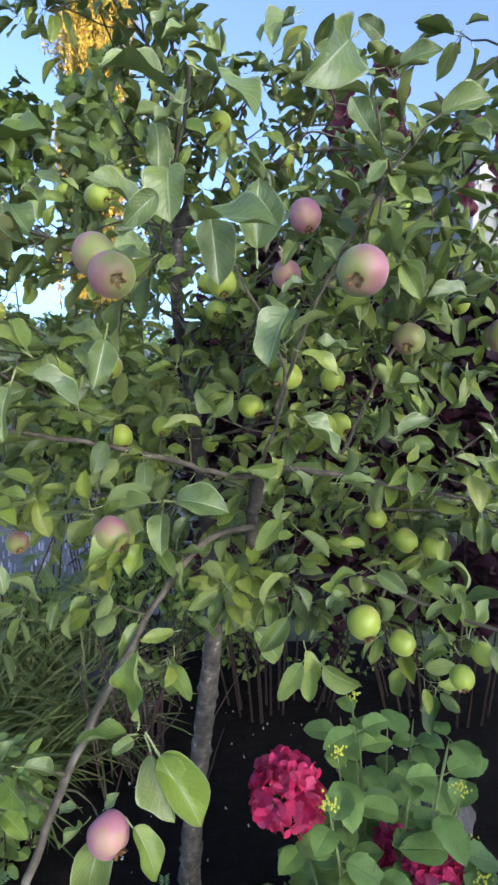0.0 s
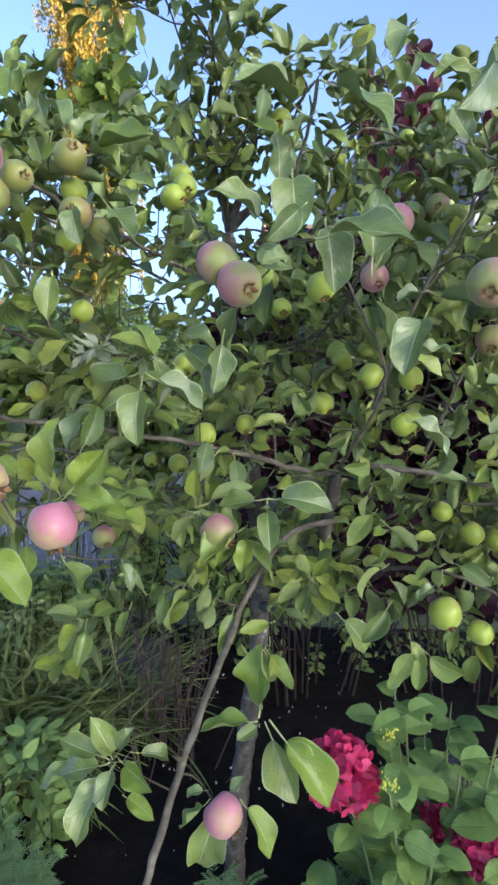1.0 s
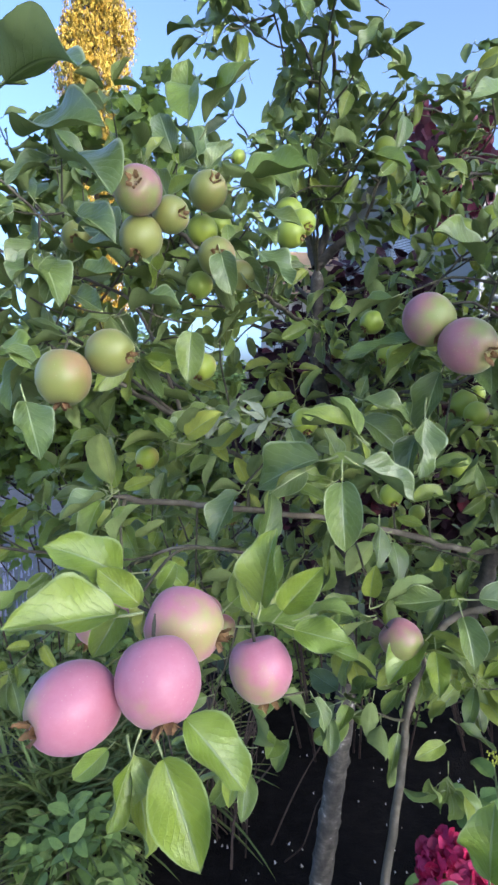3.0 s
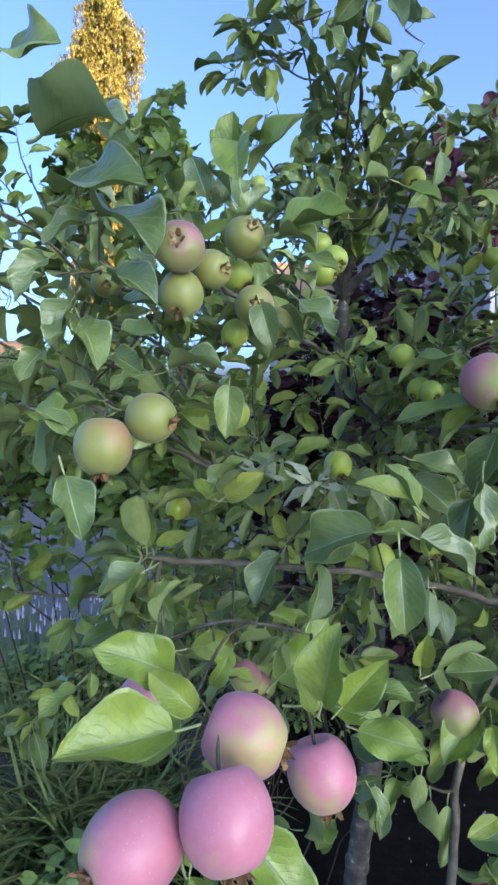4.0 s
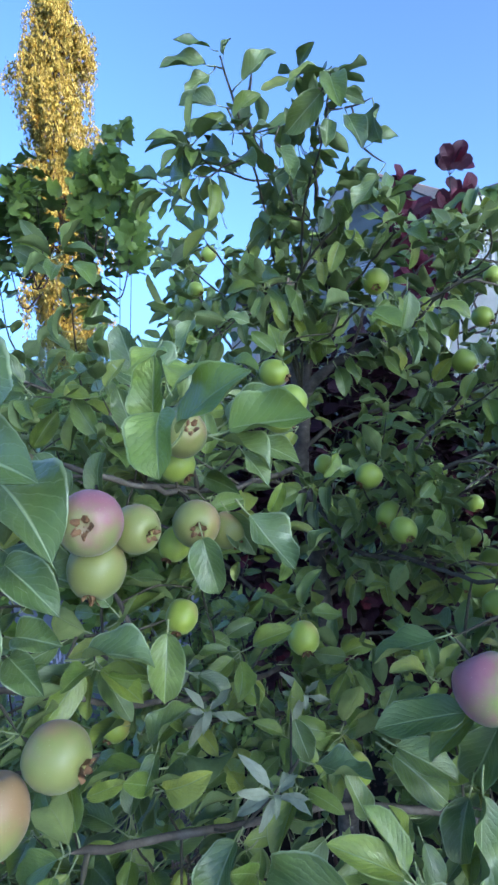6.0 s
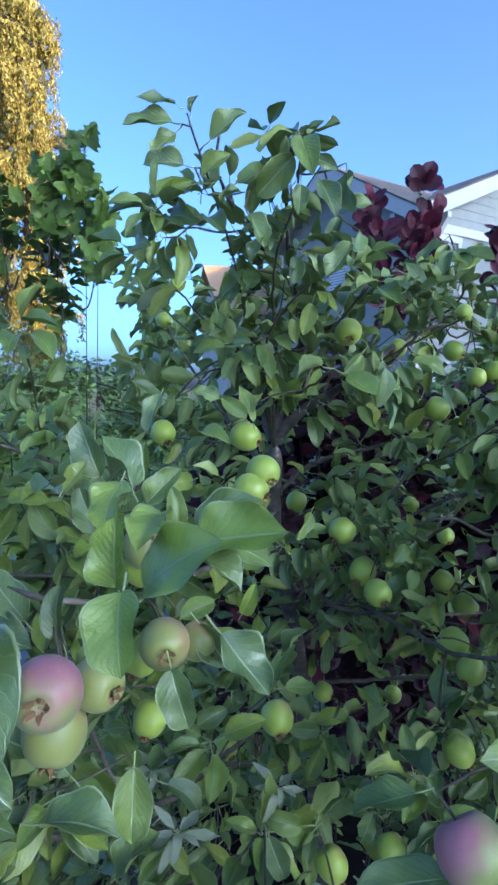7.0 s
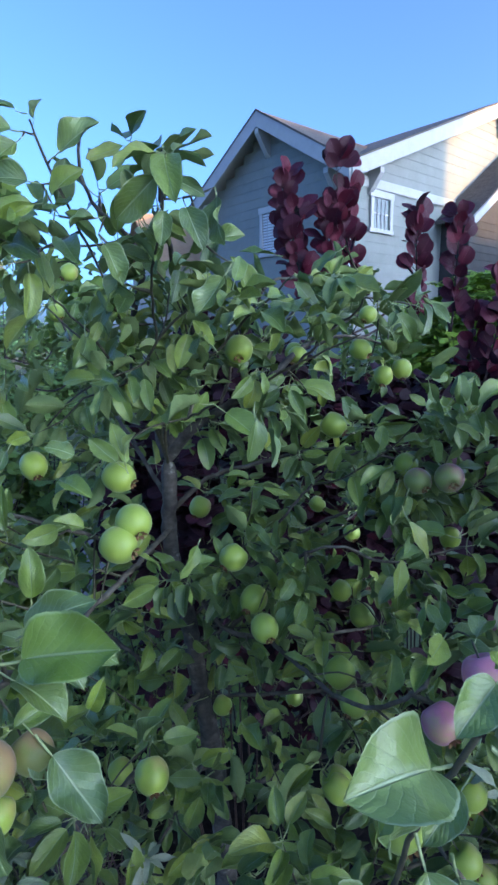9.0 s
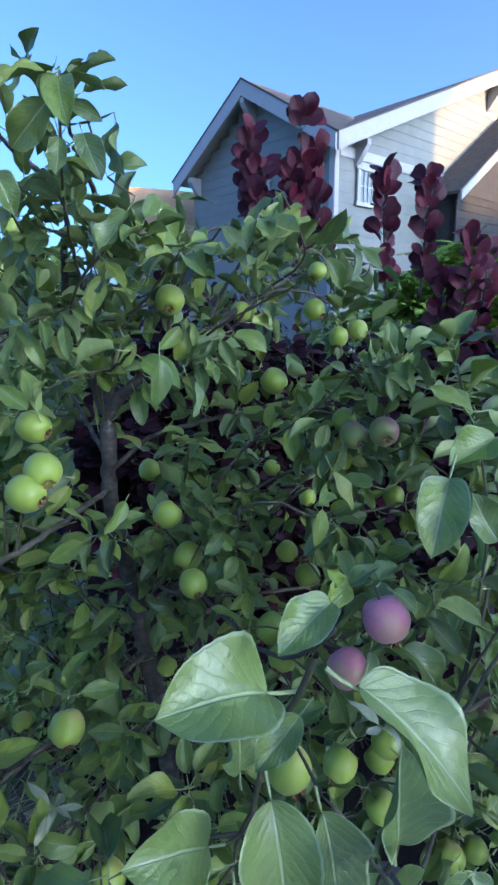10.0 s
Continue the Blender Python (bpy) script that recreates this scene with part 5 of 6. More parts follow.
hero((-0.386, 0.860, 2.016), (-0.366, 0.840, 1.950), (-0.1, -0.9, 0.3), 0, wide=1.06)
hero((-0.367, 0.940, 2.103), (-0.290, 0.930, 2.144), (0.0, -0.5, 0.85), 6, wide=1.14)
hero((-0.413, 0.950, 2.129), (-0.370, 0.950, 2.172), (0.1, -0.8, 0.5), 3, wide=1.06)
hero((-0.365, 0.930, 2.023), (-0.325, 0.920, 1.965), (-0.1, -0.9, 0.3), 2, wide=1.06)
hero((-0.312, 0.970, 1.993), (-0.290, 0.970, 2.036), (0.2, -0.9, 0.3), 5, True, wide=0.90)


NARROW = [blade(0.26, 7, 2, 0.5, c, 0.08, 0.4, 0.15, 0, k) for k, c in enumerate((-0.6, 0.4, 1.0, 1.6))]
YOUNG_MESH = [quad_mesh("young_leaf", *t[:2], [M_DOWNY, M_DOWNY, M_PETIOLE], t[2], t[3]) for t in NARROW]


def young_shoot(x, y, z, count=10, size=0.036):
    """A tuft of narrow downy young leaves at a shoot's end."""
    spur(np.array((x, y, z)))
    for k in range(count):
        g = k * 2.4
        d = (math.cos(g), math.sin(g) - 0.2, 0.9 - 0.16 * k)
        link("young_leaf", YOUNG_MESH[k % 4], apple_tree, "", Matrix(frame_at((x, y, z), d, (0.2, -0.5, 0.8), size * rng.uniform(0.7, 1.2)).tolist()))


young_shoot(-0.261, 1.040, 1.733)
young_shoot(-0.322, 0.764, 1.801)
young_shoot(-0.419, 1.039, 1.772)
young_shoot(-0.385, 0.911, 1.790)
young_shoot(-0.228, 1.567, 1.681)
young_shoot(0.068, 0.819, 1.963, 7)
for at, r in (((-0.035, 0.973, 1.472), 0.03), ((-0.107, 0.893, 1.399), 0.035), ((-0.137, 0.818, 1.353), 0.035), ((-0.163, 0.755, 1.303), 0.04), ((-0.183, 0.711, 1.260), 0.04), ((-0.193, 1.613, 2.144), 0.05), ((-0.187, 1.610, 2.052), 0.04), ((-0.179, 1.607, 1.972), 0.04), ((-0.119, 1.608, 2.197), 0.035), ((-0.052, 1.603, 2.232), 0.03), ((-0.138, 1.574, 1.607), 0.03), ((0.046, 0.993, 1.540), 0.03), ((0.212, 0.925, 1.597), 0.03), ((-0.076, 1.632, 2.072), 0.03), ((0.024, 1.626, 2.101), 0.03)):
    keep_open(*at, r)
# gaps to the smoke bush behind
for at in ((0.496, 2.240, 2.187), (0.731, 2.224, 2.220), (0.903, 2.202, 2.199), (1.127, 2.272, 2.127), (1.214, 2.273, 2.013), (0.825, 2.221, 2.082), (0.639, 2.234, 2.086), (1.022, 2.273, 2.295), (1.161, 2.267, 2.268), (0.847, 2.206, 2.326), (0.379, 2.246, 2.169), (1.244, 2.289, 1.313), (0.958, 2.218, 1.567), (1.192, 2.285, 1.568), (0.742, 2.220, 2.328)):
    keep_open(*at, 0.06, 0.62)
# the sky side above the low right of the crown, where the smoke bush and the house stand clear
for at in ((0.35, 2.60, 2.84), (0.56, 2.60, 2.94), (0.56, 2.60, 2.83), (0.70, 2.60, 2.83), (0.89, 2.60, 2.76), (0.46, 2.60, 2.96), (0.86, 2.60, 2.88), (0.30, 2.60, 2.76), (1.11, 2.60, 2.87), (1.32, 2.60, 2.79), (0.77, 2.60, 2.97), (1.07, 2.60, 2.74)):
    keep_open(*at, 0.062, 1.7, np.array((-0.17, 0.42, 2.35)))
near_leaves = [q for q in near_leaves if stays_open(q[2]) and np.linalg.norm(q[2] - np.array((-0.026, 1.14, 2.563))) > 0.13]
near_leaves.sort(key=lambda q: q[0])
for k, (d, m, spot) in enumerate(near_leaves):
    if k < 240:
        link("leaf", LEAF_MESH[k % 18], apple_tree, "", Matrix(m.tolist()))
    else:
        put(foliage, LEAVES[k % 18], m)
twigs.settle()
tw = link("brushwood", twigs.mesh("brushwood", [M_SHOOT]), apple_tree)
tw["kind"] = "stuff"
fo = link("foliage", foliage.mesh("foliage", [M_LEAF, M_UNDER, M_PETIOLE]), apple_tree)
fo["kind"] = "stuff"


# ---------------------------------------------------------------- hydrangea at the foot of the tree
def hydrangea(x, y, heads, stems, seed, reach, name_label):
    rs = np.random.default_rng(seed)
    plant = empty("hydrangea", (x, y, 0))
    tagged(plant, name_label, "hydrangea")
    tm = [blade(0.66, 14, 6, rs.uniform(0.1, 0.4), rs.uniform(0.2, 1.0), 0.05, rs.uniform(-0.3, 0.3), 0.2, 0.03, k, (0.55, 0.75)) for k in range(6)]
    meshes = [quad_mesh("leaf", *t[:2], [M_HYD, M_UNDER, M_GREENSTEM], t[2], t[3]) for t in tm]
    tops = list(heads)
    for k in range(stems):
        g = rs.uniform(0, 6.28)
        d = rs.uniform(0.1, 1.0) ** 0.7
        tops.append((x + reach[0] * d * math.cos(g), y + reach[1] * d * math.sin(g), reach[2] * rs.uniform(0.45, 1.0) * (1.1 - 0.35 * d)))
    for k, top in enumerate(tops):
        top = np.array(top)
        foot = np.array((x + (top[0] - x) * 0.3, y + (top[1] - y) * 0.3, -0.02))
        path = spline([foot, (foot * 0.45 + top * 0.55) + np.array((0, 0, 0.05)), top], 0.05)
        v, f, uv = tube(path, 0.005, 0.003, 6)
        link("stem", quad_mesh("stem", v, f, [M_GREENSTEM], uv), plant)
        n = len(path)
        for j in range(n // 3, n, 2):
            g = rs.uniform(0, 6.28) if j == n // 3 else g + 1.57
            for s in (0, np.pi):
                out = np.array((math.cos(g + s), math.sin(g + s), rs.uniform(-0.15, 0.5)))
                size = rs.uniform(0.075, 0.125)
                if (path[j] + out * size)[1] < 0.72:
                    continue
                link("leaf", meshes[rs.integers(6)], plant, "", Matrix(frame_at(path[j], out, (0, -0.3, 1), size).tolist()))
        if k < len(heads):
            p = Pile()
            R = 0.078 if k == 0 else 0.058
            for i in range(70):
                zz = 1 - 1.6 * (i + 0.5) / 70
                g = i * 2.39996
                d = np.array((math.sqrt(max(0, 1 - zz * zz)) * math.cos(g), math.sqrt(max(0, 1 - zz * zz)) * math.sin(g), zz))
                c = top + d * R * rs.uniform(0.82, 1.05)
                a = unit(cross(d, (0.3, 0.5, 0.8)))
                b = cross(d, a)
                sp = rs.uniform(0, 1.57)
                for q in range(4):
                    w = sp + q * 1.571
                    t = blade(0.95, 4, 4, rs.uniform(-0.2, 0.3), rs.uniform(-0.6, 0.8), 0.12, 0, 0, 0, i * 4 + q, (0.4, 0.45), 0.01, 0.25)
                    put(p, t, frame_at(c, math.cos(w) * a + math.sin(w) * b + d * rs.uniform(-0.1, 1.3), d + rs.normal(0, 0.5, 3), rs.uniform(0.028, 0.038)), 0)
            link("flower_head", p.mesh("flower_head", [M_PETAL]), plant, "hot pink ruffled flower head")
        elif k % 4 == 0:
            p = Pile()
            for i in range(26):
                c = top + rs.normal(0, 0.011, 3) * (1, 1, 0.5) + np.array((0, 0, 0.012))
                v, f, uv = tube([c, c + (0, 0, 0.003), c + (0, 0, 0.006)], 0.0026, 0.003, 5)
                p.add(v, f, uv)
            link("bud_cluster", p.mesh("bud_cluster", [M_BUD]), plant, "yellow-green flower buds")
    return plant


hydrangea(0.42, 1.35, [(0.135, 1.29, 0.72), (0.44, 1.38, 0.46), (0.50, 1.24, 0.57)], 30, 3, (0.38, 0.42, 0.98), "hydrangea bush with hot pink flower heads and broad green leaves")
hydrangea(0.85, 1.0, [], 18, 5, (0.34, 0.28, 1.05), "leafy hydrangea bush with small yellow-green buds")


def marigold(x, y, h, seed):
    rs = np.random.default_rng(seed)
    plant = empty("marigold", (x, y, 0))
    tagged(plant, "low marigold plant with feathery green leaves in dark soil", "marigold", "marigolds in the bed")
    fe = Pile()
    for k in range(9):
        g = k * 2.4
        top = np.array((x + 0.07 * math.cos(g) * rs.uniform(0.4, 1), y + 0.07 * math.sin(g) * rs.uniform(0.4, 1), h * rs.uniform(0.6, 1)))
        path = spline([(x, y, 0), ((x + top[0]) / 2, (y + top[1]) / 2, top[2] * 0.6), top], 0.02)
        v, f, uv = tube(path, 0.003, 0.0018, 5)
        link("stem", quad_mesh("stem", v, f, [M_GREENSTEM], uv), plant)
        for j in range(2, len(path), 1):
            for s in (0, np.pi):
                w = j * 1.3 + s
                d = unit((math.cos(w), math.sin(w), 0.35))
                sp = spline([path[j], path[j] + d * 0.03, path[j] + d * 0.058 + np.array((0, 0, -0.008))], 0.008)
                for q in range(1, len(sp)):
                    for e in (-1, 1):
                        side = unit(cross(d, (0, 0, 1))) * e + d * 0.9
                        put(fe, blade(0.24, 3, 2, 0.3, 0.4, 0, 0, 0, 0, q), frame_at(sp[q], side, (0, 0, 1), 0.022), 0)
    fo = link("leaves", fe.mesh("leaves", [M_MARI]), plant)
    fo["kind"] = "stuff"


for k, (x, y, h) in enumerate([(0.16, 1.45, 0.27), (0.28, 1.32, 0.3), (-0.16, 1.42, 0.24), (-0.80, 1.50, 0.22), (-0.62, 1.35, 0.2), (-0.95, 1.62, 0.2), (0.05, 1.2, 0.15), (-0.45, 1.2, 0.16)]):
    marigold(x, y, h, 20 + k)


# ---------------------------------------------------------------- twiggy shrub and grasses behind
def twig_shrub(x, y, h, stems, seed):
    rs = np.random.default_rng(seed)
    plant = empty("twig_shrub", (x, y, 0))
    tagged(plant, "shrub of many bare reddish-brown stems rising from the soil", "shrub")
    for k in range(stems):
        g = rs.uniform(0, 6.28)
        b = np.array((x + 0.10 * rs.normal(), y + 0.08 * rs.normal(), -0.02))
        lean = rs.uniform(0.02, 0.30)
        t = b + np.array((lean * math.cos(g), lean * math.sin(g), h * rs.uniform(0.6, 1.1)))
        v, f, uv = tube(spline([b, b * 0.65 + t * 0.35 + rs.normal(0, 0.03, 3), b * 0.3 + t * 0.7 + rs.normal(0, 0.035, 3), t], 0.05), rs.uniform(0.0025, 0.006), 0.0015, 6, 0.08, 0.05)
        link("stem", quad_mesh("stem", v, f, [M_TWIG], uv), plant)
    return plant


twig_shrub(-0.47, 2.28, 0.74, 44, 31)


def grass(x, y, h, blades, seed, spread=0.14, label="arching clump of narrow green and straw grass"):
    rs = np.random.default_rng(seed)
    p = Pile()
    for k in range(blades):
        g = rs.uniform(0, 6.28)
        d = np.array((math.cos(g), math.sin(g), rs.uniform(0.5, 2.2)))
        b = np.array((x + spread * 0.4 * rs.normal(), y + spread * 0.4 * rs.normal(), -0.01))
        t = blade(rs.uniform(0.018, 0.03), 7, 2, 0.6, rs.uniform(0.3, 1.6), 0, rs.uniform(-1, 1), 0, 0, k, (0.2, 0.7))
        put(p, t, frame_at(b, d, (-d[0], -d[1], 1), h * rs.uniform(0.6, 1.1)), 0)
    ob = link("grass_clump", p.mesh("grass_clump", [M_GRASS]))
    tagged(ob, label, "grass", "grass clumps by the drive", "stuff")


for k, (x, y, h) in enumerate([(-1.15, 2.5, 0.5), (-1.4, 2.75, 0.55), (-1.0, 2.75, 0.45), (-1.65, 2.9, 0.5), (-1.3, 3.05, 0.5), (-1.75, 2.55, 0.45), (-0.95, 2.3, 0.45), (-1.05, 2.12, 0.5), (-0.8, 2.5, 0.5), (-1.25, 2.28, 0.55), (-0.9, 2.7, 0.5)]):
    grass(x, y, h * 1.2, 260, 40 + k, 0.18)


def lavender(x, y, seed):
    rs = np.random.default_rng(seed)
    plant = empty("lavender_bush", (x, y, 0))
    tagged(plant, "lavender bush with pale blue flower spikes beside the drive", "lavender", "lavender along the drive")
    st, fl = Pile(), Pile()
    for k in range(90):
        g, l = rs.uniform(0, 6.28), rs.uniform(0.02, 0.34)
        t = np.array((x + l * math.cos(g), y + l * math.sin(g), rs.uniform(0.45, 0.72) - l * 0.3))
        b = np.array((x + 0.3 * l * math.cos(g), y + 0.3 * l * math.sin(g), 0))
        v, f, uv = tube([b, (b + t) / 2 + (0, 0, 0.05), t], 0.002, 0.0015, 4)
        st.add(v, f, uv)
        for j in range(6):
            put(st, blade(0.12, 3, 2, 0.3, 0.2, 0, 0, 0, 0, j), frame_at(b + (t - b) * rs.uniform(0.1, 0.75), rs.normal(0, 1, 3) + np.array((0, 0, 1)), (0, 0, 1), 0.05), 0)
        v, f, uv = tube([t - (0, 0, 0.005), t + (0, 0, 0.02), t + (0, 0, 0.05)], 0.007, 0.004, 5, 0.3)
        fl.add(v, f, uv)
    link("greenery", st.mesh("greenery", [M_SHRUB]), plant)["kind"] = "stuff"
    link("flower_mass", fl.mesh("flower_mass", [M_LAV]), plant, "pale blue flower spikes")["kind"] = "stuff"


for k, (x, y) in enumerate([(-1.35, 3.65), (-1.9, 3.6), (-0.85, 3.7), (-2.5, 3.7)]):
    lavender(x, y, 60 + k)


# ---------------------------------------------------------------- leafy bushes
def crown_bush(name, label, category, x, y, z0, size, shoots, mats, tmpl, leaf, seed, group="", singles=0, stem=M_REDSTEM, upright=0.6, spires=(), young=None):
    """A bush of shoots that carry whorls of leaves; the first of them single parts, the rest joined."""
    rs = np.random.default_rng(seed)
    plant = empty(name, (x, y, 0))
    tagged(plant, label, category, group)
    stems, rest, made = Pile(), Pile(), 0
    tips = Pile()
    meshes = [quad_mesh("leaf", *t[:2], young or mats, t[2], t[3]) for t in tmpl]
    ends = [(np.array(s), 0.36) for s in spires]
    for k in range(shoots):
        d = rs.normal(0, 1, 3)
        d = d / np.linalg.norm(d) * rs.uniform(0.55, 1.0) ** 0.4
        d[2] = abs(d[2]) if rs.random() < 0.7 else d[2]
        ends.append((np.array((x, y, z0)) + d * size, rs.uniform(0.2, 0.45)))
    for k, (tip, run) in enumerate(ends):
        root = np.array((x + (tip[0] - x) * 0.5, y + (tip[1] - y) * 0.5, 0.0 if k % 12 == 0 else max(tip[2] * 0.6, tip[2] - 0.4)))
        mid = root * 0.4 + tip * 0.6 + np.array((0, 0, -0.1 * tip[2]))
        path = spline([root, mid, tip - (0, 0, run * 0.4), tip + np.array((0, 0, 0.02))], 0.04)
        v, f, uv = tube(path, 0.006, 0.0015, 5, 0.05)
        stems.add(v, f, uv)
        m = int(run / 0.035)
        for j in range(max(2, len(path) - m), len(path)):
            for q in range(4 if k < len(spires) else 3):
                g = j * 2.4 + q * 2.1
                t = unit(path[min(j, len(path) - 1)] - path[j - 2])
                a = unit(cross(t, (0.2, 0.4, 0.9)))
                b = cross(t, a)
                tall = k < len(spires)
                d = unit(math.cos(g) * a + math.sin(g) * b + t * rs.uniform(0.5 if tall else 0, 1.6 if tall else upright) + (0, 0, rs.uniform(0, 0.5) if tall else rs.uniform(-0.5, 0.2)))
                mm = frame_at(path[j], d, unit((np.array((0, -0.9, 0.3)) if tall else np.array((0, -0.3, 0.9))) + rs.normal(0, 0.4, 3)), leaf * rs.uniform(0.65, 1.15) * (0.86 if tall else 1.0))
                if made < singles:
                    link("leaf", meshes[made % len(meshes)], plant, "", Matrix(mm.tolist()))
                else:
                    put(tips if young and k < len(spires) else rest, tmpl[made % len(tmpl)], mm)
                made += 1
    link("branchwork", stems.mesh("branchwork", [stem]), plant)["kind"] = "stuff"
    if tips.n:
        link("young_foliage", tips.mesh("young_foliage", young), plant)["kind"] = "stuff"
    link("foliage", rest.mesh("foliage", mats), plant)["kind"] = "stuff"
    return plant


ROUND = [blade(0.85, 7, 4, f, c, 0.03, 0.2, 0.35, 0, k, (0.5, 0.5), tip=0.05) for k, (f, c) in enumerate([(0.1, 0.3), (0.3, 0.5), (0.2, 0.0), (0.05, 0.7)])]
LOBED = [blade(1.15, 20, 4, f, c, 0.05, t, 0.5, 0, k, outline=lobed) for k, (f, c, t) in enumerate([(0.1, 0.4, 0.2), (0.25, 0.7, -0.2), (0.15, 0.2, 0.0), (0.3, 0.9, 0.3)])]
OVAL = [blade(0.5, 5, 2, f, c, 0.03, 0, 0.15, 0, k) for k, (f, c) in enumerate([(0.2, 0.4), (0.4, 0.8), (0.1, 0.1)])]



def pinnate(curl, seed):
    """A compound leaf of length 1: paired oval leaflets along a thin stalk."""
    rs = np.random.default_rng(seed)
    pile = Pile()
    stalk = spline([(0, 0, 0), (0, 0.5, 0.06 - 0.1 * curl), (0, 1, -0.25 * curl)], 0.12)
    v, f, uv = tube(stalk, 0.012, 0.006, 4)
    pile.add(v, f, uv, 2)
    leaflet = blade(0.48, 4, 2, 0.15, 0.3, 0.02, 0, 0.06, 0, seed)
    for k in range(7):
        c = stalk[min(len(stalk) - 1, int((0.16 + 0.13 * k) * (len(stalk) - 1)))]
        for s in (-1, 1):
            put(pile, leaflet, frame_at(c, (s, 0.35 + 0.05 * k, rs.uniform(-0.2, 0.1)), (0, 0, 1), 0.30 - 0.02 * abs(k - 3)))
    put(pile, leaflet, frame_at(stalk[-1], (0, 1, -0.2), (0, 0, 1), 0.26))
    return np.concatenate(pile.v), np.concatenate(pile.f), np.concatenate(pile.u), np.concatenate(pile.i).astype(int)


PINNATE = [pinnate(c, k) for k, c in enumerate((0.2, 0.6, 1.0))]

crown_bush("smoke_bush", "smoke bush with round dark purple leaves behind the apple tree", "smoke bush", 1.15, 2.82, 1.42, np.array((1.0, 0.42, 0.85)), 330, [M_SMOKE_SHADED, M_SMOKE_U, M_REDSTEM], ROUND, 0.088, 71, "", 260, M_REDSTEM, 0.8,
           [(0.561, 2.620, 3.012), (0.618, 2.670, 2.905), (0.378, 2.720, 2.955), (0.392, 2.620, 2.825), (0.926, 2.670, 2.823), (1.142, 2.720, 2.836), (1.295, 2.620, 2.591), (1.409, 2.670, 2.544), (1.236, 2.720, 2.440), (0.529, 2.620, 2.830)], [M_SMOKE_YOUNG_LIT, M_SMOKE_U, M_REDSTEM])
crown_bush("smoke_bush", "low purple smoke bush seen between apple branches", "smoke bush", 0.20, 2.75, 1.45, np.array((0.62, 0.3, 1.0)), 190, [M_SMOKE_SHADED, M_SMOKE_U, M_REDSTEM], ROUND, 0.072, 72, "", 40, M_REDSTEM, 0.8)
crown_bush("lobed_leaf_shrub", "tall shrub with lobed maple-like green leaves on thin upright stems", "shrub", -1.30, 3.9, 3.2, np.array((0.42, 0.25, 0.42)), 13, [M_MAPLE, M_MAPLE_U, M_GREENSTEM], LOBED, 0.115, 73, "", 250, M_REDSTEM, 0.5,
           [(-0.930, 3.644, 3.527), (-1.002, 3.699, 3.450), (-1.154, 3.754, 3.457), (-0.874, 3.657, 3.193), (-0.580, 3.668, 2.684), (-0.462, 3.570, 2.529), (-1.511, 3.774, 3.265)])
crown_bush("lobed_leaf_shrub", "lower shrub with lobed green leaves filling the gap", "shrub", -1.3, 3.1, 1.45, np.array((0.8, 0.35, 0.6)), 80, [M_MAPLE, M_MAPLE_U, M_GREENSTEM], LOBED, 0.09, 74, "", 60, M_REDSTEM, 0.5)
crown_bush("green_shrub", "dense dark green shrub beside the drive", "shrub", -0.75, 3.3, 1.2, np.array((0.5, 0.3, 0.75)), 80, [M_SHRUB, M_UNDER, M_GREENSTEM], OVAL, 0.055, 75)
crown_bush("green_shrub", "dense dark green shrub in the shade behind", "shrub", 0.35, 3.2, 0.45, np.array((0.95, 0.3, 0.7)), 170, [M_SHRUB, M_UNDER, M_GREENSTEM], OVAL, 0.06, 76)
crown_bush("green_shrub", "soft feathery green shrub above the grasses", "shrub", -1.3, 2.85, 0.2, np.array((0.4, 0.2, 0.22)), 60, [M_GRASS, M_UNDER, M_GREENSTEM], OVAL, 0.05, 78)
crown_bush("green_shrub", "dense low green shrub closing the back of the bed", "shrub", -0.45, 3.25, 0.45, np.array((0.55, 0.25, 0.55)), 120, [M_SHRUB, M_UNDER, M_GREENSTEM], OVAL, 0.06, 87)
crown_bush("green_shrub", "leafy green shrub between grasses and lavender", "shrub", -1.35, 3.2, 0.3, np.array((0.5, 0.2, 0.22)), 70, [M_SHRUB, M_UNDER, M_GREENSTEM], OVAL, 0.06, 88)
crown_bush("green_shrub", "low green leafy plant at the edge of the bed", "shrub", -0.95, 1.9, 0.12, np.array((0.22, 0.22, 0.2)), 34, [M_SHRUB, M_UNDER, M_GREENSTEM], OVAL, 0.08, 79)
crown_bush("locust_shrub", "bright yellow-green leafy shrub below the house", "shrub", 2.38, 4.3, 2.05, np.array((0.62, 0.45, 0.78)), 150, [M_LOCUST, M_LOCUST, M_GREENSTEM], PINNATE, 0.24, 77)
for k, (x, y, w, h) in enumerate([(-3.2, 10.5, 1.8, 1.1), (-6.0, 11.0, 2.0, 1.5), (-0.8, 11.5, 1.6, 1.2), (1.6, 10.5, 1.5, 1.4), (-9.0, 12.0, 2.4, 1.8), (4.0, 9.5, 1.4, 1.4), (-3.0, 13.0, 1.7, 1.7), (-5.6, 13.5, 1.8, 1.75)]):
    crown_bush("hedge_shrub", "rounded green hedge shrub beyond the drive", "hedge", x, y, h * 0.8, np.array((w, 0.9, h)), 150, [M_SHRUB, M_UNDER, M_GREENSTEM], OVAL, 0.16, 80 + k, "hedge shrubs beyond the drive")


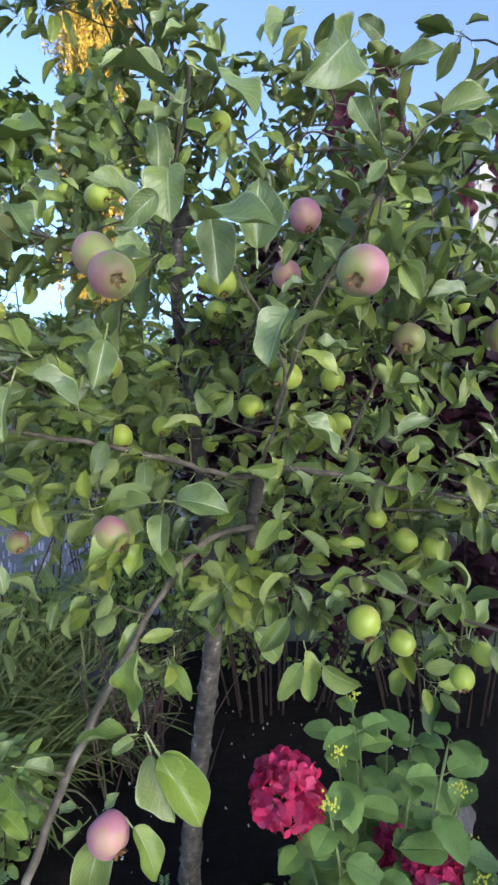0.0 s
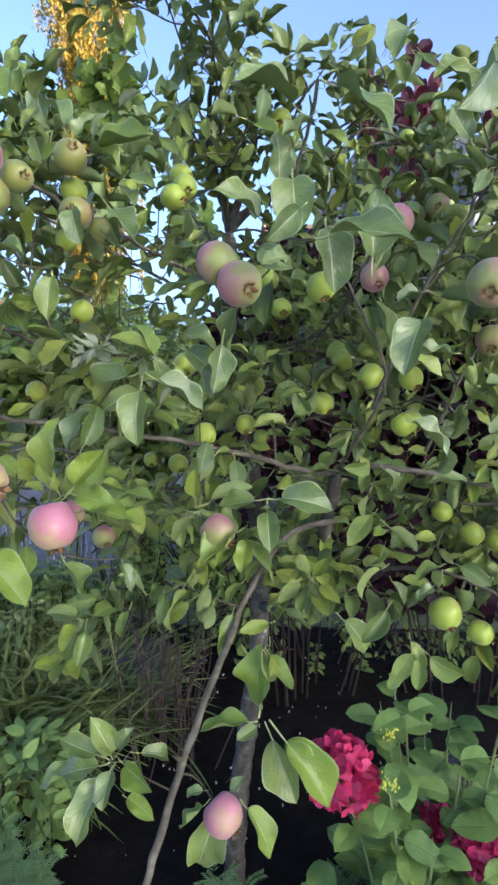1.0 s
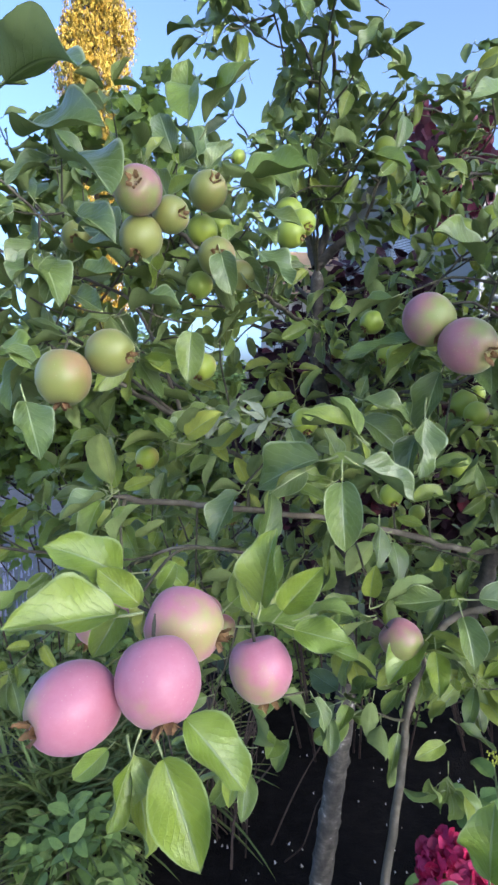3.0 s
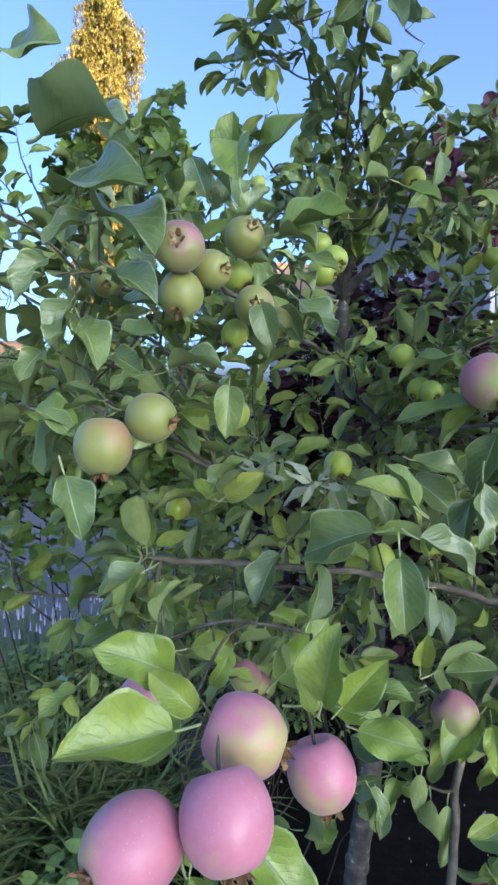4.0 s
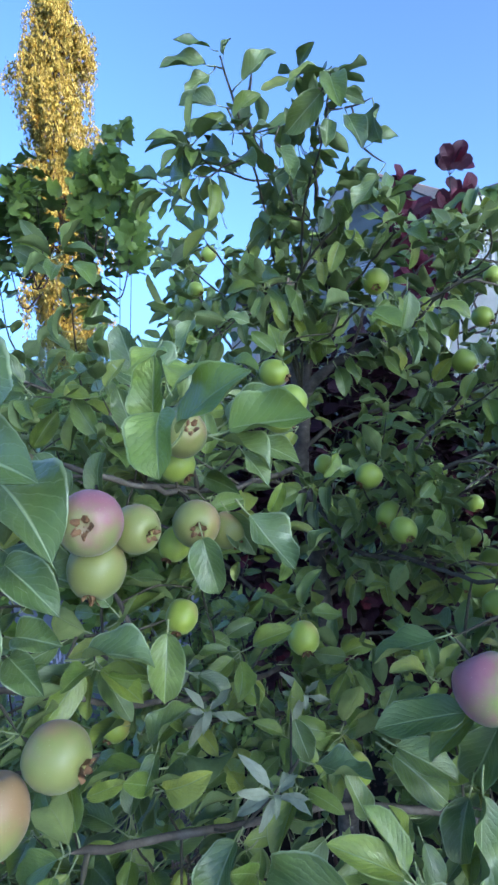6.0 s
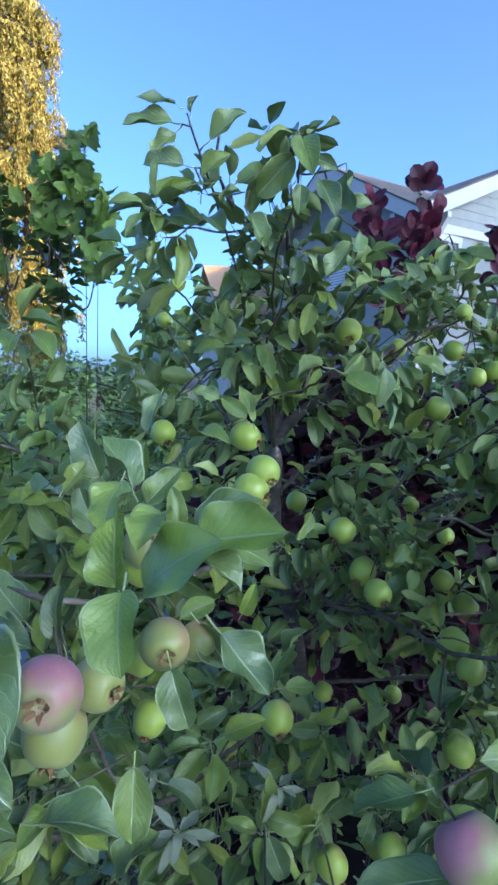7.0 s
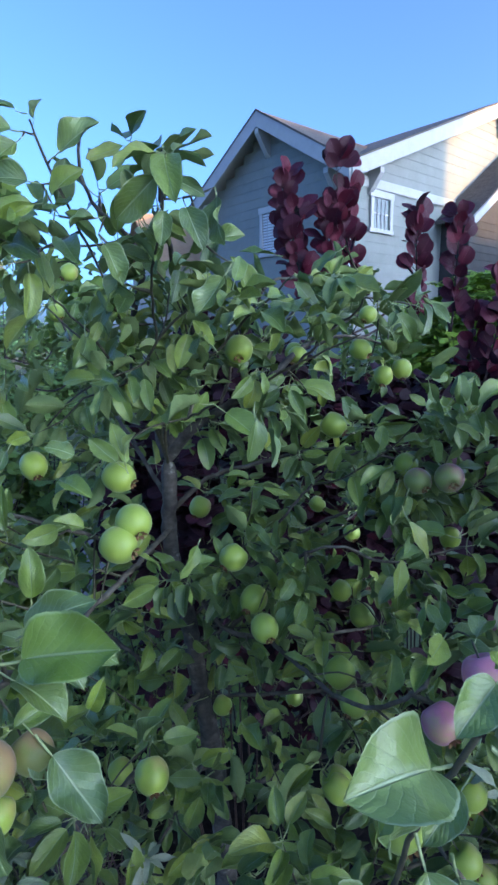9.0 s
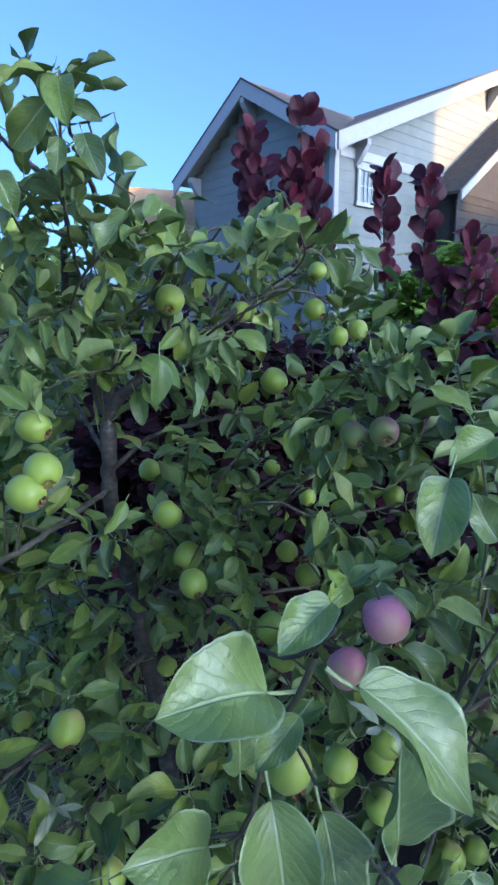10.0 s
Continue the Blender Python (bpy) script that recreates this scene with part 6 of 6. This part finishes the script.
# ---------------------------------------------------------------- tall drooping tree, far off
def drooping_tree(x, y, h, w, seed):
    rs = np.random.default_rng(seed)
    tree = empty("drooping_tree", (x, y, 0))
    tagged(tree, "tall narrow drooping tree lit golden by the low sun", "tree")
    v, f, uv = tube(spline([(x, y, -0.1), (x + 0.1, y, h * 0.5), (x, y, h)], 0.5), 0.35, 0.04, 10, 0.05)
    link("trunk", quad_mesh("trunk", v, f, [M_BARK2], uv), tree)
    st, lv = Pile(), Pile()
    tm = [blade(0.42, 3, 2, 0.2, 0.3, 0, 0, 0, 0, k) for k in range(3)]
    for k in range(620):
        z = h * (0.06 + 0.93 * rs.random())
        g = rs.uniform(0, 6.28)
        r = w * (0.35 + 0.65 * rs.random()) * min(1.0, (h * 1.02 - z) / (h * 0.22)) * (0.82 + 0.18 * math.sin(z * 1.3 + g))
        o = np.array((x + r * math.cos(g), y + r * math.sin(g), z))
        root = np.array((x, y, z - r * 0.5))
        end = o + np.array((0.2 * math.cos(g), 0.2 * math.sin(g), -rs.uniform(0.7, 1.8)))
        path = spline([root, o, end], 0.22)
        vv, ff, uu = tube(path, 0.03, 0.005, 4)
        st.add(vv, ff, uu)
        for c in path[len(path) // 3:]:
            for q in range(14):
                put(lv, tm[q % 3], frame_at(c + rs.normal(0, 0.11, 3), (rs.normal(0, 0.35), rs.normal(0, 0.35), -1), rs.normal(0, 1, 3), rs.uniform(0.12, 0.23)), 0)
    link("branchwork", st.mesh("branchwork", [M_TWIG]), tree)["kind"] = "stuff"
    link("foliage", lv.mesh("foliage", [M_GOLD]), tree)["kind"] = "stuff"


drooping_tree(-8.75, 31.0, 24.5, 2.35, 91)


# ---------------------------------------------------------------- the house
M_SIDING = plain("blue_grey_siding", [(0.3, G(0.205, 0.222, 0.205)), (0.7, G(0.255, 0.272, 0.25))], 0.65, 2.5, 6, 0.25, 0.004, per_piece=0.12)
M_TRIM = plain("white_trim_paint", [(0.3, G(0.40, 0.40, 0.385)), (0.7, G(0.47, 0.47, 0.455))], 0.5, 4, 5, 0.15, 0.003)
M_ROOF = plain("brown_grey_shingle", [(0.3, G(0.075, 0.065, 0.058)), (0.7, G(0.15, 0.13, 0.115))], 0.95, 5, 8, 0.8, 0.02, per_piece=0.3)
M_BROWN = plain("brown_shingle_wall", [(0.3, G(0.030, 0.030, 0.030)), (0.7, G(0.055, 0.054, 0.054))], 0.85, 4, 6, 0.4, 0.01, per_piece=0.3)
M_PANE = plain("window_pane", [(0.3, G(0.10, 0.13, 0.12)), (0.7, G(0.16, 0.20, 0.18))], 0.06, 1.5, 2, 0.02, 0.002, 0.8)
M_BLIND = plain("white_blind", [(0.3, G(0.55, 0.58, 0.6)), (0.7, G(0.68, 0.7, 0.72))], 0.7, 3, 2, 0.1, 0.002)

HOUSE = Matrix.Translation((4.76, 13.40, 0.36)) @ Matrix.Rotation(radians(29.1), 4, "Z")
house = empty("house")
house.matrix_basis = HOUSE
tagged(house, "pale blue-grey clapboard house with white-trimmed gables and brown shingle roofs", "house")


def hpart(name, mesh, parent=None, label=""):
    return link(name, mesh, parent or house, label, HOUSE)


def slab(name, pts, lo, hi, mat, label=""):
    return hpart(name, prism(name, pts, lo, hi, mat), None, label)


RA, RB = 2.64, 7.0                       # ridge places of the two gables
top_a = lambda y: 5.75 + 0.60 * (RA + 0.4 - abs(y - RA))
top_b = lambda x: 5.75 + 0.41 * (RB + 0.4 - abs(x - RB))


def gable_wall(name, span, top, along, inset, step=0.235):
    """A wall of lapped boards up to the roof line, each board its own piece."""
    a0, a1 = span
    wall = hpart(name, prism(name, [(*along(a0), -0.5), (*along(a1), -0.5), (*along(a1), top(a1) - 0.3), (*along((a0 + a1) / 2), top((a0 + a1) / 2) - 0.3), (*along(a0), top(a0) - 0.3)], inset, tuple(q * 8 for q in inset), M_SIDING))
    out = Vector(inset) * -1
    n = int((top((a0 + a1) / 2) - 0.35) / step)
    for k in range(n):
        z0, z1 = k * step, (k + 1) * step + 0.02
        keep = [a for a in np.linspace(a0, a1, 400) if top(a) - 0.13 > z1]
        if len(keep) < 8:
            continue
        p, q = along(keep[0]), along(keep[-1])
        bm = bmesh.new()
        o0, o1 = out * 0.62, out * 0.25
        vs = [bm.verts.new(c) for c in (
            (p[0] + o0.x, p[1] + o0.y, z0), (q[0] + o0.x, q[1] + o0.y, z0), (q[0] + o1.x, q[1] + o1.y, z1), (p[0] + o1.x, p[1] + o1.y, z1),
            (p[0], p[1], z0), (q[0], q[1], z0), (q[0], q[1], z1), (p[0], p[1], z1))]
        for fc in ((0, 1, 2, 3), (4, 7, 6, 5), (0, 4, 5, 1), (3, 2, 6, 7), (0, 3, 7, 4), (1, 5, 6, 2)):
            bm.faces.new([vs[i] for i in fc])
        bmesh.ops.recalc_face_normals(bm, faces=bm.faces[:])
        hpart("board", finish("board", bm, M_SIDING), wall)
    return wall


gable_wall("gable_wall", (0.0, 2 * RA), top_a, lambda a: (0.0, a), (0.03, 0, 0))
gable_wall("gable_wall", (0.0, 2 * RB), top_b, lambda a: (a, 0.0), (0, 0.03, 0))
slab("back_wall", [(0, 2 * RA, -0.5), (0, 2 * RA, 5.6), (6, 2 * RA, 5.6), (6, 2 * RA, -0.5)], (0, -0.2, 0), (0, 0, 0), M_SIDING)
slab("back_wall", [(2 * RB, 0, -0.5), (2 * RB, 0, 5.6), (2 * RB, 11, 5.6), (2 * RB, 11, -0.5)], (-0.2, 0, 0), (0, 0, 0), M_SIDING)
slab("back_wall", [(6, 11, -0.5), (6, 11, 5.6), (2 * RB, 11, 5.6), (2 * RB, 11, -0.5)], (0, -0.2, 0), (0, 0, 0), M_SIDING)

A = lambda x, y: (x, y, top_a(y))
B = lambda x, y: (x, y, top_b(x))
T0, T1 = (0, 0, -0.06), (0, 0, 0.02)
xm = (0.60 * (RA + 0.4)) / 0.41 - 0.4
roofs = [
    [A(-0.4, -0.4), A(-0.4, RA), A(xm, RA)],
    [A(-0.4, RA), A(-0.4, 2 * RA + 0.4), A(6.5, 2 * RA + 0.4), A(6.5, RA)],
    [B(-0.4, -0.4), B(xm, RA), B(xm, 11.4), B(RB, 11.4), B(RB, -0.4)],
    [B(RB, -0.4), B(RB, 11.4), B(2 * RB + 0.4, 11.4), B(2 * RB + 0.4, -0.4)],
]
for pts in roofs:
    slab("roof", pts, T0, T1, M_ROOF, "brown-grey shingle roof")
    slab("soffit", pts, (0, 0, -0.10), (0, 0, -0.064), M_TRIM, "white soffit boards")


def board(pts, out, depth, drop, name="fascia", mat=M_TRIM):
    """A white board that follows the roof's edge between two places."""
    p, q = (Vector(c) for c in pts)
    o = Vector(out)
    return hpart(name, prism(name, [p, q, q - Vector((0, 0, drop)), p - Vector((0, 0, drop))], o * 0, o * depth, mat))


DROP = 0.36
board((A(-0.405, -0.4), A(-0.405, RA)), (-1, 0, 0), 0.05, DROP)
board((A(-0.405, RA), A(-0.405, 2 * RA + 0.4)), (-1, 0, 0), 0.05, DROP)
board((B(-0.4, -0.405), B(RB, -0.405)), (0, -1, 0), 0.05, DROP)
board((B(RB, -0.405), B(2 * RB + 0.4, -0.405)), (0, -1, 0), 0.05, DROP)
slab("roof_edge", [A(-0.47, -0.45), A(-0.47, RA), A(-0.40, RA), A(-0.40, -0.45)], (0, 0, 0.0), (0, 0, 0.045), M_ROOF)
slab("roof_edge", [A(-0.47, RA), A(-0.47, 2 * RA + 0.45), A(-0.40, 2 * RA + 0.45), A(-0.40, RA)], (0, 0, 0.0), (0, 0, 0.045), M_ROOF)
slab("roof_edge", [B(-0.45, -0.47), B(RB, -0.47), B(RB, -0.40), B(-0.45, -0.40)], (0, 0, 0.0), (0, 0, 0.045), M_ROOF)


def bracket(at, out, size):
    """A triangular knee brace under the rake."""
    p, o = Vector(at), Vector(out)
    s = Vector((o.y, -o.x, 0)) * 0.07
    thing = [p, p + o * size, p + o * size - Vector((0, 0, 0.12)), p + o * size * 0.2 - Vector((0, 0, size * 1.35)), p - Vector((0, 0, size * 1.5))]
    hpart("bracket", prism("bracket", thing, -s, s, M_TRIM), None, "white timber bracket")


bracket((-0.02, RA, top_a(RA) - 0.40), (-1, 0, 0), 0.42)
bracket((-0.02, 0.35, top_a(0.35) - 0.42), (-1, 0, 0), 0.36)
bracket((-0.02, 2 * RA - 0.3, top_a(0.3) - 0.42), (-1, 0, 0), 0.36)
bracket((0.75, -0.02, top_b(0.75) - 0.40), (0, -1, 0), 0.36)
bracket((RB - 0.2, -0.02, top_b(RB - 0.2) - 0.40), (0, -1, 0), 0.42)


def trim_box(name, x0, x1, y0, y1, z0, z1, mat=M_TRIM, parent=None):
    return hpart(name, box_mesh(name, (x1 - x0, y1 - y0, z1 - z0), mat, 0.008, ((x0 + x1) / 2, (y0 + y1) / 2, (z0 + z1) / 2)), parent)


trim_box("corner_board", -0.045, 0.11, -0.055, -0.036, 0, 5.6)
trim_box("corner_board", -0.055, -0.036, -0.045, 0.11, 0, 5.58)
trim_box("belt_board", 0.12, 2 * RB, -0.062, -0.036, 5.44, 5.66)


def window(cx, z0, z1, half, side, blind=False):
    """A white-framed sash window in one of the gable walls: side 0 on the left wall, 1 on the right wall."""
    def piece(name, a0, a1, zz0, zz1, d0, d1, mat, parent):
        if side:
            return trim_box(name, cx + a0, cx + a1, -d1, -d0, zz0, zz1, mat, parent)
        return trim_box(name, -d1, -d0, cx + a0, cx + a1, zz0, zz1, mat, parent)
    win = piece("window", -half, half, z0, z1, 0.030, 0.036, M_PANE, None)
    win["label"] = "white-framed sash window with small panes"
    for name, a0, a1, b0, b1 in (("frame", -half - 0.12, -half, z0, z1), ("frame", half, half + 0.12, z0, z1), ("frame", -half - 0.16, half + 0.16, z1, z1 + 0.16), ("sill", -half - 0.16, half + 0.16, z0 - 0.1, z0)):
        piece(name, a0, a1, b0, b1, 0.034, 0.085, M_TRIM, win)
    for k in (-1, 0, 1):
        piece("muntin", k * half * 0.5 - 0.014, k * half * 0.5 + 0.014, z0, z1, 0.038, 0.055, M_TRIM, win)
    piece("muntin", -half, half, (z0 + z1) / 2 - 0.014, (z0 + z1) / 2 + 0.014, 0.0385, 0.0555, M_TRIM, win)
    if blind:
        for k in range(14):
            zz = z0 + (z1 - z0) * k / 14
            piece("slat", -half, half, zz, zz + (z1 - z0) / 20, 0.040, 0.046, M_BLIND, win)


window(1.2, 4.55, 5.25, 0.32, 1)
window(2.5, 4.2, 5.2, 0.34, 0, True)

# the brown wing in front of the right wall
W0, WR, WY = 3.6, 7.5, -1.1
top_w = lambda x: 4.98 + 0.68 * (WR - W0 - abs(x - WR))
Wt = lambda x, y: (x, y, top_w(x))
wing_wall = slab("wing_wall", [(W0 + 0.35, WY + 0.3, -0.5), (2 * WR - W0 - 0.35, WY + 0.3, -0.5), (2 * WR - W0 - 0.35, WY + 0.3, top_w(W0 + 0.35) - 0.1), (WR, WY + 0.3, top_w(WR) - 0.1), (W0 + 0.35, WY + 0.3, top_w(W0 + 0.35) - 0.1)], (0, 0, 0), (0, 0.15, 0), M_BROWN, "brown shingled wall")
for k in range(26):
    z0 = k * 0.2
    if z0 + 0.2 < top_w(W0 + 0.4) - 0.1:
        a, b = W0 + 0.36, 2 * WR - W0 - 0.36
    else:
        a = W0 + 0.4 + (z0 + 0.3 - (top_w(W0 + 0.4) - 0.1)) / 0.68
        b = 2 * WR - a
    trim_box("shingle_course", a, b, WY + 0.27, WY + 0.298, z0, z0 + 0.195, M_BROWN, wing_wall)
slab("wing_side", [(W0 + 0.35, WY + 0.3, -0.5), (W0 + 0.35, 0, -0.5), (W0 + 0.35, 0, top_w(W0 + 0.35) - 0.1), (W0 + 0.35, WY + 0.3, top_w(W0 + 0.35) - 0.1)], (0, 0, 0), (0.1, 0, 0), M_BROWN)
for pts in ([Wt(W0, WY), Wt(WR, WY), Wt(WR, -0.01), Wt(W0, -0.01)], [Wt(WR, WY), Wt(2 * WR - W0, WY), Wt(2 * WR - W0, -0.01), Wt(WR, -0.01)]):
    slab("roof", pts, T0, T1, M_ROOF, "brown shingle roof of the wing")
board((Wt(W0, WY - 0.005), Wt(WR, WY - 0.005)), (0, -1, 0), 0.05, 0.24)
board((Wt(WR, WY - 0.005), Wt(2 * WR - W0, WY - 0.005)), (0, -1, 0), 0.05, 0.24)


# ---------------------------------------------------------------- houses farther off, and unseen sun blockers behind
M_TAN = plain("tan_roof_tile", [(0.3, G(0.34, 0.20, 0.11)), (0.7, G(0.46, 0.29, 0.17))], 0.9, 3, 6, 0.5, 0.02)
M_CREAM = plain("cream_render", [(0.3, G(0.5, 0.46, 0.4)), (0.7, G(0.6, 0.56, 0.5))], 0.85, 2, 6, 0.3, 0.01)


def far_house(x, y, turn, w, d, eave, ridge, label, wall_mat, roof_mat):
    m = Matrix.Translation((x, y, 0)) @ Matrix.Rotation(radians(turn), 4, "Z")
    h = empty("far_house")
    h.matrix_basis = m
    tagged(h, label, "house")
    link("wall", prism("wall", [(-w / 2, -d / 2, -0.1), (w / 2, -d / 2, -0.1), (w / 2, d / 2, -0.1), (-w / 2, d / 2, -0.1)], (0, 0, 0), (0, 0, eave), wall_mat), h, "", m)
    for s in (-1, 1):
        link("gable", prism("gable", [(s * (w / 2 - 0.05), -d / 2, eave - 0.12), (s * (w / 2 - 0.05), d / 2, eave - 0.12), (s * (w / 2 - 0.05), 0, ridge - 0.15)], (-0.05, 0, 0), (0.05, 0, 0), wall_mat), h, "", m)
        link("roof", prism("roof", [(-w / 2 - 0.4, s * (d / 2 + 0.4), eave - 0.2), (w / 2 + 0.4, s * (d / 2 + 0.4), eave - 0.2), (w / 2 + 0.4, 0, ridge), (-w / 2 - 0.4, 0, ridge)], (0, 0, 0), (0, 0, 0.15), roof_mat), h, "", m)
        for k in range(3):
            xx = -w / 3 + k * w / 3
            wi = link("window", box_mesh("window", (1.1, 0.05, 1.3), M_PANE, 0.01, (xx, s * (d / 2 + 0.02), eave - 1.5)), h, "", m)
            link("frame", box_mesh("frame", (1.3, 0.05, 0.1), M_TRIM, 0.01, (xx, s * (d / 2 + 0.045), eave - 0.8)), wi, "", m)
            link("sill", box_mesh("sill", (1.3, 0.08, 0.1), M_TRIM, 0.01, (xx, s * (d / 2 + 0.05), eave - 2.2)), wi, "", m)


far_house(2.7, 29.0, 12, 4.5, 5.0, 5.6, 7.9, "cream house with a tan tiled roof catching the sun", M_CREAM, M_TAN)
far_house(-19.0, 36.0, -20, 9.0, 7.0, 2.6, 4.6, "low far house with an orange sunlit wall and roof", M_TAN, M_TAN)
# Two unseen blocks added to stop the sun; what stands there is unknown.
far_house(33.5, -22.5, 48.7, 22.8, 8.0, 11.0, 14.6, "unseen stand-in house added behind the garden to shade it", M_CREAM, M_ROOF)
far_house(33.5 + 0.66 * 18.3, -22.5 + 0.75 * 18.3, 48.7, 18.0, 7.6, 8.0, 11.2, "lower unseen stand-in house added to keep the low sun off the wing", M_CREAM, M_ROOF)
